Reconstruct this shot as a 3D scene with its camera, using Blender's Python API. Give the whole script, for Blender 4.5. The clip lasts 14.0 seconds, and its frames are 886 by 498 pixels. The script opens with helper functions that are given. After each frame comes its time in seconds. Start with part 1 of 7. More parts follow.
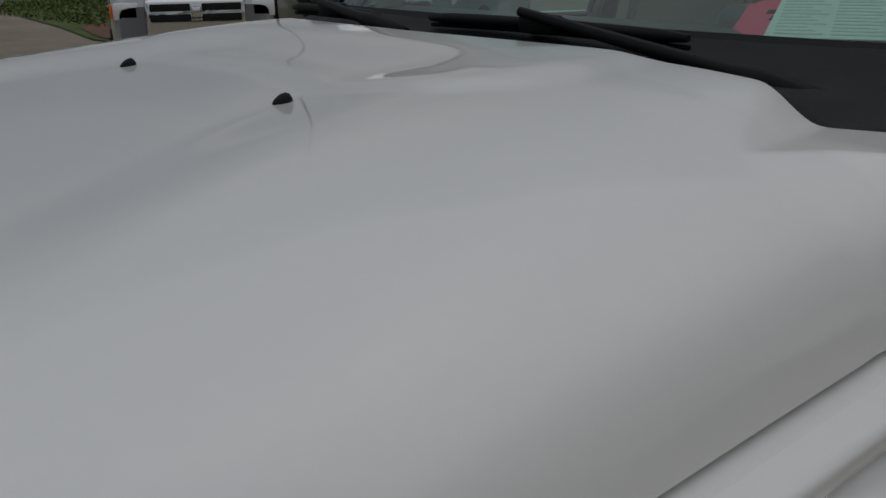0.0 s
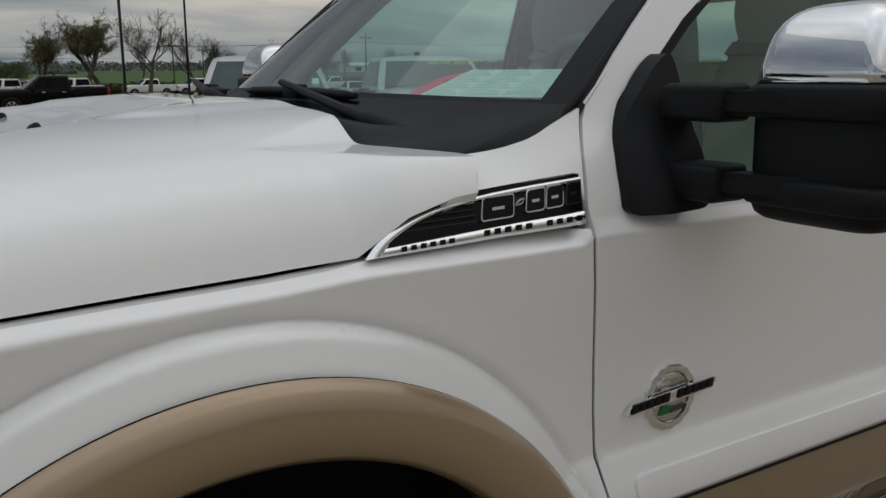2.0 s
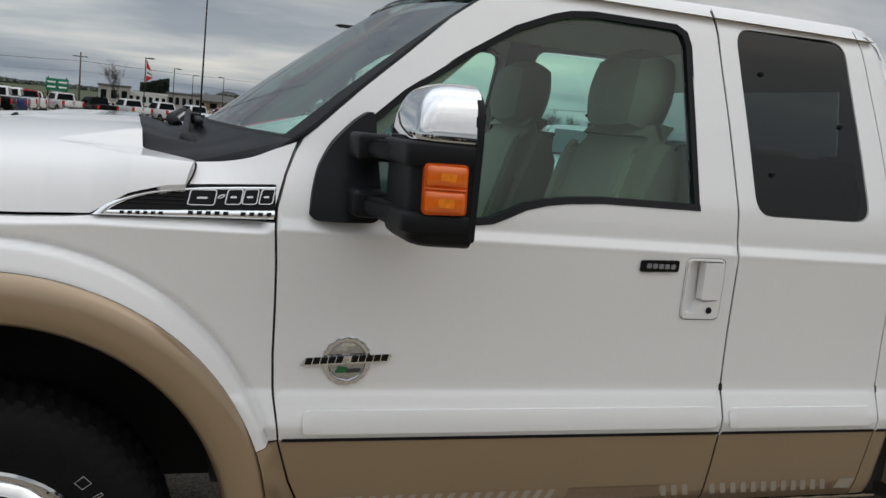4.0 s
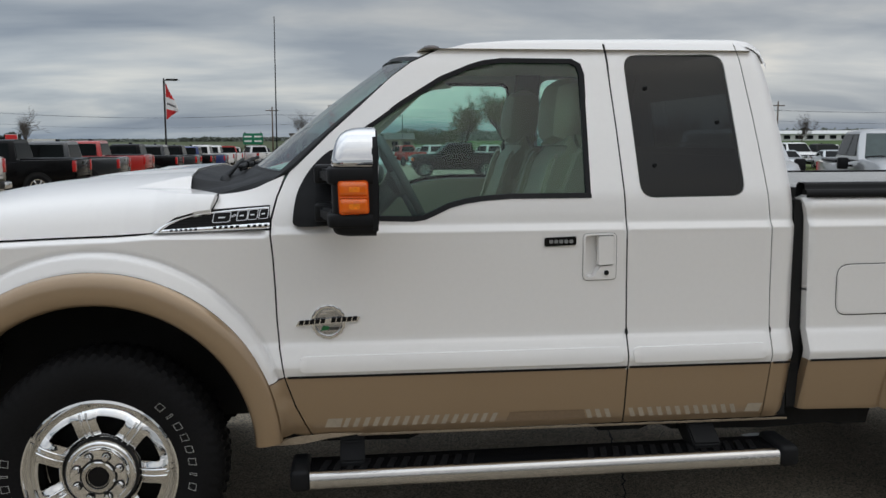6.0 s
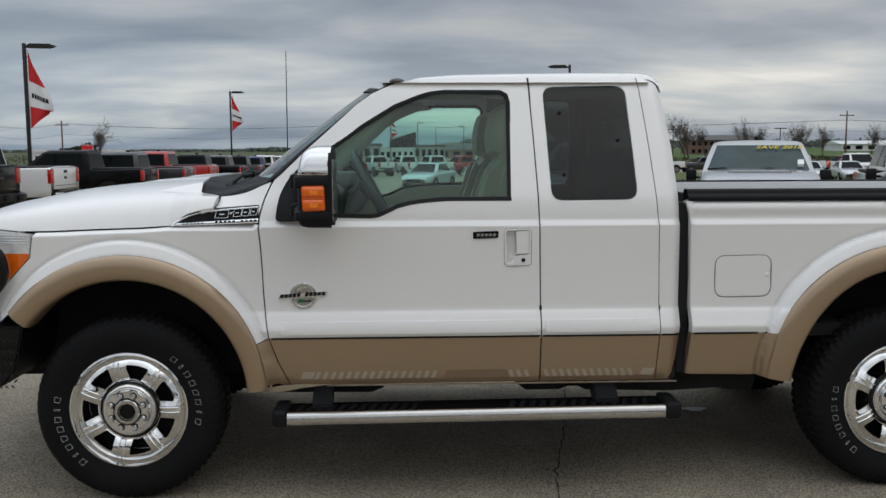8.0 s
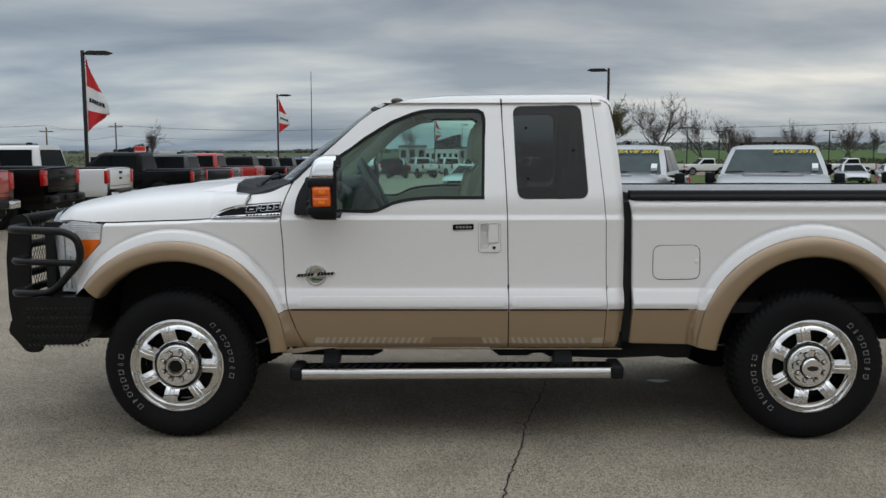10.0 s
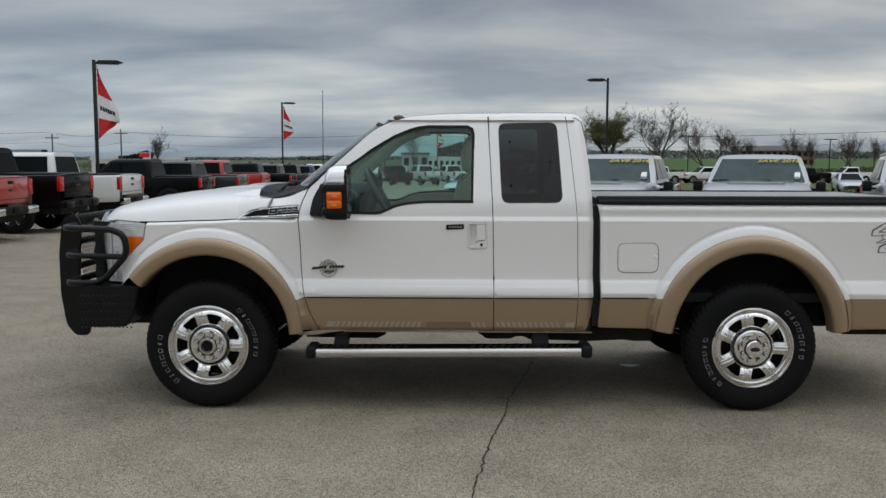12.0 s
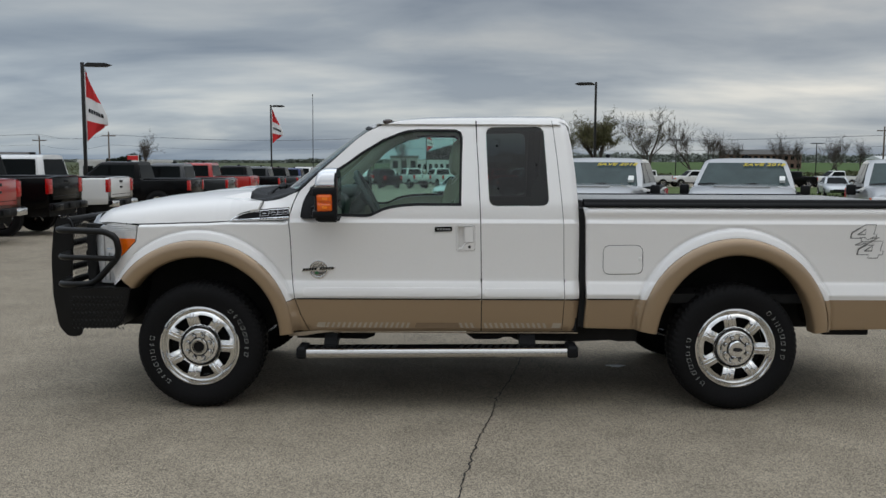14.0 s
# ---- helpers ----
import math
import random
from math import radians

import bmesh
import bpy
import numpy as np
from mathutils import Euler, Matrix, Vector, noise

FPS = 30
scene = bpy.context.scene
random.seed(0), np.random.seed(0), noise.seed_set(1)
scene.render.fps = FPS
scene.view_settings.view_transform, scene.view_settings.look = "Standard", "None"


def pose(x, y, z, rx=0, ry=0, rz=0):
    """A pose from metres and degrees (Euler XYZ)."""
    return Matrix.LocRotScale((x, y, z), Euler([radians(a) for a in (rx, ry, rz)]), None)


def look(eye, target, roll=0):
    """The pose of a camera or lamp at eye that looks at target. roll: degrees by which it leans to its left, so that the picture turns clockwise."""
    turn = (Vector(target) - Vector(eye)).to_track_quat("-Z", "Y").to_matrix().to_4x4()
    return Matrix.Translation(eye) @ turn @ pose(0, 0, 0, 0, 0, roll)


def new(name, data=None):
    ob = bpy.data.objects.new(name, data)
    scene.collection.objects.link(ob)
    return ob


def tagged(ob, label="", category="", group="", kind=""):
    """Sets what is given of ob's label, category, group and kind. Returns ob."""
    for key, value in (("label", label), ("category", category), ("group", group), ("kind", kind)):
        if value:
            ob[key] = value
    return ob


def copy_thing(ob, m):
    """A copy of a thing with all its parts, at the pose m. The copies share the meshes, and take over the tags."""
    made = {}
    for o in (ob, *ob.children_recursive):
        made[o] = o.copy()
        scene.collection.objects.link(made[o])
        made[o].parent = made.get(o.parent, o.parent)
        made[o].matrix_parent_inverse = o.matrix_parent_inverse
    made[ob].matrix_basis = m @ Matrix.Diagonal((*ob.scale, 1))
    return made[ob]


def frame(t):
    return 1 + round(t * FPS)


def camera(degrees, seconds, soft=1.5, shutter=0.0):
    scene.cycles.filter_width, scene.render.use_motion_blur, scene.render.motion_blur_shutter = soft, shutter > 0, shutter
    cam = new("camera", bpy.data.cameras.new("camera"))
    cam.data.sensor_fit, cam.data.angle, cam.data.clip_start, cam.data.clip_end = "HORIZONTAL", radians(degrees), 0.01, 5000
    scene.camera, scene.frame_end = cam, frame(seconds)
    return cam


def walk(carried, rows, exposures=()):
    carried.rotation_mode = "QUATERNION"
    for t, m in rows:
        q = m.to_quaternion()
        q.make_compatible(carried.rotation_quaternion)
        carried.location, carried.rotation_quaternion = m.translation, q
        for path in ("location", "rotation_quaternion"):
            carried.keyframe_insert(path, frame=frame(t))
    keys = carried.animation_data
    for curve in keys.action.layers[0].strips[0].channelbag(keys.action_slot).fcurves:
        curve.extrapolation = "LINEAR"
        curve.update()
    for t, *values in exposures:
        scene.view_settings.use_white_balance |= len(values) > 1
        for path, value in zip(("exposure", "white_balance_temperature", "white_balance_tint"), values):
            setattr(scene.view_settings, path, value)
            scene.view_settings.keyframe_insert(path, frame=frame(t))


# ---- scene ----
from mathutils import geometry

cam = camera(53.1, 14.0)
PATH = [
    (0, (-0.645, -0.258, 1.607), (0.555, 1.208, 0.966), -0.6),
    (0.2, (-0.612, -0.331, 1.603), (0.605, 1.149, 1.030), -0.5),
    (0.5, (-0.581, -0.422, 1.589), (0.645, 1.075, 1.082), -0.7),
    (1, (-0.551, -0.588, 1.543), (0.65, 0.949, 1.099), -0.8),
    (1.5, (-0.495, -0.78, 1.541), (0.642, 0.81, 1.118), -0.7),
    (2, (-0.352, -1.064, 1.533), (0.694, 0.593, 1.135), -0.5),
    (2.5, (-0.184, -1.378, 1.536), (0.744, 0.355, 1.172), -0.6),
    (3, (-0.029, -1.627, 1.554), (0.811, 0.156, 1.218), -0.5),
    (3.5, (0.155, -1.834, 1.538), (0.908, -0.006, 1.233), 1.1),
    (3.7, (0.23, -1.925, 1.54), (0.928, -0.074, 1.249), 4.1),
    (5.8, (0.804, -3.015, 1.574), (1.057, -1.046, 1.337), 0.9),
    (6, (0.871, -3.122, 1.592), (1.087, -1.149, 1.346), -0.2),
    (6.5, (0.963, -3.373, 1.599), (1.139, -1.396, 1.351), -0.4),
    (7, (1.098, -3.579, 1.604), (1.249, -1.599, 1.367), -0.3),
    (7.5, (1.224, -3.797, 1.606), (1.337, -1.813, 1.378), -0.2),
    (8, (1.291, -4.028, 1.612), (1.366, -2.042, 1.389), -0.2),
    (8.5, (1.356, -4.279, 1.625), (1.394, -2.292, 1.405), -0.2),
    (9, (1.449, -4.505, 1.633), (1.456, -2.517, 1.413), -0.2),
    (11.5, (1.666, -5.631, 1.667), (1.627, -3.642, 1.456), 0.0),
    (12, (1.656, -5.799, 1.669), (1.623, -3.81, 1.466), 0.1),
    (12.5, (1.645, -5.925, 1.666), (1.621, -3.935, 1.467), 0.1),
    (13, (1.649, -5.947, 1.667), (1.631, -3.957, 1.47), 0.2),
    (13.5, (1.65, -5.92, 1.669), (1.638, -3.929, 1.474), 0.3),
    (14, (1.66, -5.896, 1.671), (1.652, -3.905, 1.475), 0.2),
]
EXPOSURES = [(0.0, -1.27, 6520, 10), (0.5, -1.32, 6620, 10), (1.0, -1.1, 6620, 9), (1.5, -0.82, 6640, 10), (2.0, -0.54, 6620, 10), (2.5, -0.28, 6600, 10), (3.0, -0.08, 6580, 10), (3.5, -0.02, 6540, 10), (6.0, 0.01, 6460, 10), (9.0, 0.02, 6340, 9), (11.5, -0.03, 6340, 9), (14.0, -0.05, 6340, 9)]
walk(cam, [(t, look(eye, target, roll)) for t, eye, target, roll in PATH], EXPOSURES)


# ---- sky and sun ----
def build_sky():
    world = bpy.data.worlds.new("overcast_sky")
    scene.world = world
    world.use_nodes = True
    nt = world.node_tree
    nt.nodes.clear()
    N, L = nt.nodes.new, nt.links.new
    out, bg = N("ShaderNodeOutputWorld"), N("ShaderNodeBackground")
    coord, sep = N("ShaderNodeTexCoord"), N("ShaderNodeSeparateXYZ")
    L(coord.outputs["Generated"], sep.inputs[0])
    up = N("ShaderNodeMath"); up.operation = "MAXIMUM"; up.inputs[1].default_value = 0.0
    L(sep.outputs["Z"], up.inputs[0])
    den = N("ShaderNodeMath"); den.operation = "ADD"; den.inputs[1].default_value = 0.16
    L(up.outputs[0], den.inputs[0])
    flat = N("ShaderNodeVectorMath"); flat.operation = "DIVIDE"
    L(coord.outputs["Generated"], flat.inputs[0])
    L(den.outputs[0], flat.inputs[1])
    stretch = N("ShaderNodeMapping")
    stretch.inputs["Scale"].default_value = (0.58, 0.95, 0.0)
    stretch.inputs["Rotation"].default_value = (0, 0, 0.25)
    stretch.inputs["Location"].default_value = (0.7, 0.35, 0)
    L(flat.outputs[0], stretch.inputs[0])
    cloud = N("ShaderNodeTexNoise")
    cloud.inputs["Scale"].default_value, cloud.inputs["Detail"].default_value = 1.35, 7.0
    cloud.inputs["Roughness"].default_value, cloud.inputs["Distortion"].default_value = 0.50, 0.25
    L(stretch.outputs[0], cloud.inputs["Vector"])
    shade = N("ShaderNodeValToRGB")
    e = shade.color_ramp.elements
    e[0].position, e[0].color = 0.34, (0.190, 0.216, 0.252, 1)
    e[1].position, e[1].color = 0.68, (0.475, 0.472, 0.45, 1)
    m = e.new(0.5); m.color = (0.293, 0.316, 0.338, 1)
    L(cloud.outputs["Fac"], shade.inputs[0])
    band = N("ShaderNodeValToRGB")
    b = band.color_ramp.elements
    b[0].position, b[0].color = 0.0, (0.80, 0.88, 0.98, 1)
    b[1].position, b[1].color = 1.0, (3.4, 3.4, 3.45, 1)
    for pos, col in ((0.022, (1.12, 1.14, 1.15)), (0.05, (1.55, 1.50, 1.42)), (0.085, (1.48, 1.44, 1.38)), (0.125, (1.12, 1.11, 1.10)), (0.2, (0.98, 0.98, 0.99)), (0.33, (0.9, 0.9, 0.93)), (0.5, (1.5, 1.5, 1.52)), (0.75, (2.6, 2.6, 2.62))):
        k = b.new(pos); k.color = (*col, 1)
    L(sep.outputs["Z"], band.inputs[0])
    mul = N("ShaderNodeMix"); mul.data_type, mul.blend_type = "RGBA", "MULTIPLY"
    mul.inputs[0].default_value = 1.0
    L(shade.outputs[0], mul.inputs[6])
    L(band.outputs[0], mul.inputs[7])
    sky = N("ShaderNodeTexSky")
    sky.sky_type, sky.sun_disc = "NISHITA", False
    sky.sun_elevation, sky.sun_rotation = radians(55), radians(200)
    thin = N("ShaderNodeMix"); thin.data_type, thin.blend_type = "RGBA", "ADD"
    thin.inputs[0].default_value = 0.006
    L(mul.outputs[2], thin.inputs[6])
    L(sky.outputs[0], thin.inputs[7])
    # thinner, brighter cloud towards +x
    side = N("ShaderNodeMapRange")
    side.inputs["From Min"].default_value, side.inputs["From Max"].default_value = 0.1, 0.8
    side.inputs["To Min"].default_value, side.inputs["To Max"].default_value = 1.0, 1.22
    L(sep.outputs["X"], side.inputs["Value"])
    # unseen sky towards -y dimmed, to darken reflections in paint, chrome and black cars
    back = N("ShaderNodeMapRange")
    back.inputs["From Min"].default_value, back.inputs["From Max"].default_value = -0.9, 0.1
    back.inputs["To Min"].default_value, back.inputs["To Max"].default_value = 0.85, 1.0
    L(sep.outputs["Y"], back.inputs["Value"])
    both = N("ShaderNodeMath"); both.operation = "MULTIPLY"
    L(side.outputs[0], both.inputs[0])
    L(back.outputs[0], both.inputs[1])
    lit = N("ShaderNodeVectorMath"); lit.operation = "SCALE"
    L(thin.outputs[2], lit.inputs[0])
    L(both.outputs[0], lit.inputs["Scale"])
    hue = N("ShaderNodeValToRGB")
    hue.color_ramp.elements[0].position, hue.color_ramp.elements[0].color = 0.30, (0.955, 1.0, 1.05, 1)
    hue.color_ramp.elements[1].position, hue.color_ramp.elements[1].color = 0.70, (1.02, 1.0, 0.985, 1)
    across = N("ShaderNodeMath"); across.operation = "MULTIPLY_ADD"; across.inputs[1].default_value, across.inputs[2].default_value = 0.5, 0.5
    L(sep.outputs["X"], across.inputs[0])
    L(across.outputs[0], hue.inputs[0])
    tint = N("ShaderNodeMix"); tint.data_type, tint.blend_type = "RGBA", "MULTIPLY"
    tint.inputs[0].default_value = 1.0
    L(lit.outputs[0], tint.inputs[6])
    L(hue.outputs[0], tint.inputs[7])
    L(tint.outputs[2], bg.inputs["Color"])
    bg.inputs["Strength"].default_value = 1.0
    L(bg.outputs[0], out.inputs[0])
    sun = new("sun", bpy.data.lights.new("sun", "SUN"))
    sun.data.energy, sun.data.angle, sun.data.color = 0.85, radians(130), (1.0, 0.97, 0.93)
    sun.matrix_world = look((-4, -9, 32), (0, 0, 0))


build_sky()


# ---- materials ----
def node_mat(name):
    m = bpy.data.materials.new(name)
    m.use_nodes = True
    nt = m.node_tree
    return m, nt, nt.nodes["Principled BSDF"]


def mat(name, color, rough=0.5, metal=0.0, coat=0.0, vary=0.12, scale=6.0, bump=0.0, fine=80.0, spec=0.5, rvary=0.1):
    """A surface with large and small variation of colour and gloss, and fine relief."""
    m, nt, p = node_mat(name)
    N, L = nt.nodes.new, nt.links.new
    co = N("ShaderNodeTexCoord")
    big, small = N("ShaderNodeTexNoise"), N("ShaderNodeTexNoise")
    big.inputs["Scale"].default_value, big.inputs["Detail"].default_value = scale, 4
    small.inputs["Scale"].default_value, small.inputs["Detail"].default_value = fine, 3
    L(co.outputs["Object"], big.inputs["Vector"])
    L(co.outputs["Object"], small.inputs["Vector"])
    add = N("ShaderNodeMath"); add.operation = "ADD"
    L(big.outputs["Fac"], add.inputs[0])
    L(small.outputs["Fac"], add.inputs[1])
    rng = N("ShaderNodeMapRange")
    rng.inputs["From Min"].default_value, rng.inputs["From Max"].default_value = 0.6, 1.4
    rng.inputs["To Min"].default_value, rng.inputs["To Max"].default_value = 1 - vary, 1 + vary
    L(add.outputs[0], rng.inputs["Value"])
    mul = N("ShaderNodeVectorMath"); mul.operation = "SCALE"
    mul.inputs[0].default_value = color
    L(rng.outputs[0], mul.inputs["Scale"])
    L(mul.outputs[0], p.inputs["Base Color"])
    rr = N("ShaderNodeMapRange")
    rr.inputs["From Min"].default_value, rr.inputs["From Max"].default_value = 0.3, 0.7
    rr.inputs["To Min"].default_value, rr.inputs["To Max"].default_value = max(0.02, rough * (1 - rvary)), min(1.0, rough * (1 + rvary))
    L(big.outputs["Fac"], rr.inputs["Value"])
    L(rr.outputs[0], p.inputs["Roughness"])
    p.inputs["Metallic"].default_value = metal
    p.inputs["Coat Weight"].default_value, p.inputs["Coat Roughness"].default_value = coat, 0.04
    p.inputs["Specular IOR Level"].default_value = spec
    if bump:
        bm_ = N("ShaderNodeBump")
        bm_.inputs["Strength"].default_value, bm_.inputs["Distance"].default_value = bump, 0.004
        L(small.outputs["Fac"], bm_.inputs["Height"])
        L(bm_.outputs[0], p.inputs["Normal"])
    return m


def glass_mat(name, tint, base=0.05, bend=4.5):
    """A thin tinted pane."""
    m, nt, p = node_mat(name)
    nt.nodes.remove(p)
    N, L = nt.nodes.new, nt.links.new
    tr, gl, mix, fr = N("ShaderNodeBsdfTransparent"), N("ShaderNodeBsdfGlossy"), N("ShaderNodeMixShader"), N("ShaderNodeLayerWeight")
    power, scale_ = N("ShaderNodeMath"), N("ShaderNodeMath")
    power.operation, scale_.operation = "POWER", "MULTIPLY_ADD"
    power.inputs[1].default_value, scale_.inputs[1].default_value, scale_.inputs[2].default_value = bend, 0.85, base
    tr.inputs[0].default_value = (*tint, 1)
    gl.inputs["Roughness"].default_value = 0.015
    fr.inputs[0].default_value = 0.5
    L(fr.outputs["Facing"], power.inputs[0])
    L(power.outputs[0], scale_.inputs[0])
    L(scale_.outputs[0], mix.inputs[0])
    L(tr.outputs[0], mix.inputs[1])
    L(gl.outputs[0], mix.inputs[2])
    L(mix.outputs[0], nt.nodes["Material Output"].inputs[0])
    return m


def asphalt_mat():
    m, nt, p = node_mat("worn_asphalt")
    N, L = nt.nodes.new, nt.links.new
    co = N("ShaderNodeTexCoord")
    noises = []
    for sc, det in ((0.16, 5), (2.2, 6), (150, 4), (330, 2)):
        n = N("ShaderNodeTexNoise")
        n.inputs["Scale"].default_value, n.inputs["Detail"].default_value = sc, det
        L(co.outputs["Object"], n.inputs["Vector"])
        noises.append(n)
    speck = N("ShaderNodeTexVoronoi")
    speck.inputs["Scale"].default_value = 165
    L(co.outputs["Object"], speck.inputs["Vector"])
    ramp = N("ShaderNodeValToRGB")
    e = ramp.color_ramp.elements
    e[0].position, e[0].color = 0.33, (0.192, 0.168, 0.131, 1)
    e[1].position, e[1].color = 0.68, (0.312, 0.274, 0.216, 1)
    a = N("ShaderNodeMath"); a.operation = "MULTIPLY_ADD"; a.inputs[1].default_value = 0.5
    h = N("ShaderNodeMath"); h.operation = "MULTIPLY"; h.inputs[1].default_value = 0.5
    L(noises[1].outputs["Fac"], h.inputs[0])
    L(noises[0].outputs["Fac"], a.inputs[0])
    L(h.outputs[0], a.inputs[2])
    L(a.outputs[0], ramp.inputs[0])
    grit = N("ShaderNodeValToRGB")
    g = grit.color_ramp.elements
    g[0].position, g[0].color = 0.28, (0.36, 0.36, 0.37, 1)
    g[1].position, g[1].color = 0.74, (1.80, 1.75, 1.66, 1)
    b = N("ShaderNodeMath"); b.operation = "MULTIPLY_ADD"; b.inputs[1].default_value = 0.55
    hb = N("ShaderNodeMath"); hb.operation = "MULTIPLY"; hb.inputs[1].default_value = 0.45
    L(noises[3].outputs["Fac"], hb.inputs[0])
    L(noises[2].outputs["Fac"], b.inputs[0])
    L(hb.outputs[0], b.inputs[2])
    stone = N("ShaderNodeMath"); stone.operation = "MULTIPLY_ADD"; stone.inputs[1].default_value = 0.42
    pick = N("ShaderNodeSeparateColor")
    L(speck.outputs["Color"], pick.inputs[0])
    shift_ = N("ShaderNodeMath"); shift_.operation = "SUBTRACT"; shift_.inputs[1].default_value = 0.21
    L(pick.outputs[0], stone.inputs[0])
    L(b.outputs[0], stone.inputs[2])
    L(stone.outputs[0], shift_.inputs[0])
    L(shift_.outputs[0], grit.inputs[0])
    mul = N("ShaderNodeMix"); mul.data_type, mul.blend_type = "RGBA", "MULTIPLY"
    mul.inputs[0].default_value = 1.0
    L(ramp.outputs[0], mul.inputs[6])
    L(grit.outputs[0], mul.inputs[7])
    L(mul.outputs[2], p.inputs["Base Color"])
    p.inputs["Roughness"].default_value = 0.88
    p.inputs["Specular IOR Level"].default_value = 0.25
    bump = N("ShaderNodeBump")
    bump.inputs["Strength"].default_value, bump.inputs["Distance"].default_value = 0.35, 0.004
    L(speck.outputs["Distance"], bump.inputs["Height"])
    L(bump.outputs[0], p.inputs["Normal"])
    return m


WHITE = mat("white_paint", (0.835, 0.820, 0.800), 0.38, 0.0, 1.0, 0.015, 1.5, 0, 60)
TAN = mat("tan_paint", (0.36, 0.254, 0.153), 0.32, 0.38, 1.0, 0.03, 2.0, 0, 200)
BLACK = mat("black_plastic", (0.009, 0.0095, 0.0105), 0.5, 0, 0, 0.15, 8, 0.15, 400, 0.16)
GLOSS = mat("gloss_black", (0.006, 0.006, 0.0065), 0.18, 0, 0, 0.1, spec=0.2)
POWDER = mat("black_powder_coat", (0.006, 0.006, 0.006), 0.36, 0, 0.05, 0.2, 5, 0.1, 300, 0.25)
CHROME = mat("chrome", (0.78, 0.78, 0.78), 0.04, 1.0, 0, 0.03, 4)
SATIN = mat("satin_steel", (0.58, 0.57, 0.55), 0.22, 1.0, 0, 0.06, 3, 0, 40)
WHEELCHROME = mat("polished_wheel", (0.80, 0.80, 0.79), 0.045, 1.0, 0, 0.04, 6)
RUBBER = mat("tyre_rubber", (0.010, 0.010, 0.0105), 0.62, 0, 0, 0.25, 5, 0.3, 90, 0.08)
# near black for underbody parts, also for strips and discs standing in for shade
DARK = mat("dark_underbody_and_shade", (0.005, 0.005, 0.005), 0.85, 0, 0, 0.3)
SEAL = mat("window_seal", (0.009, 0.009, 0.010), 0.55, spec=0.2)
LEATHER = mat("beige_leather", (0.37, 0.33, 0.25), 0.5, 0, 0, 0.08, 5, 0.2, 160)
TRIM = mat("grey_trim", (0.10, 0.10, 0.10), 0.6, 0, 0, 0.1, 5, 0.15, 200)
BEIGETRIM = mat("beige_trim", (0.50, 0.455, 0.365), 0.65, 0, 0, 0.08, 5, 0.15, 200)
AMBER = mat("amber_lens", (0.82, 0.145, 0.006), 0.14, 0, 0.6, 0.1, 30)
REDLENS = mat("red_lens", (0.42, 0.006, 0.006), 0.15, 0, 0.15, 0.1, 30)
CLEARLENS = mat("clear_lens", (0.80, 0.81, 0.82), 0.12, 0.25, 0.8, 0.15, 30)
GLASS = glass_mat("green_tinted_glass", (0.66, 0.88, 0.81), 0.045, 3.8)
SCREEN = glass_mat("windshield_glass", (0.66, 0.87, 0.80), 0.040, 2.6)
MIDGLASS = glass_mat("rear_tinted_glass", (0.42, 0.52, 0.49), 0.045)
PRIVACY = glass_mat("privacy_glass", (0.055, 0.058, 0.064), 0.035)
WHITELETTER = mat("white_letter", (0.52, 0.52, 0.50), 0.6)
PINK = mat("pink_paper", (0.85, 0.08, 0.16), 0.7, vary=0.05)
PAPER = mat("white_paper", (0.78, 0.80, 0.77), 0.7, vary=0.05)
GREYINK = mat("grey_ink", (0.67, 0.70, 0.68), 0.8)
KEYGREY = mat("key_grey", (0.22, 0.22, 0.22), 0.5)
BADGEBLUE = mat("dark_badge", (0.015, 0.015, 0.018), 0.2)
TONNEAU = mat("silver_tonneau", (0.46, 0.46, 0.45), 0.35, 0.7, 0, 0.12, 8, 0.1, 120)
DIMDECAL = mat("grey_decal", (0.16, 0.16, 0.155), 0.5)
FADED = mat("faded_decal", (0.40, 0.34, 0.26), 0.45)
STRUT = mat("worn_tan_bracket", (0.30, 0.24, 0.17), 0.6, 0, 0, 0.25, 20)
BROWNBAR = mat("brown_decal", (0.24, 0.165, 0.10), 0.4, 0.1, 0.5)
GREEN = mat("green_enamel", (0.012, 0.13, 0.04), 0.3)


# ---- geometry helpers ----
def finish(name, bm, material, parent=None, label="", smooth=False):
    me = bpy.data.meshes.new(name)
    bm.normal_update()
    bm.to_mesh(me)
    bm.free()
    for m in (material if isinstance(material, (list, tuple)) else [material]):
        me.materials.append(m)
    if smooth:
        me.shade_smooth()
    ob = new(name, me)
    if parent is not None:
        ob.parent = parent
    if label:
        ob["label"] = label
    return ob


def part(name, bm, material, parent, label="", smooth=False):
    return finish(name, bm, material, parent, label, smooth)


def thing(name, label, category, m=None, group="", kind=""):
    ob = new(name)
    ob.empty_display_size = 0.1
    if m is not None:
        ob.matrix_basis = m
    return tagged(ob, label, category, group, kind)


def smooth_all(bm, angle=35):
    lim = radians(angle)
    for f in bm.faces:
        f.smooth = True
    for e in bm.edges:
        if len(e.link_faces) == 2 and e.calc_face_angle(0) > lim:
            e.smooth = False
    return bm


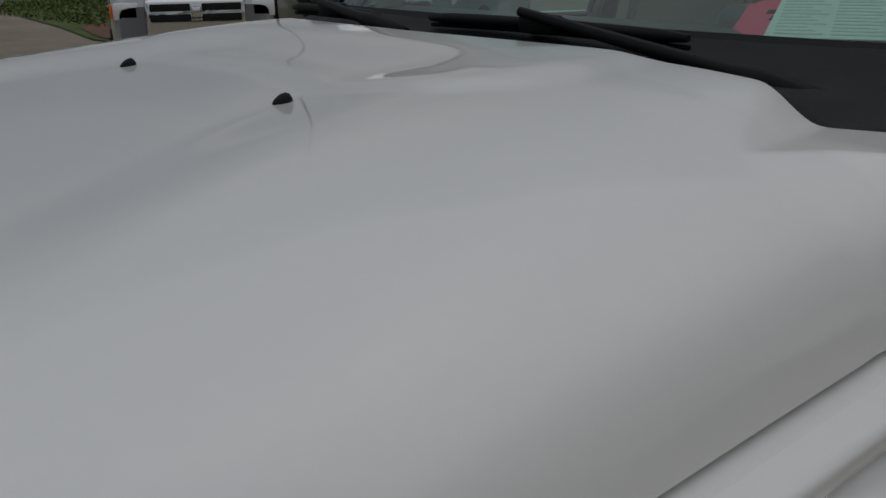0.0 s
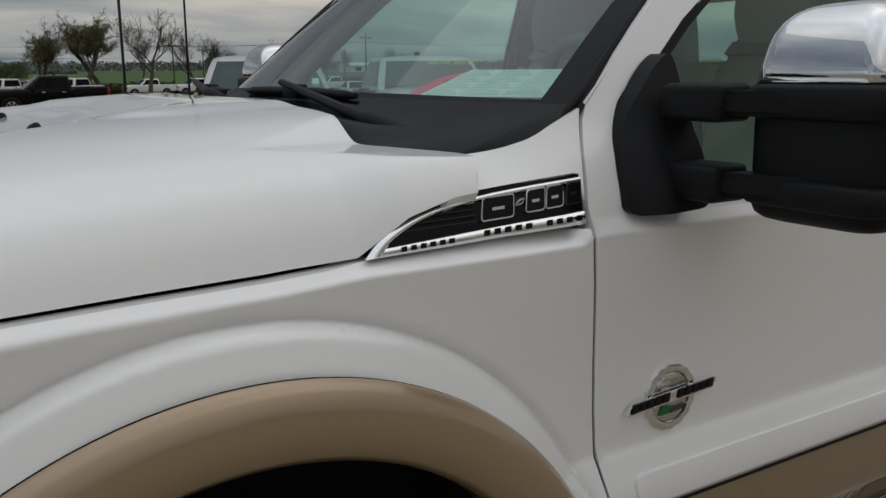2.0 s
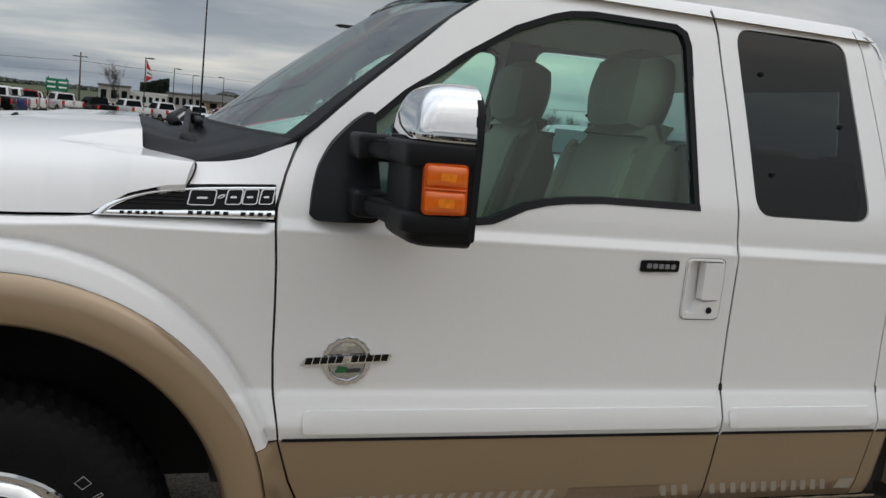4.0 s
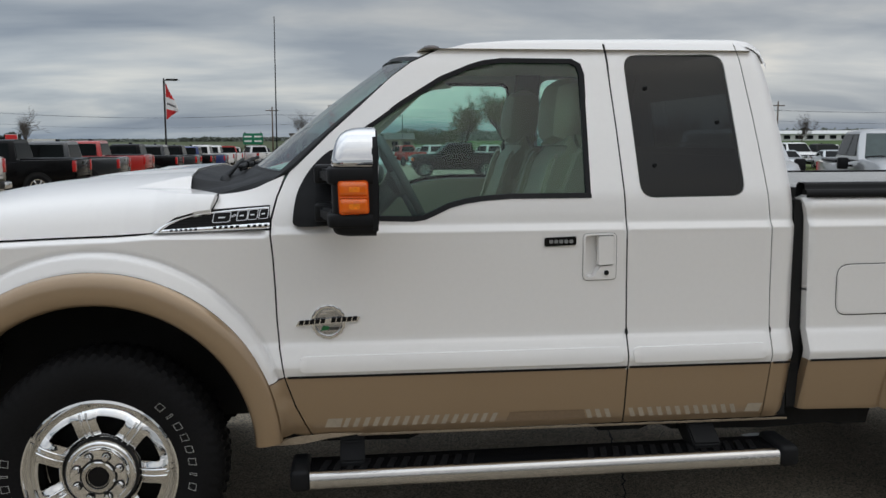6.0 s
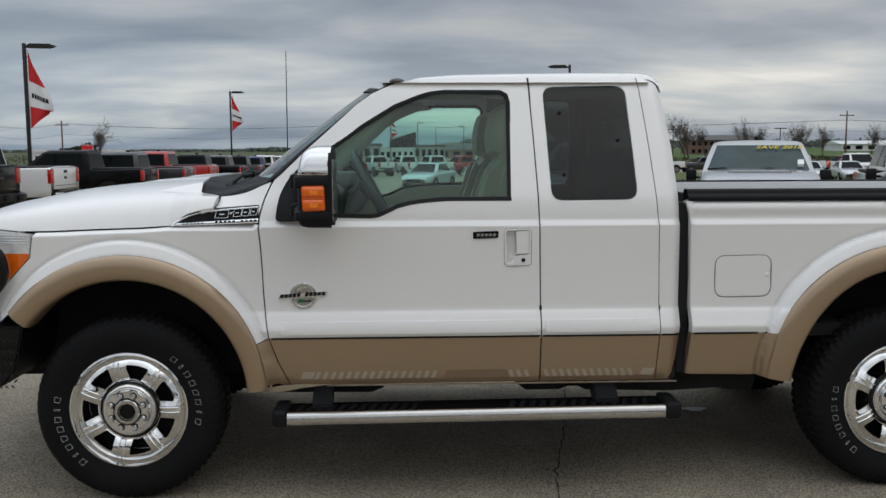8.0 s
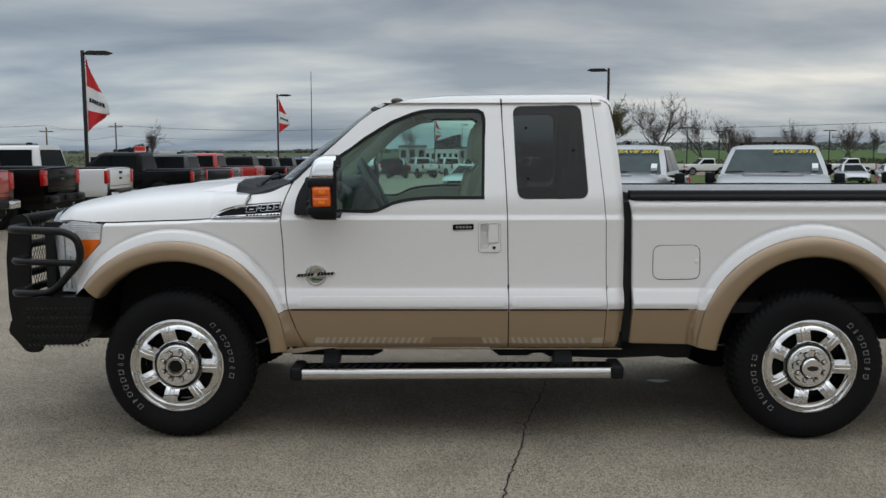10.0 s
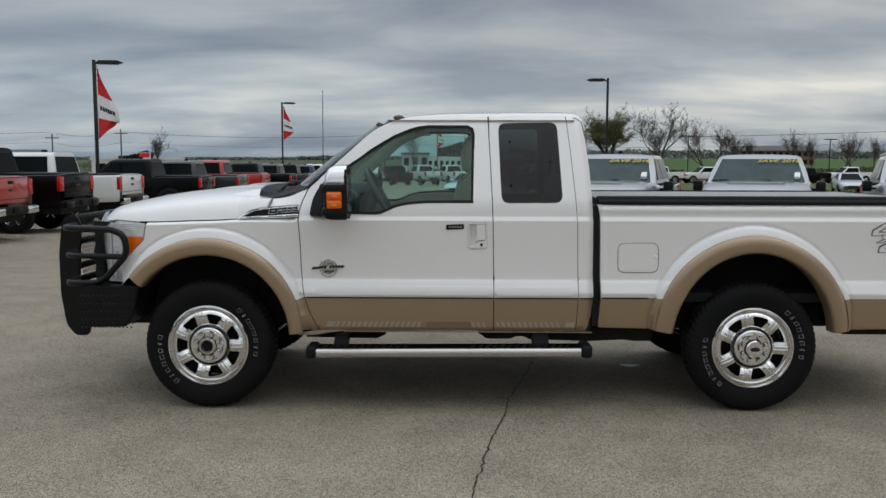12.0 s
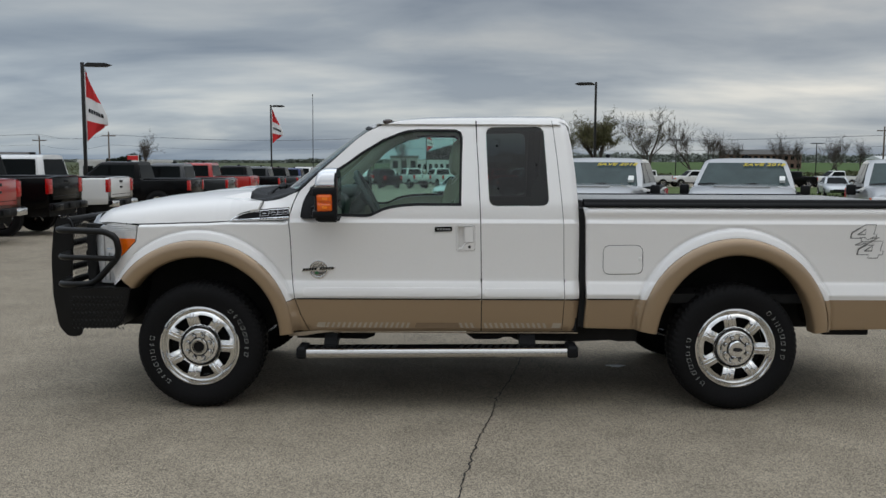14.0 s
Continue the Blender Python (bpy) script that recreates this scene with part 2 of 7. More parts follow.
def box(lo, hi, bevel=0.0, segments=2, bm=None):
    b2 = bmesh.new()
    r = bmesh.ops.create_cube(b2, size=1)
    lo, hi = Vector(lo), Vector(hi)
    for v in r["verts"]:
        v.co = Vector((lo[i] + (v.co[i] + 0.5) * (hi[i] - lo[i]) for i in range(3)))
    if bevel:
        bmesh.ops.bevel(b2, geom=b2.edges[:], offset=bevel, segments=segments, affect="EDGES", profile=0.5)
        smooth_all(b2)
    if bm is None:
        return b2
    join(bm, b2)
    return bm


def join(bm, other, m=None):
    tmp = bpy.data.meshes.new("tmp")
    other.to_mesh(tmp)
    other.free()
    if m is not None:
        tmp.transform(m)
    bm.from_mesh(tmp)
    bpy.data.meshes.remove(tmp)
    return bm


def tube(points, radius, sides=12, bm=None, closed_ends=True):
    """A round tube along points; radius is one number or one for each point."""
    own = bm is None
    bm = bm or bmesh.new()
    pts = [Vector(p) for p in points]
    rad = radius if isinstance(radius, (list, tuple)) else [radius] * len(pts)
    rings, prev = [], None
    for i, p in enumerate(pts):
        d = (pts[min(i + 1, len(pts) - 1)] - pts[max(i - 1, 0)]).normalized()
        if prev is None:
            side = d.cross(Vector((0, 0, 1)))
            if side.length < 0.01:
                side = d.cross(Vector((0, 1, 0)))
        else:
            side = prev - d * prev.dot(d)
        side.normalize()
        prev = side
        other = d.cross(side)
        rings.append([bm.verts.new(p + rad[i] * (math.cos(a) * side + math.sin(a) * other)) for a in (k * math.tau / sides for k in range(sides))])
    for a, b in zip(rings, rings[1:]):
        for k in range(sides):
            f = bm.faces.new((a[k], a[(k + 1) % sides], b[(k + 1) % sides], b[k]))
            f.smooth = True
    if closed_ends:
        bm.faces.new(rings[0][::-1])
        bm.faces.new(rings[-1])
    return bm


def rounded_path(points, r, n=5):
    """The points with their corners rounded."""
    pts = [Vector(p) for p in points]
    out = [pts[0]]
    for a, b, c in zip(pts, pts[1:], pts[2:]):
        u, w = (a - b), (c - b)
        k = min(r, u.length * 0.49, w.length * 0.49)
        p0, p2 = b + u.normalized() * k, b + w.normalized() * k
        for i in range(n + 1):
            t = i / n
            out.append((1 - t) ** 2 * p0 + 2 * t * (1 - t) * b + t * t * p2)
    out.append(pts[-1])
    return out


def lathe(profile, segs=64, axis="y", bm=None, shift=None):
    """Turns (radius, along) pairs about an axis. shift(k, i, r, a) may alter a radius."""
    bm = bm or bmesh.new()
    rings = []
    for k in range(segs):
        a = k * math.tau / segs
        ring = []
        for i, (r, h) in enumerate(profile):
            q = shift(k, i, r, h) if shift else r
            c, s = q * math.cos(a), q * math.sin(a)
            ring.append(bm.verts.new((c, h, s) if axis == "y" else ((h, c, s) if axis == "x" else (c, s, h))))
        rings.append(ring)
    for k in range(segs):
        a, b = rings[k], rings[(k + 1) % segs]
        for i in range(len(profile) - 1):
            bm.faces.new((a[i], b[i], b[i + 1], a[i + 1]))
    bmesh.ops.remove_doubles(bm, verts=bm.verts, dist=1e-5)
    bmesh.ops.recalc_face_normals(bm, faces=bm.faces)
    return smooth_all(bm, 40)


def prism(outline, lo, hi, axis="y", bevel=0.0):
    """A plane outline given thickness along an axis."""
    bm = bmesh.new()
    def at(p, h):
        return (p[0], h, p[1]) if axis == "y" else ((h, p[0], p[1]) if axis == "x" else (p[0], p[1], h))
    a = [bm.verts.new(at(p, lo)) for p in outline]
    b = [bm.verts.new(at(p, hi)) for p in outline]
    bm.faces.new(a)
    bm.faces.new(b[::-1])
    n = len(outline)
    for i in range(n):
        bm.faces.new((a[i], b[i], b[(i + 1) % n], a[(i + 1) % n]))
    bmesh.ops.recalc_face_normals(bm, faces=bm.faces)
    if bevel:
        bmesh.ops.bevel(bm, geom=bm.edges[:], offset=bevel, segments=2, affect="EDGES")
        smooth_all(bm)
    return bm


def grid_mesh(rows, bm=None):
    """A sheet through rows of points."""
    bm = bm or bmesh.new()
    vs = [[bm.verts.new(p) for p in r] for r in rows]
    for a, b in zip(vs, vs[1:]):
        for i in range(len(a) - 1):
            f = bm.faces.new((a[i], a[i + 1], b[i + 1], b[i]))
            f.smooth = True
    return bm


def interp(x, xs, ys):
    return float(np.interp(x, xs, ys))


def sstep(a, b, x):
    t = min(1.0, max(0.0, (x - a) / (b - a)))
    return t * t * (3 - 2 * t)


def inset(poly, d):
    """The outline moved inwards by d."""
    area = sum(a[0] * b[1] - b[0] * a[1] for a, b in zip(poly, poly[1:] + poly[:1]))
    sgn = 1 if area > 0 else -1
    out, n = [], len(poly)
    for i in range(n):
        a, b, c = (Vector(poly[j % n]) for j in (i - 1, i, i + 1))
        n1 = Vector((-(b - a).y, (b - a).x)).normalized() * sgn
        n2 = Vector((-(c - b).y, (c - b).x)).normalized() * sgn
        h = n1 + n2
        h = h / max(0.3, h.dot(n1))
        out.append(tuple(b + h * d))
    return out


def round_poly(poly, r, n=4):
    """A closed outline with rounded corners."""
    m, out = len(poly), []
    for i in range(m):
        a, b, c = (Vector(poly[j % m]) for j in (i - 1, i, i + 1))
        u, w = a - b, c - b
        k = min(r, u.length * 0.45, w.length * 0.45)
        p0, p2 = b + u.normalized() * k, b + w.normalized() * k
        for j in range(n + 1):
            t = j / n
            out.append(tuple((1 - t) ** 2 * p0 + 2 * t * (1 - t) * b + t * t * p2))
    return out


def clip(poly, axis, limit, keep_more):
    out, n = [], len(poly)
    for i in range(n):
        a, b = poly[i], poly[(i + 1) % n]
        ia = a[axis] >= limit if keep_more else a[axis] <= limit
        ib = b[axis] >= limit if keep_more else b[axis] <= limit
        if ia:
            out.append(a)
        if ia != ib:
            t = (limit - a[axis]) / (b[axis] - a[axis])
            p = [a[0] + t * (b[0] - a[0]), a[1] + t * (b[1] - a[1])]
            p[axis] = limit
            out.append(tuple(p))
    return out


def panel(outline, place, step=0.03, depth=0.03, xcuts=(), zcuts=(), inward=(0, 1, 0), tone=None):
    """A curved sheet over a plane outline: place(u, v) gives the point; its edge is turned inwards by depth.
    tone(u, v) picks the material of a face."""
    us, vs = [p[0] for p in outline], [p[1] for p in outline]
    def cuts(lo, hi, extra):
        c = [lo + 1e-4 + i * step for i in range(int((hi - lo) / step) + 1)]
        c = [q for q in c if all(abs(q - x) > step * 0.3 for x in extra)] + [x for x in extra if lo < x < hi]
        return [lo - 1] + sorted(c) + [hi + 1]
    bm, made = bmesh.new(), {}
    def vert(p):
        key = (round(p[0], 5), round(p[1], 5))
        if key not in made:
            made[key] = bm.verts.new(place(*p))
        return made[key]
    xs, zs = cuts(min(us), max(us), xcuts), cuts(min(vs), max(vs), zcuts)
    for a, b in zip(xs, xs[1:]):
        col = clip(clip(outline, 0, a, True), 0, b, False)
        if len(col) < 3:
            continue
        for c, d in zip(zs, zs[1:]):
            cell = clip(clip(col, 1, c, True), 1, d, False)
            ring = []
            for p in cell:
                v = vert(p)
                if ring and ring[-1] is v:
                    continue
                if len(ring) > 1 and ring[-2] is v:
                    ring.pop()
                    continue
                ring.append(v)
            while len(ring) > 1 and ring[0] is ring[-1]:
                ring.pop()
            if len(ring) < 3 or len(set(ring)) != len(ring):
                continue
            area = sum(p[0] * q[1] - q[0] * p[1] for p, q in zip(cell, cell[1:] + cell[:1]))
            if abs(area) < 1e-8:
                continue
            try:
                f = bm.faces.new(ring)
            except ValueError:
                continue
            f.smooth = True
            if tone:
                cu, cv = sum(p[0] for p in cell) / len(cell), sum(p[1] for p in cell) / len(cell)
                f.material_index = tone(cu, cv)
    bmesh.ops.recalc_face_normals(bm, faces=bm.faces)
    way = Vector(inward)
    bm.normal_update()
    if sum(f.normal.dot(way) * f.calc_area() for f in bm.faces) > 0:
        bmesh.ops.reverse_faces(bm, faces=bm.faces)
    if depth:
        rim = [e for e in bm.edges if len(e.link_faces) == 1]
        near = {v for e in rim for v in e.verts}
        far = {v: bm.verts.new(v.co + way * depth) for v in near}
        lead = {e: e.link_faces[0].material_index for e in rim}
        for e in rim:
            f0 = e.link_faces[0]
            lo = next(lp for lp in f0.loops if lp.edge == e)
            a, b = lo.vert, lo.link_loop_next.vert
            f = bm.faces.new((b, a, far[a], far[b]))
            f.material_index = lead[e]
            e.smooth = False
    return bm


def inside(p, poly):
    hit, n = False, len(poly)
    for i in range(n):
        a, b = poly[i], poly[(i + 1) % n]
        if (a[1] > p[1]) != (b[1] > p[1]) and p[0] < a[0] + (p[1] - a[1]) / (b[1] - a[1]) * (b[0] - a[0]):
            hit = not hit
    return hit


def holed_panel(outline, holes, place, step=0.03, depth=0.03, zcuts=(), inward=(0, 1, 0), tone=None):
    """A curved sheet with openings; edges follow the creases at zcuts, all rims are turned inwards by depth."""
    pts, edges = [], []
    def loop(poly):
        first = len(pts)
        for a, b in zip(poly, poly[1:] + poly[:1]):
            n = max(1, int(math.hypot(b[0] - a[0], b[1] - a[1]) / step))
            pts.extend((a[0] + (b[0] - a[0]) * i / n, a[1] + (b[1] - a[1]) * i / n) for i in range(n))
        last = len(pts)
        edges.extend((i, i + 1) for i in range(first, last - 1))
        edges.append((last - 1, first))
        return pts[first:last]
    rims = [loop(list(p)) for p in [outline, *holes]]
    rim_pts = np.array([p for r in rims for p in r])
    def open_(p):
        return inside(p, outline) and not any(inside(p, h) for h in holes)
    us, vs = [p[0] for p in outline], [p[1] for p in outline]
    cols = [min(us) + (i + 0.5) * step for i in range(int((max(us) - min(us)) / step))]
    rows = [min(vs) + (i + 0.5) * step for i in range(int((max(vs) - min(vs)) / step))]
    rows = sorted([z for z in rows if all(abs(z - c) > step * 0.3 for c in zcuts)] + list(zcuts))
    for z in rows:
        before = None
        for x in cols:
            free = open_((x, z)) and np.min(np.hypot(rim_pts[:, 0] - x, rim_pts[:, 1] - z)) > step * 0.25
            if free:
                pts.append((x, z))
                if z in zcuts and before is not None:
                    edges.append((before, len(pts) - 1))
                before = len(pts) - 1
            else:
                before = None
    verts, _, faces, _, _, _ = geometry.delaunay_2d_cdt([Vector(p) for p in pts], edges, [], 1, 1e-6)
    bm = bmesh.new()
    made = [bm.verts.new(place(v.x, v.y)) for v in verts]
    for f in faces:
        c = sum((verts[i] for i in f), Vector((0, 0))) / len(f)
        if not open_(c):
            continue
        face = bm.faces.new([made[i] for i in f])
        face.smooth = True
        if tone:
            face.material_index = tone(c.x, c.y)
    bmesh.ops.delete(bm, geom=[v for v in bm.verts if not v.link_faces], context="VERTS")
    bmesh.ops.recalc_face_normals(bm, faces=bm.faces)
    bm.normal_update()
    way = Vector(inward)
    if sum(f.normal.dot(way) * f.calc_area() for f in bm.faces) > 0:
        bmesh.ops.reverse_faces(bm, faces=bm.faces)
    if depth:
        rim = [(e, e.link_faces[0]) for e in bm.edges if len(e.link_faces) == 1]
        far = {v: bm.verts.new(v.co + way * depth) for v in {v for e, _ in rim for v in e.verts}}
        for e, f0 in rim:
            lo = next(lp for lp in f0.loops if lp.edge == e)
            a, b = lo.vert, lo.link_loop_next.vert
            bm.faces.new((b, a, far[a], far[b])).material_index = f0.material_index
            e.smooth = False
    return bm


CENTRE = 0.945


def other_side(bm):
    """The same mesh on the truck's far side."""
    b2 = bm.copy()
    for v in b2.verts:
        v.co.y = 2 * CENTRE - v.co.y
    bmesh.ops.reverse_faces(b2, faces=b2.faces)
    return b2


def two(name, bm, material, parent, label="", keep=None):
    """A part on the near side and its twin on the far side."""
    far = other_side(bm)
    a = part(name, bm, material, parent if not isinstance(parent, tuple) else parent[0], label)
    b = part(name, far, material, parent if not isinstance(parent, tuple) else parent[1], label)
    return a, b


def text_mesh(words, size, thick=0.001, outline=0.0):
    """Words as a mesh in the x-z plane, facing -y, from the lower left corner."""
    cu = bpy.data.curves.new("words", "FONT")
    cu.body, cu.size, cu.extrude, cu.offset = words, size, thick, outline
    cu.resolution_u = 3
    ob = bpy.data.objects.new("words", cu)
    me = bpy.data.meshes.new_from_object(ob)
    bpy.data.objects.remove(ob)
    bpy.data.curves.remove(cu)
    me.transform(pose(0, 0, 0, 90, 0, 0))
    bm = bmesh.new()
    bm.from_mesh(me)
    bpy.data.meshes.remove(me)
    return bm


# ---- the white and tan pickup ----
SIDE_Z = (0.51, 0.56, 0.66, 0.75, 0.79, 0.862, 0.875, 1.05, 1.255, 1.264, 1.288, 1.296, 1.33, 1.39, 1.6, 1.886, 1.94, 1.97)
SIDE_Y = (0.045, 0.018, -0.002, -0.018, -0.030, -0.004, 0.005, 0.004, -0.005, -0.007, 0.010, 0.011, 0.012, 0.020, 0.095, 0.205, 0.24, 0.27)
FRONT, REAR, AXLE = 0.0, 3.602, 0.43


def side_y(z):
    return sum(interp(z + d, SIDE_Z, SIDE_Y) for d in (-0.004, -0.002, 0, 0.002, 0.004)) / 5


def arch_radii(rear, a):
    """Radii of the wheel opening, the flare's edge and the fender's crease at an angle."""
    s = max(0.0, math.sin(a))
    if rear:
        k = 0.034 * max(0.0, math.cos(a))
        return 0.528 + 0.097 * s * s, 0.64 - k + 0.105 * s, 0.66 - k + 0.145 * s
    return 0.53 + 0.07 * s, 0.625 + 0.093 * s, 0.62 + 0.16 * s


def swell(x, z):
    """How far the fenders swell out round the wheels."""
    out = 0.0
    for rear, cx in ((False, FRONT), (True, REAR)):
        dx, dz = x - cx, z - AXLE
        r = math.hypot(dx, dz)
        if dz > 0 and r < 0.85:
            _, inner, crease = arch_radii(rear, math.atan2(dz, dx))
            w = min(1.0, max(0.0, (max(crease, inner + 0.03) - r) / max(crease - inner, 0.03)))
            lip = max(crease, inner + 0.03)
            out -= (0.022 * sstep(0.0, 0.13, w) + 0.026 * w - 0.009 * math.exp(-((lip + 0.003 - r) / 0.008) ** 2)) * sstep(-0.05, 0.12, dz)
    return out


def body_y(x, z):
    y = side_y(z) + swell(x, z)
    if y < -0.046:
        y = -0.046 + 0.2 * (y + 0.046)
    # the foot of the windshield post sits farther in
    y += 0.05 * (1 - sstep(0.6, 1.1, x)) * sstep(1.26, 1.47, z)
    if x < -0.35:
        y += 0.9 * (-0.35 - x) ** 2
    return y


def fender_y(x, z):
    """The fender with its flat shoulder below the bonnet."""
    top = shut(min(x, 0.2)) - 0.004
    return body_y(x, z) + 0.036 * sstep(top - 0.016, top, z) * (1 - sstep(0.57, 0.60, x))


def on_side(x, z, proud=0.0):
    return Vector((x, body_y(x, z) - proud, z))


def side_place(proud=0.0):
    return lambda x, z: on_side(x, z, proud)


def flare_arc(rear, a0, a1, n, which):
    cx = REAR if rear else FRONT
    pts = []
    for i in range(n + 1):
        a = radians(a0 + (a1 - a0) * i / n)
        r = arch_radii(rear, a)[which]
        pts.append((cx + r * math.cos(a), AXLE + r * math.sin(a)))
    return pts


def flare(rear, a0, a1):
    """A wheel-arch flare: its round outer face and the lip turned in."""
    cx = REAR if rear else FRONT
    rows = []
    prof = ((0.0, 0.003), (0.02, 0.012), (0.12, 0.022), (0.35, 0.030), (0.6, 0.030), (0.85, 0.022), (0.95, 0.010), (1.0, -0.012), (1.0, -0.11))
    n = 56
    for i in range(n + 1):
        a = radians(a0 + (a1 - a0) * i / n)
        inner, outer, _ = arch_radii(rear, a)
        x0, z0 = cx + outer * math.cos(a), AXLE + outer * math.sin(a)
        y0 = interp(z0, (0.5, 0.62, 0.8, 1.0, 1.2), (-0.008, -0.024, -0.040, -0.047, -0.049))
        row = []
        for w, p in prof:
            r = outer + (inner - outer) * w
            row.append((cx + r * math.cos(a), y0 - p, AXLE + r * math.sin(a)))
        rows.append(row)
    bm = grid_mesh(rows)
    bmesh.ops.recalc_face_normals(bm, faces=bm.faces)
    bm.normal_update()
    if sum(f.normal.y * f.calc_area() for f in bm.faces) > 0:
        bmesh.ops.reverse_faces(bm, faces=bm.faces)
    return smooth_all(bm, 50)


truck = thing("pickup_truck", "white extended-cab pickup truck with tan lower panels, parked on asphalt", "pickup truck")

SHUT_X = (-0.62, -0.60, -0.48, -0.33, -0.11, 0.07, 0.20, 0.28, 0.36, 0.45)
SHUT_Z = (1.259, 1.256, 1.249, 1.251, 1.259, 1.264, 1.272, 1.324, 1.347, 1.356)
CREST_X = (-0.90, -0.857, -0.796, -0.628, -0.441, -0.271, -0.036, 0.15, 0.232, 0.45)
CREST_Z = (1.250, 1.294, 1.321, 1.372, 1.407, 1.435, 1.456, 1.469, 1.472, 1.472)


def shut(x):
    return interp(x, SHUT_X, SHUT_Z)


def crest(x):
    return sum(interp(x + d, CREST_X, CREST_Z) for d in (-0.06, -0.03, 0, 0.03, 0.06)) / 5


def hood_edge(x):
    """Distance in from the side at which the bonnet starts."""
    y = interp(x, (0.10, 0.28), (0.048, 0.026))
    return y + (0.9 * (-0.35 - x) ** 2 if x < -0.35 else 0.0)


def hood_front(y):
    return interp(y, (0, 0.06, 0.13, 0.25, 0.45, 0.957), (-0.595, -0.64, -0.70, -0.77, -0.82, -0.862))


def hood_rear(y):
    return interp(y, (0, 0.07, 0.100, 0.125, 0.220, 0.238, 0.33, 0.5, 0.957), (0.388, 0.420, 0.416, 0.398, 0.312, 0.302, 0.296, 0.288, 0.275))


def hood_top(x, y):
    """Height of the bonnet at y from the near edge to the middle."""
    zs, c, d = shut(x), crest(x), max(0.0, y - hood_edge(x))
    f = 0.42 * (1 - math.exp(-d / 0.028)) + 0.58 * (1 - (1 - min(1.0, d / 0.62)) ** 3)
    z = zs + (c - zs) * f
    line = interp(x, (-0.51, -0.20, 0.16), (0.40, 0.515, 0.63))
    z -= 0.016 * sstep(line - 0.05, line + 0.16, y) * sstep(-0.75, -0.4, x) * (1 - sstep(0.03, 0.20, x))
    # flat facet cut into the rear corner
    flat_z = 1.418 - 0.028 * (x - 0.093) + 0.062 * (y - 0.192)
    foot = interp(x, (0.05, 0.093, 0.302, 0.45), (0.180, 0.190, 0.226, 0.25))
    wide = interp(x, (0.093, 0.302), (0.025, 0.088))
    z -= max(0.0, z - flat_z) * (1 - sstep(foot, foot + wide, y)) * sstep(0.03, 0.07, x)
    scoop = interp(y, (0.44, 0.52, 0.70, 0.95), (0.10, 0.0, -0.05, -0.02))
    z += 0.007 * sstep(scoop - 0.035, scoop + 0.035, x) * sstep(0.43, 0.53, y)
    return z


def hood_point(u, v):
    """v from 0 at the near shut line to 1 at the middle; u from the front edge to the rear."""
    d = (CENTRE - 0.03) * (0.12 * v + 0.88 * v ** 2.4)
    y = 0.03 + d
    for _ in range(3):
        x = hood_front(y) + u * (hood_rear(y) - hood_front(y))
        e = hood_edge(x)
        y = e + (CENTRE - e) * (d / (CENTRE - 0.03))
    z = hood_top(x, y)
    nose = 1 - min(1.0, u / 0.09)
    z -= 0.045 * nose * nose * (0.2 + 0.8 * min(1, v / 0.3))
    return Vector((x, y, z))


def build_hood():
    nu, nv = 150, 110
    rows = []
    for i in range(nu + 1):
        u = i / nu
        near = [hood_point(u, j / nv) for j in range(nv + 1)]
        far = [Vector((p.x, 2 * CENTRE - p.y, p.z)) for p in near[-2::-1]]
        rows.append(near + far)
    bm = grid_mesh(rows)
    bm.normal_update()
    if sum(f.normal.z for f in bm.faces) < 0:
        bmesh.ops.reverse_faces(bm, faces=bm.faces)
    rim = [e for e in bm.edges if len(e.link_faces) == 1]
    far = {}
    for e in rim:
        for v in e.verts:
            if v not in far:
                far[v] = bm.verts.new(v.co + Vector((0.02 if v.co.x < -0.5 else -0.008 if v.co.y > 0.06 and v.co.y < 1.85 else 0, 0.02 if v.co.y < CENTRE else -0.02, -0.03 if 0.06 < v.co.y < 1.85 or v.co.x > 0.34 else 0.002)))
    for e in rim:
        lo = e.link_loops[0]
        a, b = lo.vert, lo.link_loop_next.vert
        bm.faces.new((b, a, far[a], far[b]))
        e.smooth = False
    part("hood", bm, WHITE, truck)


build_hood()


def fender_outline():
    top = [(x, shut(x) - 0.007) for x in (-0.398, -0.33, -0.2, -0.11, 0.0, 0.07, 0.15)] + [(0.20, 1.267), (0.36, 1.272), (0.604, 1.277)]
    door = [(0.604, 1.26), (0.611, 1.18), (0.616, 1.07), (0.619, 0.958), (0.626, 0.86), (0.643, 0.757)]
    arc = flare_arc(False, 27.5, 137.5, 44, 1)
    return top + door + arc + [(-0.575, 0.835), (-0.605, 0.95), (-0.495, 1.057), (-0.418, 1.133)]


two("front_fender", panel(fender_outline(), lambda x, z: Vector((x, fender_y(x, z), z)), 0.0075, 0.03, (), (1.225, 1.232, 1.238, 1.243, 1.247, 1.251, 1.255)), WHITE, truck)
two("fender_lower", panel(flare_arc(False, 8, 27.2, 6, 1)[::-1] + [(0.630, 0.535), (0.734, 0.519), (0.678, 0.641), (0.643, 0.751)], side_place(), 0.025, 0.03), TAN, truck, "tan lower fender panel")
two("wheel_arch_flare", flare(False, 8, 137.5), TAN, truck, "tan wheel-arch flare")
two("wheel_arch_flare", flare(True, 11, 170), TAN, truck, "tan wheel-arch flare")

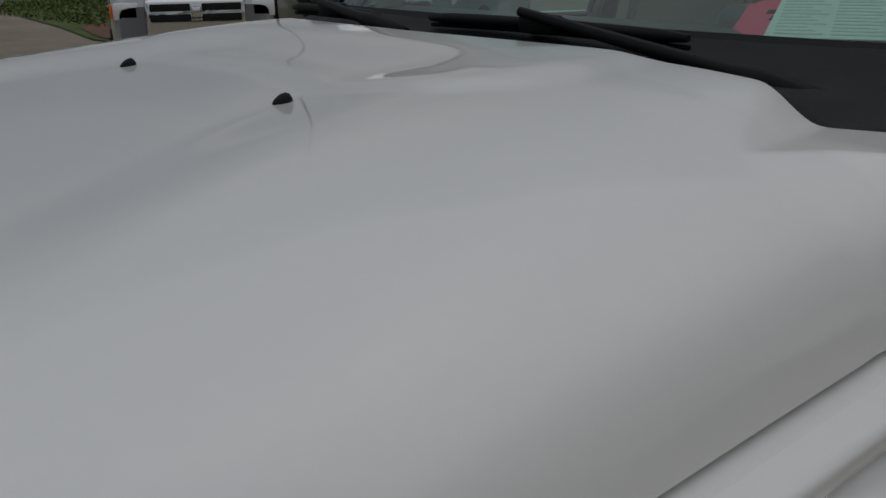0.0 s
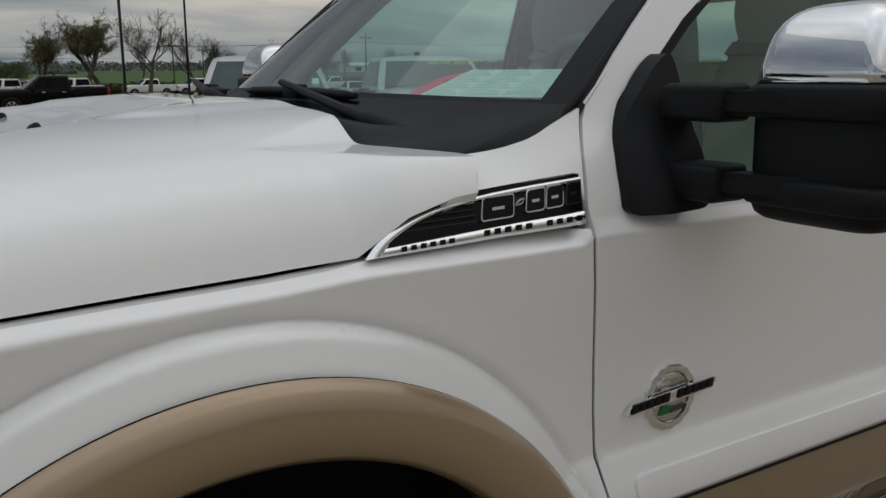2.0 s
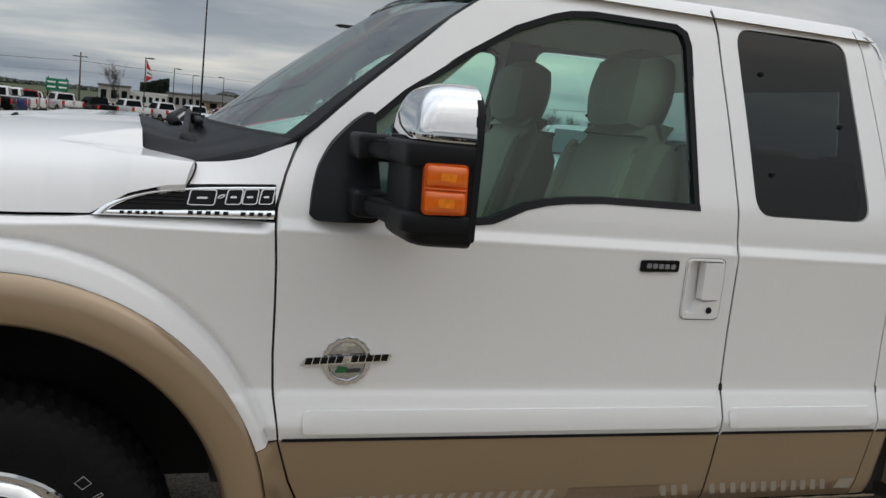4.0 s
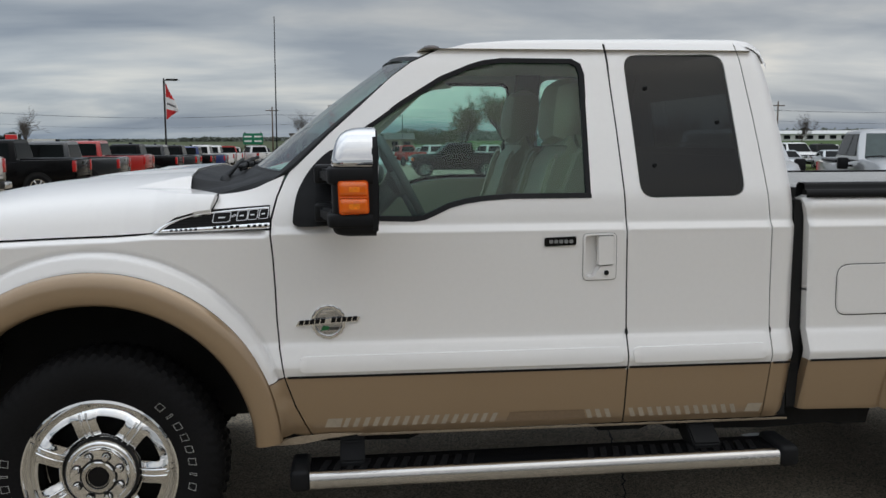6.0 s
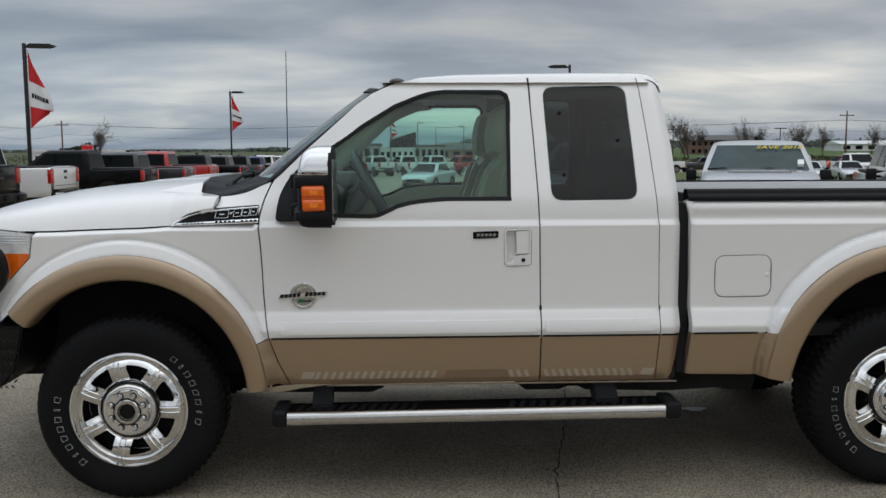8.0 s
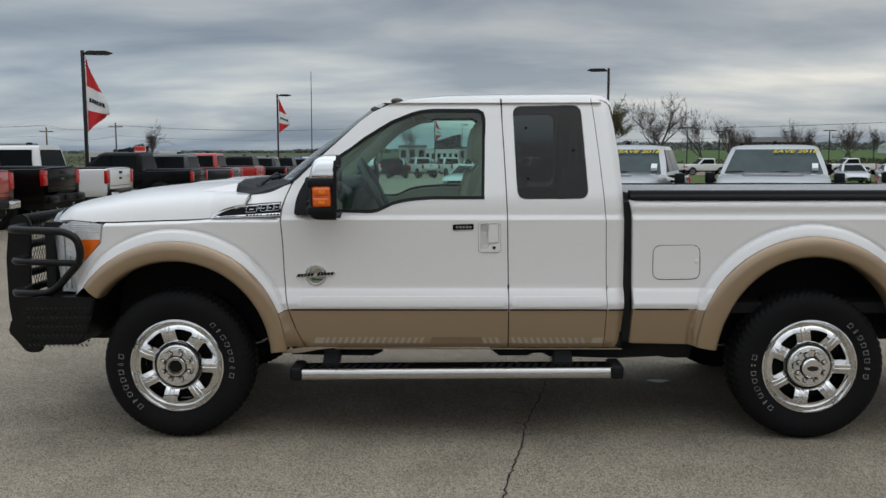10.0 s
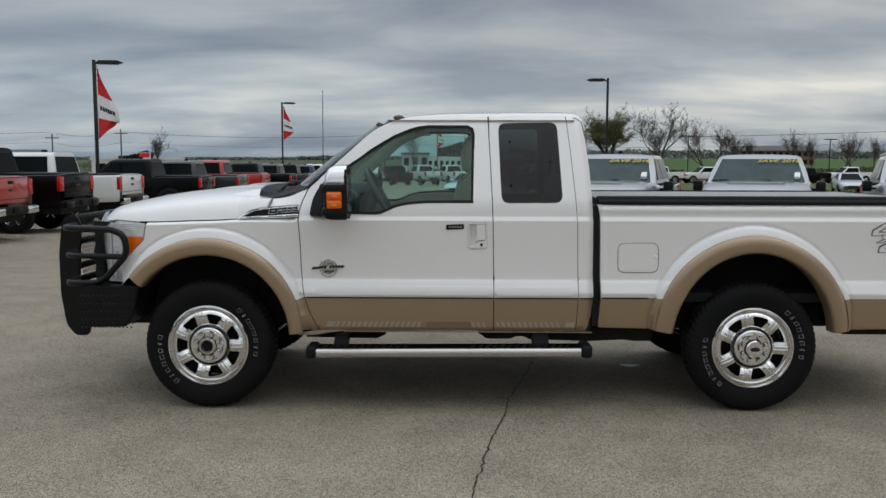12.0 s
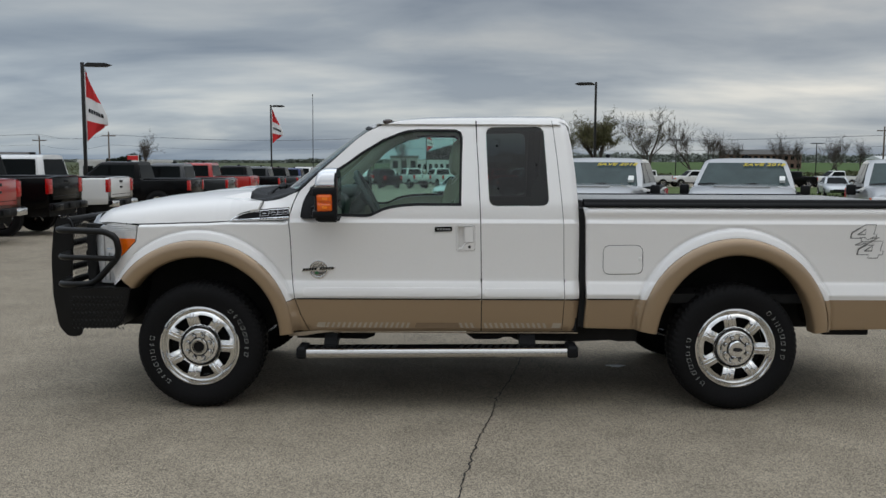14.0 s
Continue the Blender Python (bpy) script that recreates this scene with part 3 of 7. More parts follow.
DOOR_FRONT = [(0.684, 0.641), (0.649, 0.748), (0.632, 0.86), (0.625, 0.958), (0.622, 1.07), (0.617, 1.18), (0.610, 1.26), (0.612, 1.31), (0.632, 1.39), (0.655, 1.445), (0.672, 1.476)]
SCREEN_EDGE = [(0.703, 1.503), (0.816, 1.612), (0.93, 1.714), (1.045, 1.820), (1.118, 1.873), (1.221, 1.922), (1.341, 1.943)]
WINDOW_FRONT = [(0.74, 1.31), (0.955, 1.307), (1.114, 1.303), (1.150, 1.308), (1.194, 1.327), (1.240, 1.349), (1.298, 1.364), (1.36, 1.373), (1.46, 1.380), (1.757, 1.380),
                (1.766, 1.832), (1.755, 1.871), (1.722, 1.889), (1.46, 1.890), (1.39, 1.882), (1.335, 1.866), (1.223, 1.820), (1.077, 1.730), (0.918, 1.617), (0.79, 1.50), (0.74, 1.42)]
WINDOW_REAR = round_poly([(1.922, 1.906), (2.318, 1.912), (2.346, 1.380), (1.944, 1.376)], 0.055, 5)
TWO_TONE = 0.755


def tone(x, z):
    return 1 if z < TWO_TONE else 0


CREASES = (TWO_TONE, 0.786, 0.794, 0.858, 0.866, 0.872, 0.879, 1.250, 1.255, 1.260, 1.264, 1.268, 1.284, 1.288, 1.292, 1.296, 1.30)
HANDLE_WELL = round_poly([(1.732, 1.243), (1.838, 1.245), (1.839, 1.134), (1.790, 1.129), (1.768, 1.093), (1.736, 1.091)], 0.010, 3)


def door_pair(name, outline, hole, label, *more):
    return two(name, holed_panel(outline, [hole, *more], side_place(), 0.026, 0.035, CREASES, tone=tone), [WHITE, TAN], truck, label)


def band(outer, inner, proud):
    """A flat strip between two outlines of as many points."""
    bm = bmesh.new()
    a = [bm.verts.new(on_side(x, z, proud)) for x, z in outer]
    b = [bm.verts.new(on_side(x, z, proud - 0.004)) for x, z in inner]
    c = [bm.verts.new(on_side(x, z, proud - 0.03)) for x, z in inner]
    d = [bm.verts.new(on_side(x, z, proud - 0.02)) for x, z in outer]
    n = len(a)
    for i in range(n):
        j = (i + 1) % n
        bm.faces.new((a[i], a[j], b[j], b[i]))
        bm.faces.new((b[i], b[j], c[j], c[i]))
        bm.faces.new((d[i], d[j], a[j], a[i]))
    bmesh.ops.recalc_face_normals(bm, faces=bm.faces)
    return smooth_all(bm)


front_doors = door_pair("front_door", DOOR_FRONT + SCREEN_EDGE + [(1.52, 1.953), (1.853, 1.957), (1.860, 1.80), (1.868, 1.655), (1.877, 1.453), (1.884, 1.282), (1.893, 0.80), (1.893, 0.527), (0.740, 0.519)], WINDOW_FRONT, "white front door with tan lower part", HANDLE_WELL)
rear_doors = door_pair("rear_door", [(1.863, 1.957), (1.866, 1.80), (1.874, 1.655), (1.883, 1.453), (1.890, 1.282), (1.899, 0.80), (1.899, 0.527), (2.440, 0.527), (2.449, 0.783), (2.438, 1.265), (2.421, 1.478), (2.404, 1.681), (2.389, 1.829), (2.376, 1.958)], WINDOW_REAR, "white rear-hinged door with tan lower part")

inner_front = inset(WINDOW_FRONT, 0.016)
two("window_seal", band(inset(WINDOW_FRONT, -0.002), inner_front, 0.002), SEAL, front_doors)
two("side_glass", panel(inset(WINDOW_FRONT, 0.01), side_place(-0.012), 0.05, 0), GLASS, front_doors, "lightly tinted side glass")
bm = panel(inset(WINDOW_REAR, 0.003), side_place(-0.004), 0.05, 0)
part("side_glass", other_side(bm), GLASS, rear_doors[1], "lightly tinted side glass")
part("side_glass", bm, PRIVACY, rear_doors[0], "dark privacy glass")
for cx, cz in ((1.999, 1.780), (2.266, 1.652), (2.006, 1.494)):
    b = lathe([(0.0, -0.004), (0.006, -0.004), (0.0085, -0.001), (0.0085, 0.003)], 12)
    bmesh.ops.transform(b, matrix=Matrix.Translation(on_side(cx, cz)), verts=b.verts)
    two("glass_stud", b, BLACK, rear_doors)


# dark strips inside the shut lines, standing in for the shade of the gaps
for seam in ([(0.681, 0.641), (0.646, 0.75), (0.629, 0.86), (0.622, 0.958), (0.619, 1.07), (0.614, 1.18), (0.607, 1.262)],
             [(1.896, 0.55), (1.896, 0.80), (1.887, 1.282), (1.880, 1.453), (1.871, 1.655), (1.863, 1.80), (1.858, 1.95)],
             [(2.442, 0.55), (2.451, 0.783), (2.440, 1.265), (2.423, 1.478), (2.406, 1.681), (2.391, 1.829), (2.378, 1.95)]):
    fine = [Vector(a).lerp(Vector(b), i / 8) for a, b in zip(seam, seam[1:]) for i in range(9)]
    two("door_seam_shade", grid_mesh([[on_side(p.x - 0.006, p.y, -0.0045), on_side(p.x + 0.006, p.y, -0.0045)] for p in fine]), DARK, truck)


def corner_y(x, z):
    return body_y(x, z) + 0.26 * max(0.0, 0.62 - x) * sstep(1.33, 1.41, z)


CORNER_EDGE = [(0.422, 1.399), (0.489, 1.405), (0.554, 1.421), (0.599, 1.443), (0.655, 1.466)]
CORNER_EDGE = [(p.x, p.z) for p in rounded_path([(x, 0, z) for x, z in CORNER_EDGE], 0.035, 4)]
two("cowl_corner", panel([(0.394, 1.350), (0.604, 1.3645), (0.606, 1.32), (0.626, 1.392), (0.645, 1.440), CORNER_EDGE[-1]] + CORNER_EDGE[-2::-1] + [(0.410, 1.385), (0.398, 1.368)],
    lambda x, z: Vector((x, corner_y(x, z), z)), 0.012, 0.03), WHITE, truck)


# dark tube laid along the hood's rear seam, drawing the shade of its gap
two("hood_seam_shade", tube(rounded_path([(0.421, 0.100, 1.3995), (0.424, 0.078, 1.392), (0.417, 0.056, 1.370), (0.405, 0.040, 1.349)], 0.02, 4), 0.0024, 6), DARK, truck)


def cab_shell():
    # roof, lofted across the cab
    rows = []
    xs = [1.155, 1.17, 1.19, 1.22, 1.341, 1.52, 1.7, 1.858, 2.1, 2.390, 2.440, 2.472, 2.494, 2.508]
    edge = [1.876, 1.886, 1.899, 1.919, 1.952, 1.964, 1.968, 1.970, 1.973, 1.973, 1.970, 1.960, 1.938, 1.880]
    for x, z0 in zip(xs, edge):
        row = []
        crown = 0.026 * sstep(1.10, 1.5, x) * (1 - sstep(2.38, 2.5, x)) + 0.008
        z0 -= 0.005
        tuck = 0.036 * sstep(2.38, 2.492, x) ** 2
        for t in (0.0, 0.004, 0.009, 0.016, 0.026, 0.045, 0.08, 0.13, 0.2, 0.3, 0.4, 0.5, 0.6, 0.7, 0.8, 0.87, 0.92, 0.955, 0.974, 0.984, 0.991, 0.996, 1.0):
            y = side_y(z0) + 0.003 + tuck + t * 2 * (CENTRE - side_y(z0) - 0.003 - tuck)
            k = 1 - (2 * t - 1) ** 2
            zz = z0 + (0.004 + 0.003 * sstep(1.2, 1.5, x)) * (1 - math.exp(-min(t, 1 - t) / 0.010)) + crown * k
            front = -0.09 * k * (1 - sstep(1.15, 1.38, x))
            row.append(Vector((x + front, y, zz)))
        low = Vector((x, side_y(z0 - 0.022) + 0.006 + tuck, z0 - 0.022))
        row = [low] + row + [Vector((x, 2 * CENTRE - low.y, low.z))]
        rows.append(row)
    bm = grid_mesh(rows)
    bmesh.ops.recalc_face_normals(bm, faces=bm.faces)
    bm.normal_update()
    if sum(f.normal.z for f in bm.faces) < 0:
        bmesh.ops.reverse_faces(bm, faces=bm.faces)
    part("roof", bm, WHITE, truck)
    # corner posts behind the doors
    post = [(2.380, 1.957), (2.393, 1.829), (2.408, 1.681), (2.425, 1.478), (2.442, 1.265), (2.453, 0.783), (2.444, 0.527), (2.535, 0.530), (2.555, 0.762),
            (2.551, 1.10), (2.546, 1.336), (2.538, 1.478), (2.530, 1.607), (2.508, 1.798), (2.484, 1.913), (2.460, 1.947), (2.428, 1.962)]
    def place(x, z):
        back = interp(z, (0.5, 1.34, 1.6, 1.8, 1.92, 1.97), (2.55, 2.55, 2.531, 2.509, 2.482, 2.425))
        p = on_side(x, z)
        w = sstep(back - 0.07, back + 0.01, x)
        p.y += 0.05 * w * w
        return p
    two("cab_corner", panel(post, place, 0.02, 0.06, (), CREASES, tone=tone), [WHITE, TAN], truck)
    # back wall with its window
    bm = bmesh.new()
    def bx(z):
        return interp(z, (0.5, 1.34, 1.6, 1.8, 1.92, 1.97), (2.545, 2.545, 2.522, 2.490, 2.462, 2.43))
    for y0, y1, z0, z1 in ((0.06, 1.854, 0.55, 1.45), (0.06, 0.40, 1.45, 1.78), (1.514, 1.854, 1.45, 1.78), (0.15, 1.764, 1.78, 1.95)):
        grid_mesh([[(bx(z), min(max(y, side_y(z) + 0.055), 2 * CENTRE - side_y(z) - 0.055), z) for y in (y0, (y0 + y1) / 2, y1)] for z in np.linspace(z0, z1, 5)], bm)
    part("cab_back", bm, WHITE, truck)
    bm = grid_mesh([[(bx(z) - 0.006, y, z) for y in (0.40, 0.95, 1.514)] for z in np.linspace(1.45, 1.78, 4)])
    part("rear_window", bm, MIDGLASS, truck, "tinted rear window")
    # third brake lamp on the roof
    part("brake_lamp", box((2.02, CENTRE - 0.12, 1.985), (2.12, CENTRE + 0.12, 2.004), 0.006), BLACK, truck, "low black lamp on the roof")
    for y in (0.60, CENTRE, 1.29):
        bm = bmesh.new()
        bmesh.ops.create_uvsphere(bm, u_segments=14, v_segments=8, radius=1)
        for v in bm.verts:
            v.co = Vector((1.232 + 0.040 * v.co.x, y + 0.034 * v.co.y, 1.958 + 0.020 * max(v.co.z, -0.9) + (0.004 if y == CENTRE else 0)))
        part("marker_lamp", smooth_all(bm, 80), mat_marker, truck, "dark amber roof marker lamp")


mat_marker = mat("smoked_amber", (0.03, 0.014, 0.008), 0.15, 0, 0.5)
cab_shell()


# windshield, its black edge and the cowl
def screen_point(u, v):
    """u across from near side to far, v from the base up to the roof."""
    t = 2 * u - 1
    k = max(0.0, 1 - t * t)
    x0, z0 = 0.655 - 0.195 * k ** 0.8, 1.452 + 0.010 * k
    x1, z1 = 1.175 - 0.105 * k ** 0.8, 1.888 + 0.040 * k
    y0, y1 = 0.098, 0.225
    lo = Vector((x0, y0 + u * 2 * (CENTRE - y0), z0))
    hi = Vector((x1, y1 + u * 2 * (CENTRE - y1), z1))
    p = lo.lerp(hi, v)
    p.z += 0.012 * math.sin(math.pi * v)
    return p


def build_screen():
    nu, nv = 40, 16
    bm = grid_mesh([[screen_point(i / nu, j / nv) for i in range(nu + 1)] for j in range(nv + 1)])
    part("windshield", bm, SCREEN, truck, "green-tinted windshield")
    # black frit and moulding along the edges
    def ring(u0, u1, v0, v1, lift):
        bm = grid_mesh([[screen_point(u0 + (u1 - u0) * i / 20, v0 + (v1 - v0) * j / 12) + Vector((-lift * 0.7, 0, lift)) for i in range(21)] for j in range(13)])
        return bm
    part("screen_moulding", ring(-0.004, 0.040, 0.0, 1.0, 0.004), SEAL, truck)
    part("screen_moulding", ring(0.960, 1.004, 0.0, 1.0, 0.004), SEAL, truck)
    part("screen_moulding", ring(0.0, 1.0, 0.965, 1.006, 0.005), SEAL, truck)
    part("screen_moulding", ring(0.0, 1.0, -0.01, 0.045, 0.004), SEAL, truck)
    # rubber strip from the glass to the painted post
    rows = []
    pts = [(0.60, 1.43)] + SCREEN_EDGE
    for i, (x, z) in enumerate(pts):
        v = min(1.0, max(0.0, (z - 1.452) / (1.888 - 1.452)))
        g = screen_point(0.012, v)
        e = Vector((x + 0.004, body_y(x, z) + 0.012, z - 0.002))
        rows.append([e + Vector((0.004, 0.02, 0)), e, e.lerp(g, 0.35) + Vector((-0.010, -0.004, 0.008)), g + Vector((-0.004, 0, 0.005))])
    bm = grid_mesh(rows)
    bmesh.ops.recalc_face_normals(bm, faces=bm.faces)
    two("screen_rubber", bm, SEAL, truck)
    # header strip between glass and roof
    rows = []
    for i in range(31):
        u = i / 30
        g = screen_point(u, 1.0)
        rows.append([g + Vector((0.0, 0, 0.004)), g + Vector((0.02, 0, 0.016)), g + Vector((0.07, 0, 0.03))])
    part("roof_header", grid_mesh(rows), WHITE, truck)


build_screen()


def build_cowl():
    # black panel between bonnet, glass and corner pieces
    half = []
    edge = [Vector((x, corner_y(x, z) + 0.003, z - 0.001)) for x, z in CORNER_EDGE]
    n = 48
    for i in range(1, n + 1):
        y = 0.104 + (CENTRE - 0.104) * (i / n) ** 1.3
        xr = hood_rear(y) + 0.004
        zr = hood_top(xr, y) - 0.008
        g = screen_point((y - 0.098) / (2 * (CENTRE - 0.098)), 0.05)
        b = Vector((xr, y, zr))
        row = [Vector((xr - 0.03, y, zr - 0.03)), b]
        for t in (0.12, 0.25, 0.4, 0.55, 0.7, 0.85, 1.0):
            p = b.lerp(g, t)
            p.z -= 0.03 * sstep(0.12, 0.35, y) * math.sin(math.pi * t)
            row.append(p)
        half.append(row)
    first = [edge[0] + Vector((-0.03, 0, -0.03))]
    for k in range(8):
        t = k / 7 * (len(edge) - 1)
        i = min(int(t), len(edge) - 2)
        first.append(edge[i].lerp(edge[i + 1], t - i))
    half.insert(0, first)
    rows = half + [[Vector((p.x, 2 * CENTRE - p.y, p.z)) for p in r] for r in half[-2::-1]]
    part("cowl_panel", grid_mesh(rows), BLACK, truck, "black plastic cowl below the windshield")


build_cowl()


def build_wiper(base, elbow, tip0, tip1, lift=0.012):
    arm = tube(rounded_path([Vector(base), Vector(base).lerp(Vector(elbow), 0.22) + Vector((-0.030, 0, 0.016)), Vector(elbow)], 0.03), [0.020, 0.020, 0.020, 0.018, 0.016, 0.014, 0.012, 0.008], 8)
    wiper = part("wiper", arm, BLACK, truck, "black wiper arm and blade")
    mid = Vector(tip0).lerp(Vector(tip1), 0.5)
    bm = bmesh.new()
    pts = [Vector(tip0).lerp(Vector(tip1), i / 12) + Vector((-0.003, 0, 0.004 * math.sin(math.pi * i / 12))) for i in range(13)]
    tube(pts, [0.006] + [0.011] * 11 + [0.006], 6, bm)
    part("blade", bm, BLACK, wiper)
    bm = tube([p + Vector((0.004, 0, -0.013)) for p in pts], 0.004, 5)
    part("rubber_edge", bm, RUBBER, wiper)
    bm = box((mid.x - 0.02, mid.y - 0.04, mid.z - 0.012), (mid.x + 0.012, mid.y + 0.04, mid.z + 0.02), 0.007)
    part("blade_clip", bm, BLACK, wiper)
    cap = lathe([(0, 0.02), (0.016, 0.018), (0.022, 0.0), (0.022, -0.02)], 14, "z")
    bmesh.ops.translate(cap, verts=cap.verts, vec=Vector(base) + Vector((0, 0, -0.025)))
    part("pivot_cap", cap, BLACK, wiper)


build_wiper((0.438, 0.268, 1.406), (0.425, 0.84, 1.507), (0.445, 1.100, 1.484), (0.452, 0.52, 1.482))
build_wiper((0.40, 1.13, 1.448), (0.43, 1.50, 1.505), (0.50, 1.70, 1.476), (0.44, 1.26, 1.478))

for y in (0.694, 1.191):
    bm = bmesh.new()
    bmesh.ops.create_uvsphere(bm, u_segments=14, v_segments=8, radius=1)
    for v in bm.verts:
        v.co = Vector((-0.114 + 0.014 * v.co.x, y + 0.010 * v.co.y, hood_top(-0.114, y if y < CENTRE else 2 * CENTRE - y) - 0.002 + 0.013 * max(0, v.co.z) * (1 + 0.4 * v.co.x)))
    part("washer_nozzle", smooth_all(bm, 70), BLACK, truck)


# bed
def build_bed():
    top = 1.378
    arc = flare_arc(True, 10, 170, 44, 1)[::-1]
    out = [(2.590, 1.30), (2.600, 0.762), (2.588, 0.556), (2.945, 0.548)] + arc + [(4.262, 0.548), (4.86, 0.56), (4.88, 0.80), (4.88, 1.28), (4.87, top), (2.60, top), (2.575, top - 0.01)]
    def place(x, z):
        p = on_side(x, z)
        p.y += 0.05 * sstep(1.335, 1.40, z) ** 2 - 0.010 * sstep(1.30, 1.34, z)
        p.y += 0.03 * (1 - sstep(2.57, 2.62, x)) ** 2
        return p
    def two_tone(x, z):
        return 1 if z < TWO_TONE + 0.004 else 0
    two("bed_side", panel(out, place, 0.010, 0.05, (), (TWO_TONE + 0.004,) + CREASES[1:], tone=two_tone), [WHITE, TAN], truck)
    # rail cap
    prof = [(0.010, 1.372), (0.004, 1.380), (0.006, 1.390), (0.010, 1.398), (0.018, 1.4005), (0.024, 1.403), (0.0255, 1.412), (0.028, 1.420), (0.034, 1.425), (0.075, 1.426), (0.088, 1.414), (0.09, 1.34)]
    for drop in (0.0, 0.036):
        bm = grid_mesh([[(x, y, z - drop) for y, z in prof] for x in (2.575, 2.60, 3.2, 4.0, 4.87)])
        smooth_all(bm, 22)
        if drop:
            near, bm = bm, other_side(bm)
            near.free()
        part("bed_rail_cap", bm, BLACK, truck, "black plastic bed rail cap")
    bm = grid_mesh([[(x, y, z) for y, z in ((0.092, 1.34), (0.094, 1.388), (0.10, 1.392), (0.5, 1.396), (1.39, 1.394), (1.79, 1.389), (1.798, 1.385), (1.80, 1.34))] for x in (2.60, 2.602, 3.3, 4.86)])
    smooth_all(bm, 30)
    part("tonneau_cover", bm, TONNEAU, truck, "ribbed silver tonneau cover over the bed")
    for k in range(13):
        y = 0.20 + k * 0.12
        b = box((2.61, y, 1.386), (4.85, y + 0.075, 1.3985 - 0.003 * max(0.0, y - 0.9)), 0.002)
        part("cover_rib", b, TONNEAU, truck)
    part("cover_edge", box((2.60, 1.775, 1.386), (4.72, 1.797, 1.404), 0.003), BLACK, truck, "black raised cover edge")
    part("bed_front", box((2.60, 0.06, 0.62), (2.63, 1.854, 1.40)), DARK, truck)
    part("tailgate", box((4.86, 0.10, 0.60), (4.91, 1.814, 1.39), 0.012), WHITE, truck)
    part("bed_floor", box((2.63, 0.08, 0.72), (4.86, 1.834, 0.78)), DARK, truck)
    part("rear_bumper", box((4.93, 0.02, 0.50), (5.10, 1.894, 0.70), 0.03), CHROME, truck, "chrome rear bumper")
    for y0 in (0.0, 1.834):
        part("tail_lamp", box((4.80, y0, 0.98), (4.885, y0 + 0.08, 1.34), 0.012), REDLENS, truck, "red tail lamp")
    part("hitch", box((4.30, 0.25, 0.47), (4.62, 0.40, 0.56), 0.008), DARK, truck)


build_bed()

# fuel door: a shallow groove line and a thumb notch
fuel = round_poly([(2.706, 1.119), (2.971, 1.122), (2.975, 0.926), (2.708, 0.923)], 0.05, 5)
two("fuel_door", panel(inset(fuel, 0.006), side_place(0.0025), 0.03, 0.004), WHITE, truck)
two("fuel_gap", band(inset(fuel, -0.001), inset(fuel, 0.0075), 0.0014), DARK, truck)
bm = lathe([(0, -0.008), (0.010, -0.007), (0.014, 0.0), (0.014, 0.004)], 14)
bmesh.ops.transform(bm, matrix=Matrix.Translation(on_side(2.955, 1.028)), verts=bm.verts)
part("fuel_latch", bm, WHITE, truck)

# thin pinstripe over the two-tone edge and the side moulding
for x0, x1 in ((0.655, 1.891), (1.902, 2.447), (2.458, 2.553)):
    rows = [[on_side(x, z, 0.0022) for z in (0.7495, 0.7590)] for x in np.linspace(x0, x1, 12)]
    two("pinstripe", grid_mesh(rows), SEAL, truck)
rows = [[on_side(x, z, 0.0022) for z in (0.7535, 0.7630)] for x in np.linspace(2.604, 3.012, 8)]
two("pinstripe", grid_mesh(rows), SEAL, truck)
for x0, x1 in ((0.70, 1.875), (1.915, 2.425)):
    strip = round_poly([(x0, 0.829), (x1, 0.832), (x1, 0.775), (x0, 0.772)], 0.02, 4)
    two("side_moulding", panel(strip, side_place(0.008), 0.03, 0.008), WHITE, truck, "white protective side moulding")

# worn decal along the sill: slats that lean towards the middle, a solid block at either end, a brown bar between
def decal(name, q, material, owner):
    bm = bmesh.new()
    bm.faces.new([bm.verts.new(on_side(a, b, 0.002)) for a, b in q])
    part(name, bm, material, owner)


for x0, x1, lean in ((0.845, 1.44, 1), (1.745, 1.885, -1), (1.91, 2.36, -1)):
    owner = front_doors[0] if x1 < 1.9 else rear_doors[0]
    for i in range(int((x1 - x0) / 0.036)):
        x = x0 + i * 0.036
        a, b = (0.0, 0.014) if lean > 0 else (0.014, 0.0)
        decal("decal_slat", [(x + a, 0.553), (x + a + 0.018, 0.553), (x + b + 0.018, 0.590), (x + b, 0.590)], FADED, owner)
for owner, x0, x1 in ((front_doors[0], 0.782, 0.838), (rear_doors[0], 2.368, 2.428)):
    decal("decal_block", [(x0, 0.556), (x1, 0.553), (x1 + 0.01, 0.590), (x0 + 0.012, 0.590)], FADED, owner)
decal("decal_bar", [(1.446, 0.553), (1.752, 0.553), (1.740, 0.590), (1.460, 0.590)], BROWNBAR, front_doors[0])
# pale lip of the sill below the doors
two("sill_lip", grid_mesh([[(x, 0.034, 0.524 - 0.002 * (i % 2)), (x, 0.033, 0.5145), (x, 0.040, 0.5130)] for i, x in enumerate(np.linspace(0.90, 2.55, 40))]), STRUT, truck, "worn folded lip of the sill")


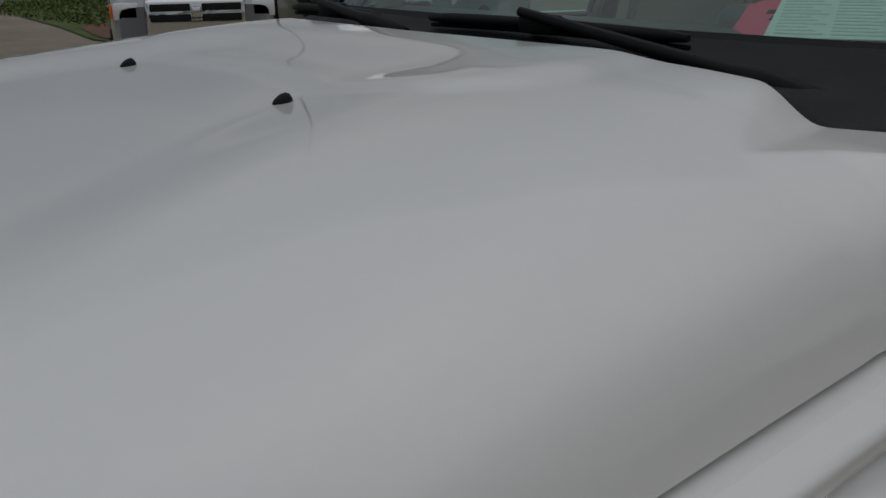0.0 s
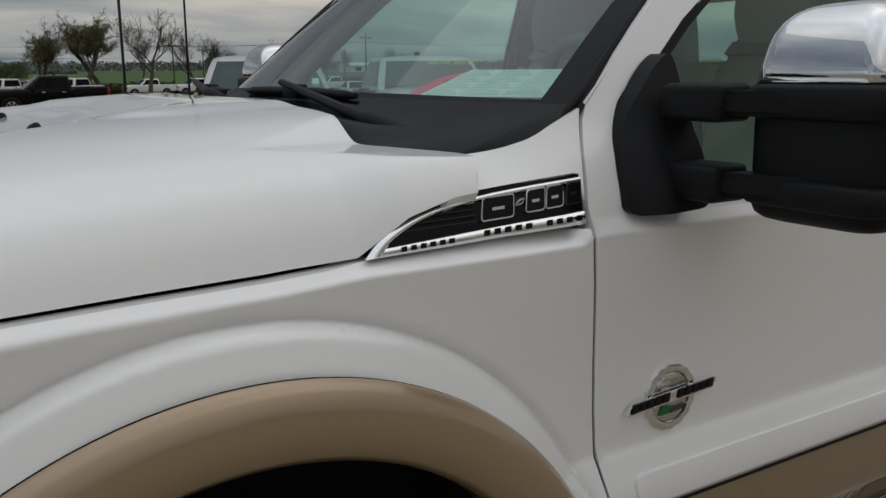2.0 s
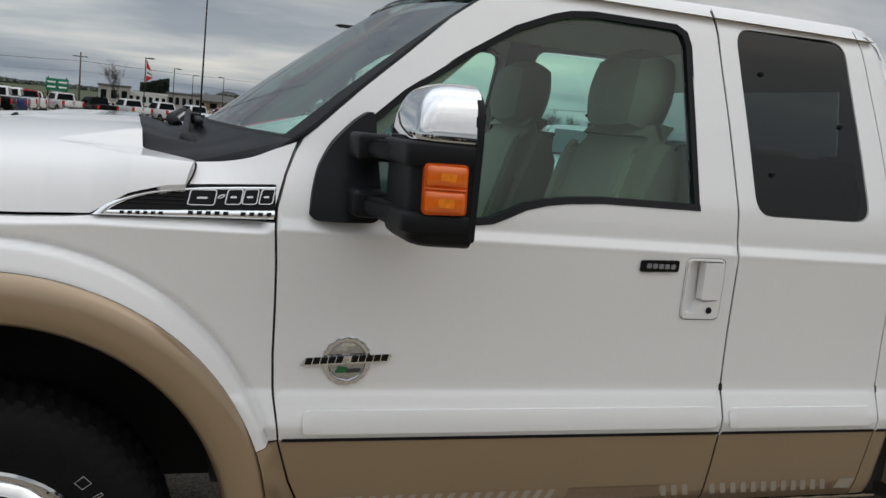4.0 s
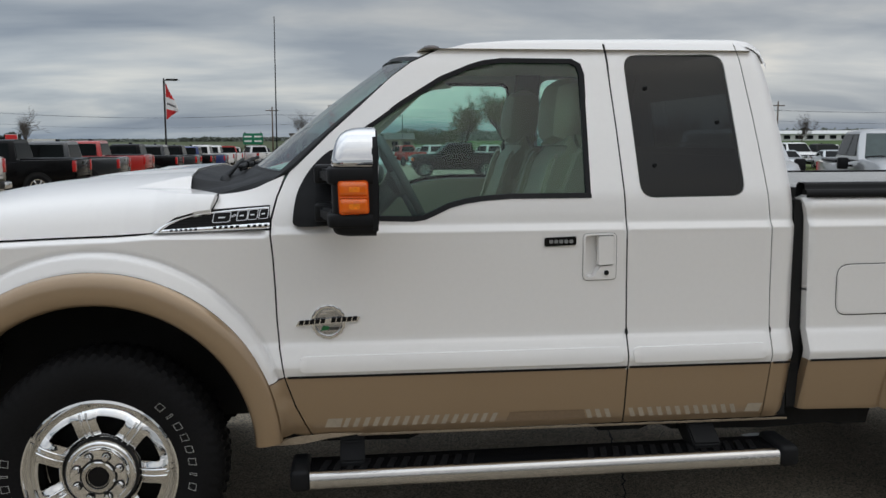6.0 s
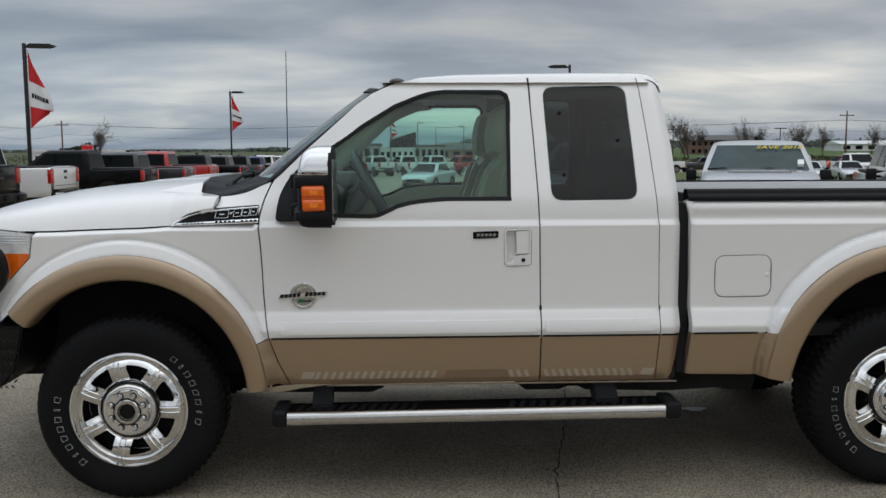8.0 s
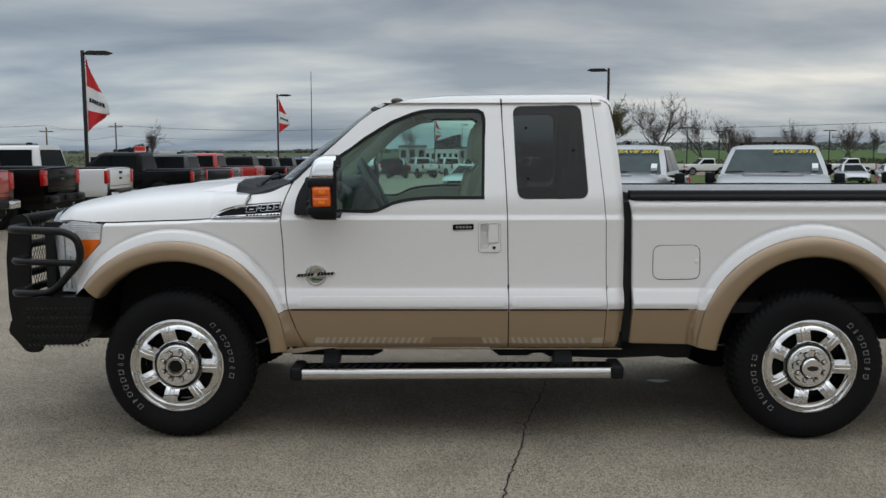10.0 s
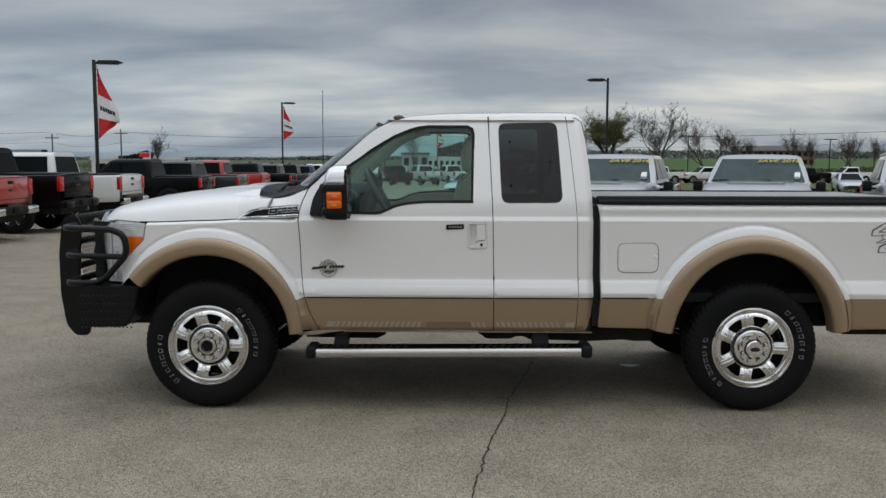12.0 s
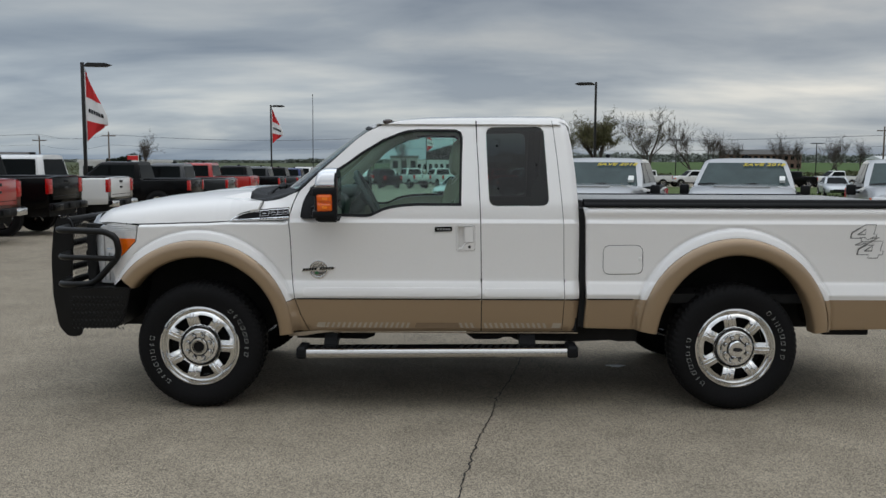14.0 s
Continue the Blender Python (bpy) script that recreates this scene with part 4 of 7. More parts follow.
# wheels
def build_wheel(cx, side):
    prof = [(0.262, 0.235), (0.30, 0.262), (0.345, 0.272), (0.385, 0.268), (0.408, 0.255), (0.424, 0.235), (0.430, 0.20), (0.431, 0.165), (0.432, 0.1375), (0.431, 0.11), (0.430, 0.075),
            (0.424, 0.04), (0.416, 0.026), (0.405, 0.016), (0.392, 0.008), (0.372, 0.001), (0.345, -0.001), (0.315, 0.003), (0.285, 0.012), (0.268, 0.018), (0.262, 0.026)]
    def lug(k, i, r, h):
        if 3 <= i <= 12:
            j = (k + (i * 2 if i < 8 else 24 - i * 2)) % 5
            return r - (0.008 if j in (0, 1) else 0) - (0.010 if i in (6, 9) else 0)
        if i in (13, 14):
            return r - (0.005 if (k + 4) % 5 in (0, 1) else 0)
        return r
    tyre = lathe(prof, 320, "y", None, lug)
    smooth_all(tyre, 28)
    wheel = part("wheel", lathe([(0.262, 0.24), (0.245, 0.235), (0.225, 0.20), (0.222, 0.10), (0.232, 0.055), (0.240, 0.045)], 64), SATIN, truck)
    part("tyre", tyre, RUBBER, wheel, "black all-terrain tyre with raised white lettering blocks")
    rim = lathe([(0.240, 0.06), (0.246, 0.036), (0.255, 0.020), (0.2615, 0.010), (0.268, 0.012), (0.2685, 0.022), (0.262, 0.03)], 72)
    part("rim", rim, CHROME, wheel, "polished chrome rim")
    face = ((0.085, 0.066), (0.116, 0.058), (0.124, 0.044), (0.138, 0.028), (0.165, 0.018), (0.20, 0.013), (0.228, 0.020), (0.240, 0.030), (0.252, 0.048))
    def face_at(u, r, proud=0.0, turn=0.0):
        y = interp(r, [q[0] for q in face], [q[1] for q in face]) - proud - 0.011 * sstep(0.16, 0.42, abs(u)) * sstep(0.12, 0.15, r) * (1 - sstep(0.225, 0.245, r))
        return Vector((r * math.cos(u + turn), y, r * math.sin(u + turn)))
    half = math.pi / 7
    hole = round_poly([(-0.225, 0.143), (-0.25, 0.211), (0.25, 0.211), (0.225, 0.143)], 0.020, 4)
    hole = [(u * (0.78 + 0.22 * sstep(0.140, 0.19, r)), r) for u, r in hole]
    rim_in = [(-half, 0.085), (half, 0.085), (half, 0.252), (-half, 0.252)]
    for k in range(7):
        turn = (k + 0.5) * math.tau / 7
        bm = holed_panel(rim_in, [hole], lambda u, r: face_at(u, r, 0, turn), 0.020, 0)
        lip = [e for e in bm.edges if len(e.link_faces) == 1 and 0.125 < (e.verts[0].co - Vector((0, e.verts[0].co.y, 0))).length < 0.235 and abs(math.atan2(math.sin(math.atan2(e.verts[0].co.z, e.verts[0].co.x) - turn), math.cos(math.atan2(e.verts[0].co.z, e.verts[0].co.x) - turn))) < 0.30]
        ext = bmesh.ops.extrude_edge_only(bm, edges=lip)
        mid = face_at(0, 0.178, 0, turn)
        for v in [g for g in ext["geom"] if isinstance(g, bmesh.types.BMVert)]:
            v.co = v.co.lerp(mid, 0.12) + Vector((0, 0.045, 0))
        bmesh.ops.recalc_face_normals(bm, faces=bm.faces)
        part("spoke", smooth_all(bm, 40), WHEELCHROME, wheel)
        for side_ in (-1, 1):
            rows = []
            for r in (0.135, 0.15, 0.18, 0.21, 0.228):
                w0 = half + side_ * 0.011 / r
                rows.append([face_at(w0 - 0.004 / r, r, -0.001, turn), face_at(w0 - 0.0015 / r, r, 0.006, turn), face_at(w0 + 0.0015 / r, r, 0.006, turn), face_at(w0 + 0.004 / r, r, -0.001, turn)])
            part("spoke_rib", grid_mesh(rows), CHROME, wheel)
    # brake disc in near black, with the shade behind the spokes put into its colour
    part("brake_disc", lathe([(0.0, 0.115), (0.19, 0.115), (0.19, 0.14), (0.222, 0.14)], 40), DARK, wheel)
    hubm = lathe([(0.121, 0.060), (0.121, 0.022), (0.117, 0.013), (0.110, 0.009), (0.104, 0.010), (0.100, -0.003), (0.095, -0.010), (0.064, -0.010), (0.060, -0.003), (0.056, -0.003)], 56)
    part("hub_ring", hubm, WHEELCHROME, wheel)
    # dark rings standing in for the shade round the cap and hub ring
    part("hub_shade_ring", lathe([(0.0555, -0.0085), (0.0635, -0.0085), (0.0640, -0.004)], 40), DARK, wheel)
    part("hub_shade_ring", lathe([(0.1205, 0.026), (0.1285, 0.030), (0.1290, 0.036)], 48), DARK, wheel)
    cap = lathe([(0.057, 0.0), (0.057, -0.016), (0.053, -0.020), (0.042, -0.020), (0.038, -0.012), (0.0, -0.012)] if cx < 1 else [(0.057, 0.0), (0.057, -0.028), (0.050, -0.036), (0.0, -0.039)], 40)
    part("centre_cap", cap, CHROME if cx > 1 else SATIN, wheel, "chrome centre cap")
    if cx < 1:
        part("hub_lock", lathe([(0.037, -0.0115), (0.032, -0.017), (0.0, -0.018)], 30), GLOSS, wheel, "black hub lock dial")
    else:
        b = lathe([(0.0, 0.0), (1, 0.0)], 30)
        for v in b.verts:
            v.co = Vector((v.co.x * 0.032, -0.0402, v.co.z * 0.014))
        part("oval_mark", b, BADGEBLUE, wheel, "dark oval mark")
    for k in range(8):
        a = (k + 0.5) * math.tau / 8
        # dark disc behind each nut, painting in the shade round it
        nut_shade = lathe([(0.0, -0.0112), (0.0165, -0.0112), (0.0175, -0.009)], 14)
        bmesh.ops.translate(nut_shade, verts=nut_shade.verts, vec=(0.0775 * math.cos(a), 0, 0.0775 * math.sin(a)))
        part("nut_shade_disc", nut_shade, DARK, wheel)
        nut = lathe([(0.0125, 0.0), (0.0125, -0.020), (0.009, -0.028), (0.0, -0.030)], 12)
        bmesh.ops.translate(nut, verts=nut.verts, vec=(0.0775 * math.cos(a), -0.006, 0.0775 * math.sin(a)))
        part("lug_nut", nut, CHROME, wheel)
    # raised white outlines of the lettering
    for a0, a1 in ((52, -14), (166, 232)):
        for k in range(8):
            ac = radians(a0 + (a1 - a0) * (k + 0.5) / 8)
            w = 0.008 if k in (1, 6) else 0.025
            bm = bmesh.new()
            def at(u, v):
                r = 0.320 + v
                aa = ac + u / 0.32 * (-1)
                yy = interp(r, (0.268, 0.285, 0.315, 0.345, 0.372), (0.018, 0.012, 0.003, -0.001, 0.001)) - 0.0022
                return (r * math.cos(aa), yy, r * math.sin(aa))
            h, ww, e = 0.0132, w / 2, 0.0014
            loops = []
            for d in (0, e):
                loops.append([bm.verts.new(at(su * (ww - d) + 0.12 * sv * h * 0.8, sv * (h - d))) for su, sv in ((-1, -1), (1, -1), (1, 1), (-1, 1))])
            for i in range(4):
                bm.faces.new((loops[0][i], loops[0][(i + 1) % 4], loops[1][(i + 1) % 4], loops[1][i]))
            part("letter_block", bm, WHITELETTER, wheel)
    wheel.matrix_basis = pose(cx, -0.035, AXLE) if side == 0 else pose(cx, 2 * CENTRE + 0.035, AXLE, 0, 0, 180)
    return wheel


for cx in (FRONT, REAR):
    w0 = build_wheel(cx, 0)
    twin = copy_thing(w0, pose(cx, 2 * CENTRE + 0.035, AXLE, 0, 0, 180))
    # dark wheel well
    rear = cx > 1
    rows = []
    for i in range(25):
        a = radians(9 + 162 * i / 24)
        r = 0.61 if rear else 0.605
        rows.append([(cx + r * math.cos(a), y, AXLE + 0.02 + r * math.sin(a)) for y in (0.03, 0.3, 0.52)])
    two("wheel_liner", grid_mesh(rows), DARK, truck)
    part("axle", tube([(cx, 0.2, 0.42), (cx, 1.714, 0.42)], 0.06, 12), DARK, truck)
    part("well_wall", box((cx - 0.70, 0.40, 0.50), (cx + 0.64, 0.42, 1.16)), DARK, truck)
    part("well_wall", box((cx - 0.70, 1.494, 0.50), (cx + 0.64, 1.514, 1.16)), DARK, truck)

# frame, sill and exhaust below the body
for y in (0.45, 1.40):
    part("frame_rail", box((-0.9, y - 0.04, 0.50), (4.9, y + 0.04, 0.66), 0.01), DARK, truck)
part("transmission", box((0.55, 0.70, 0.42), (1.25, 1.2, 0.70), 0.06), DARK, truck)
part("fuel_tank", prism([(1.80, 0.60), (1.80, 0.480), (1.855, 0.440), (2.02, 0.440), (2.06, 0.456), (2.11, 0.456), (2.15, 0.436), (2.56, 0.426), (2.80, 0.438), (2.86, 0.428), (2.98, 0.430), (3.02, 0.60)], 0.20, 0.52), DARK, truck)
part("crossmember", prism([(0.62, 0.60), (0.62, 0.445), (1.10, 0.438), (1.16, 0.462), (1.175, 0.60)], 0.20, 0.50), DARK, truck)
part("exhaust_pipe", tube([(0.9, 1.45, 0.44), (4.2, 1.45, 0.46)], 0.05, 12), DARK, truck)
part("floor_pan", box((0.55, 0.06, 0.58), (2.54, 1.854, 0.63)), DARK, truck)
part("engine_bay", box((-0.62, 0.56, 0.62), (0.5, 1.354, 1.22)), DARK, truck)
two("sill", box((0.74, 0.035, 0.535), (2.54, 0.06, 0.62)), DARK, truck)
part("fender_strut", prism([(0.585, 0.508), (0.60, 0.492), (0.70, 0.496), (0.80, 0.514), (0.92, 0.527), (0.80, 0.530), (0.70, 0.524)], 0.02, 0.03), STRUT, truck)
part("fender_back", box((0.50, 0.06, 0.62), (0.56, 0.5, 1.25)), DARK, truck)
# dark filler added between cab and bed in place of the gap's shade
part("bed_gap_shade", box((2.552, 0.05, 0.56), (2.595, 1.864, 1.36)), DARK, truck)


# running boards
def build_step(far):
    bm = grid_mesh([[(x, y, z) for y, z in ((-0.075, 0.362), (-0.088, 0.367), (-0.092, 0.383), (-0.090, 0.411), (-0.080, 0.422), (-0.060, 0.4225))] for x in (0.728, 1.2, 1.8, 2.466)])
    smooth_all(bm, 60)
    def tilt(b):
        for q in b.verts:
            q.co.z += 0.0075 * (q.co.x - 0.73)
    tilt(bm)
    if far:
        bm2 = other_side(bm); bm.free(); bm = bm2
    step = part("running_board", bm, SATIN, truck, "polished running board")
    def add(name, b, m, lab=""):
        tilt(b)
        if far:
            c = other_side(b); b.free(); b = c
        part(name, b, m, step, lab)
    add("tread", box((0.70, -0.082, 0.371), (2.50, 0.095, 0.420), 0.008), GLOSS, "black tread plate")
    for x0, x1 in ((0.66, 0.728), (2.466, 2.540)):
        add("end_cap", box((x0, -0.098, 0.358), (x1, 0.10, 0.438), 0.018, 3), BLACK)
    for x0, x1 in ((0.835, 0.925), (2.155, 2.262)):
        b = prism([(0.065, 0.56), (0.30, 0.56), (0.30, 0.52), (0.08, 0.416), (-0.03, 0.416), (-0.03, 0.441), (0.045, 0.49)], x0, x1, "x", 0.006)
        add("bracket", b, BLACK)
    for x0, x1 in ((0.76, 1.36), (1.74, 2.44)):
        n = int((x1 - x0) / 0.048)
        for i in range(n):
            x = x0 + i * 0.048
            q = [(x, -0.062), (x + 0.022, -0.062), (x + 0.044, 0.03), (x + 0.022, 0.03)]
            add("tread_bar", prism(q, 0.416, 0.4275, "z"), RUBBER)


build_step(False)
build_step(True)


# mirrors
def build_mirror(far):
    def put(name, b, m, parent, lab=""):
        if far:
            c = other_side(b); b.free(); b = c
        return part(name, b, m, parent, lab)
    # foot on the door
    foot = round_poly([(0.684, 1.300), (0.688, 1.35), (0.700, 1.41), (0.737, 1.478), (0.79, 1.535), (0.835, 1.565), (0.845, 1.40), (0.850, 1.296), (0.70, 1.290)], 0.03, 4)
    b = panel(foot, lambda x, z: on_side(x, z, 0.016 + 0.03 * sstep(0.684, 0.76, x)), 0.012, 0.04)
    mirror = put("side_mirror", b, BLACK, truck, "black towing mirror with chrome cap")
    for z in (1.475, 1.345):
        arm = prism([(0.775, 0.0), (0.835, 0.0), (0.845, -0.10), (0.885, -0.24), (0.90, -0.335), (0.850, -0.335), (0.826, -0.24), (0.785, -0.12)], z - 0.019, z + 0.021, "z", 0.008)
        put("arm", arm, BLACK, mirror)
        put("arm_cover", box((0.765, -0.105, z - 0.03), (0.852, 0.02, z + 0.032), 0.012, 3), BLACK, mirror)
    # housing: a boxy shell with rounded corners under a chrome cap
    def shell(levels):
        rows = []
        for z, d in levels:
            c = [(0.966, -0.112 - d, z), (0.824 + d + 0.10 * (1.62 - z) * 0.12, -0.112 - d, z), (0.824 + d + 0.10 * (1.62 - z) * 0.12, -0.347 + d, z), (0.966, -0.347 + d, z)]
            rows.append(rounded_path(c, 0.038, 7))
        bm = grid_mesh(rows)
        bmesh.ops.holes_fill(bm, edges=[e for e in bm.edges if len(e.link_faces) == 1], sides=0)
        bmesh.ops.recalc_face_normals(bm, faces=bm.faces)
        return smooth_all(bm, 50)
    put("mirror_housing", shell(((1.286, 0.050), (1.288, 0.030), (1.293, 0.014), (1.302, 0.004), (1.316, 0.0), (1.40, 0.0), (1.508, 0.0))), BLACK, mirror)
    put("mirror_cap", shell(((1.508, 0.002), (1.512, 0.001), (1.535, 0.004), (1.560, 0.009), (1.583, 0.016), (1.600, 0.025), (1.612, 0.036), (1.621, 0.050), (1.627, 0.068), (1.630, 0.090))), CHROME, mirror, "chrome mirror cap")
    put("mirror_edge", prism([(-0.110, 1.304), (-0.349, 1.304), (-0.349, 1.510), (-0.342, 1.56), (-0.325, 1.598), (-0.29, 1.622), (-0.17, 1.622), (-0.133, 1.598), (-0.114, 1.56)], 0.953, 0.972, "x", 0.003), BLACK, mirror)
    for za, zb in ((1.452, 1.506), (1.316, 1.362)):
        rows = [rounded_path([(0.955, -0.110 - d, z), (0.812 + d, -0.110 - d, z), (0.812 + d, -0.357 + d, z), (0.955, -0.350 + d, z)], 0.036, 6) for z, d in ((za, 0.012), (za + 0.003, 0.003), (za + 0.008, 0.0), (zb - 0.008, 0.0), (zb - 0.003, 0.003), (zb, 0.012))]
        b = grid_mesh(rows)
        bmesh.ops.recalc_face_normals(b, faces=b.faces)
        put("arm_band", smooth_all(b, 50), BLACK, mirror)
    put("mirror_glass", box((0.970, -0.335, 1.325), (0.9745, -0.122, 1.572)), MIRROR, mirror)
    frame_ = round_poly([(0.846, 1.464), (0.940, 1.466), (0.944, 1.362), (0.850, 1.359)], 0.010, 3)
    lamp = put("turn_lamp", panel(frame_, lambda x, z: Vector((x, -0.3575, z)), 0.02, 0.014), AMBERDARK, mirror, "amber turn-signal lens")
    for z0, z1 in ((1.418, 1.460), (1.364, 1.408)):
        def pillow(x, z):
            u, w = (x - 0.895) / 0.044, (z - (z0 + z1) / 2) / ((z1 - z0) / 2)
            return Vector((x, -0.3585 - 0.006 * math.sqrt(max(0.0, (1 - u ** 4) * (1 - w ** 4))), z))
        put("lens", panel(round_poly([(0.851, z1), (0.937, z1), (0.939, z0), (0.853, z0)], 0.008, 3), pillow, 0.006, 0.003), AMBER, lamp)
        put("reflector", panel(round_poly([(0.880, z1 - 0.014), (0.914, z1 - 0.014), (0.914, z0 + 0.012), (0.880, z0 + 0.012)], 0.004, 2), lambda x, z: pillow(x, z) + Vector((0, -0.0006, 0)), 0.01, 0), AMBERLIGHT, lamp)
    put("lens_rib", box((0.852, -0.3615, 1.4115), (0.940, -0.355, 1.4145), 0.001), AMBER, lamp)
    return mirror


AMBERLIGHT = mat("bright_amber", (0.90, 0.24, 0.015), 0.2, 0, 0.4, 0.2, 40)
AMBERDARK = mat("dark_amber_lens", (0.66, 0.10, 0.005), 0.2, 0, 0.6, 0.1, 30)
MIRROR = mat("mirror_silver", (0.75, 0.76, 0.76), 0.02, 1.0, 0, 0.02)
build_mirror(False)
build_mirror(True)


# door handle, keypad, emblem, fender badge, decal
def build_details(far):
    def put(name, b, m, parent, lab=""):
        if far:
            c = other_side(b); b.free(); b = c
        return part(name, b, m, parent, lab)
    fd = front_doors[1 if far else 0]
    sur = round_poly([(1.724, 1.249), (1.846, 1.251), (1.849, 1.081), (1.727, 1.079)], 0.018, 4)
    well = HANDLE_WELL
    put("handle_bezel", holed_panel(inset(sur, 0.002), [well], side_place(0.006), 0.010, 0.010), WHITE, fd)
    put("bezel_gap", band(inset(sur, -0.0025), inset(sur, 0.002), 0.0010), SEAL, fd)
    cup = bmesh.new()
    loops = [[cup.verts.new(on_side(x, z, -d)) for x, z in inset(well, i)] for i, d in ((0.0, -0.005), (0.001, 0.006), (0.003, 0.018), (0.006, 0.026))]
    for p, q in zip(loops, loops[1:]):
        for i in range(len(p)):
            cup.faces.new((p[i], p[(i + 1) % len(p)], q[(i + 1) % len(p)], q[i]))
    cup.faces.new(loops[-1])
    bmesh.ops.recalc_face_normals(cup, faces=cup.faces)
    cup.normal_update()
    if sum(f.normal.y * f.calc_area() for f in cup.faces) > 0:
        bmesh.ops.reverse_faces(cup, faces=cup.faces)
    put("handle_cup", smooth_all(cup, 50), WHITE, fd)
    grip = round_poly([(1.777, 1.241), (1.836, 1.243), (1.838, 1.137), (1.780, 1.134)], 0.008, 3)
    put("door_handle", panel(inset(grip, 0.001), side_place(0.012), 0.02, 0.030), WHITE, fd)
    b = lathe([(0, -0.003), (0.0075, -0.003), (0.0095, 0.001)], 16)
    bmesh.ops.transform(b, matrix=Matrix.Translation(on_side(1.812, 1.106, 0.0085)), verts=b.verts)
    put("key_lock", b, BLACK, fd)
    if not far:
        pad = round_poly([(1.580, 1.238), (1.697, 1.242), (1.697, 1.210), (1.580, 1.206)], 0.007, 3)
        put("keypad", panel(pad, side_place(0.006), 0.03, 0.007), GLOSS, fd, "black keypad")
        for k in range(5):
            x = 1.597 + k * 0.0185
            q = round_poly([(x, 1.230), (x + 0.014, 1.2305), (x + 0.014, 1.2175), (x, 1.217)], 0.003, 2)
            put("keypad_button", panel(q, side_place(0.0085), 0.02, 0.002), KEYGREY, fd)
    # round gear emblem with its slanted word bar
    c = on_side(0.8025, 0.9495)
    ring = lathe([(0.046, 0.0), (0.048, -0.006), (0.054, -0.008), (0.060, -0.006), (0.061, 0.002)], 96, "y", None, lambda k, i, r, h: r + (0.0016 if i >= 3 and k % 6 < 3 else 0))
    bmesh.ops.translate(ring, verts=ring.verts, vec=c)
    em = put("emblem", ring, CHROME, fd, "round chrome gear emblem with a dark word bar")
    b = lathe([(0.0, -0.003), (0.046, -0.003)], 40)
    bmesh.ops.translate(b, verts=b.verts, vec=c)
    put("emblem_disc", b, EMBLEMGREY, em)
    bar = [(0.687, 0.936), (0.905, 0.949), (0.915, 0.968), (0.700, 0.956)]
    put("word_bar", prism([(x, z) for x, z in bar], c.y - 0.013, c.y - 0.006, "y", 0.001), CHROME, em)
    for k in range(11):
        if k == 5:
            continue
        x = 0.699 + k * 0.0188
        z = 0.9425 + (x - 0.69) * 0.06
        q = [(x - 0.001, z - 0.002), (x + 0.0145, z - 0.0012), (x + 0.018, z + 0.0148), (x + 0.0025, z + 0.0142)]
        put("glyph_block", prism(q, c.y - 0.0155, c.y - 0.012), GLOSS, em)
    put("green_mark", prism([(0.775, 0.918), (0.80, 0.919), (0.806, 0.932), (0.783, 0.936)], c.y - 0.006, c.y - 0.003), GREEN, em)
    put("small_word", prism([(0.803, 0.918), (0.838, 0.921), (0.839, 0.931), (0.805, 0.929)], c.y - 0.006, c.y - 0.003), GLYPHGREY, em)
    for zz, x0, x1 in ((0.984, 0.782, 0.822), (0.974, 0.772, 0.80)):
        put("emblem_bar", prism([(x0, zz), (x1, zz + 0.002), (x1 - 0.004, zz + 0.009), (x0 + 0.004, zz + 0.007)], c.y - 0.006, c.y - 0.003), CHROME, em)
    # fender badge
    def fy(x, z, d):
        return Vector((x, 0.026 + 0.25 * (z - 1.264) - 0.010 * sstep(0.42, 0.60, x) - d, z))
    def flowing(pts, n=5):
        p = [Vector(q) for q in pts]
        p = [2 * p[0] - p[1]] + p + [2 * p[-1] - p[-2]]
        out = []
        for a, b, c_, d in zip(p, p[1:], p[2:], p[3:]):
            for i in range(n):
                t = i / n
                out.append(tuple(0.5 * (2 * b + (c_ - a) * t + (2 * a - 5 * b + 4 * c_ - d) * t * t + (3 * b - a - 3 * c_ + d) * t ** 3)))
        return out + [tuple(p[-2])]
    outer = flowing([(0.212, 1.2715), (0.231, 1.2900), (0.257, 1.3065), (0.288, 1.322), (0.326, 1.3345), (0.37, 1.3435), (0.43, 1.3500), (0.52, 1.3580), (0.606, 1.3635)]) + [(0.606, 1.284), (0.50, 1.280), (0.36, 1.275)]
    bd = put("fender_badge", panel(outer, lambda x, z: fy(x, z, 0.003), 0.02, 0.02), GLOSS, truck, "black and chrome fender badge")
    arc_o = [(0.205, 1.271), (0.228, 1.291), (0.256, 1.307), (0.288, 1.320), (0.328, 1.331), (0.37, 1.338), (0.43, 1.345), (0.52, 1.353), (0.604, 1.359)]
    arc_i = [(0.232, 1.275), (0.245, 1.289), (0.268, 1.302), (0.296, 1.314), (0.332, 1.3245), (0.37, 1.3315), (0.43, 1.3385), (0.52, 1.3465), (0.604, 1.3525)]
    rows = []
    for p, q in zip(flowing(arc_o), flowing(arc_i)):
        m_ = ((p[0] + q[0]) / 2, (p[1] + q[1]) / 2)
        rows.append([fy(*p, 0.003), fy(*p, 0.008), fy(*m_, 0.011), fy(*q, 0.008), fy(*q, 0.003)])
    put("chrome_arc", smooth_all(grid_mesh(rows), 60), CHROME, bd)
    lo = [(0.204, 1.271), (0.36, 1.2755), (0.50, 1.2805), (0.604, 1.2845)]
    up = [(0.240, 1.283), (0.36, 1.290), (0.50, 1.2985), (0.604, 1.3045)]
    rows = []
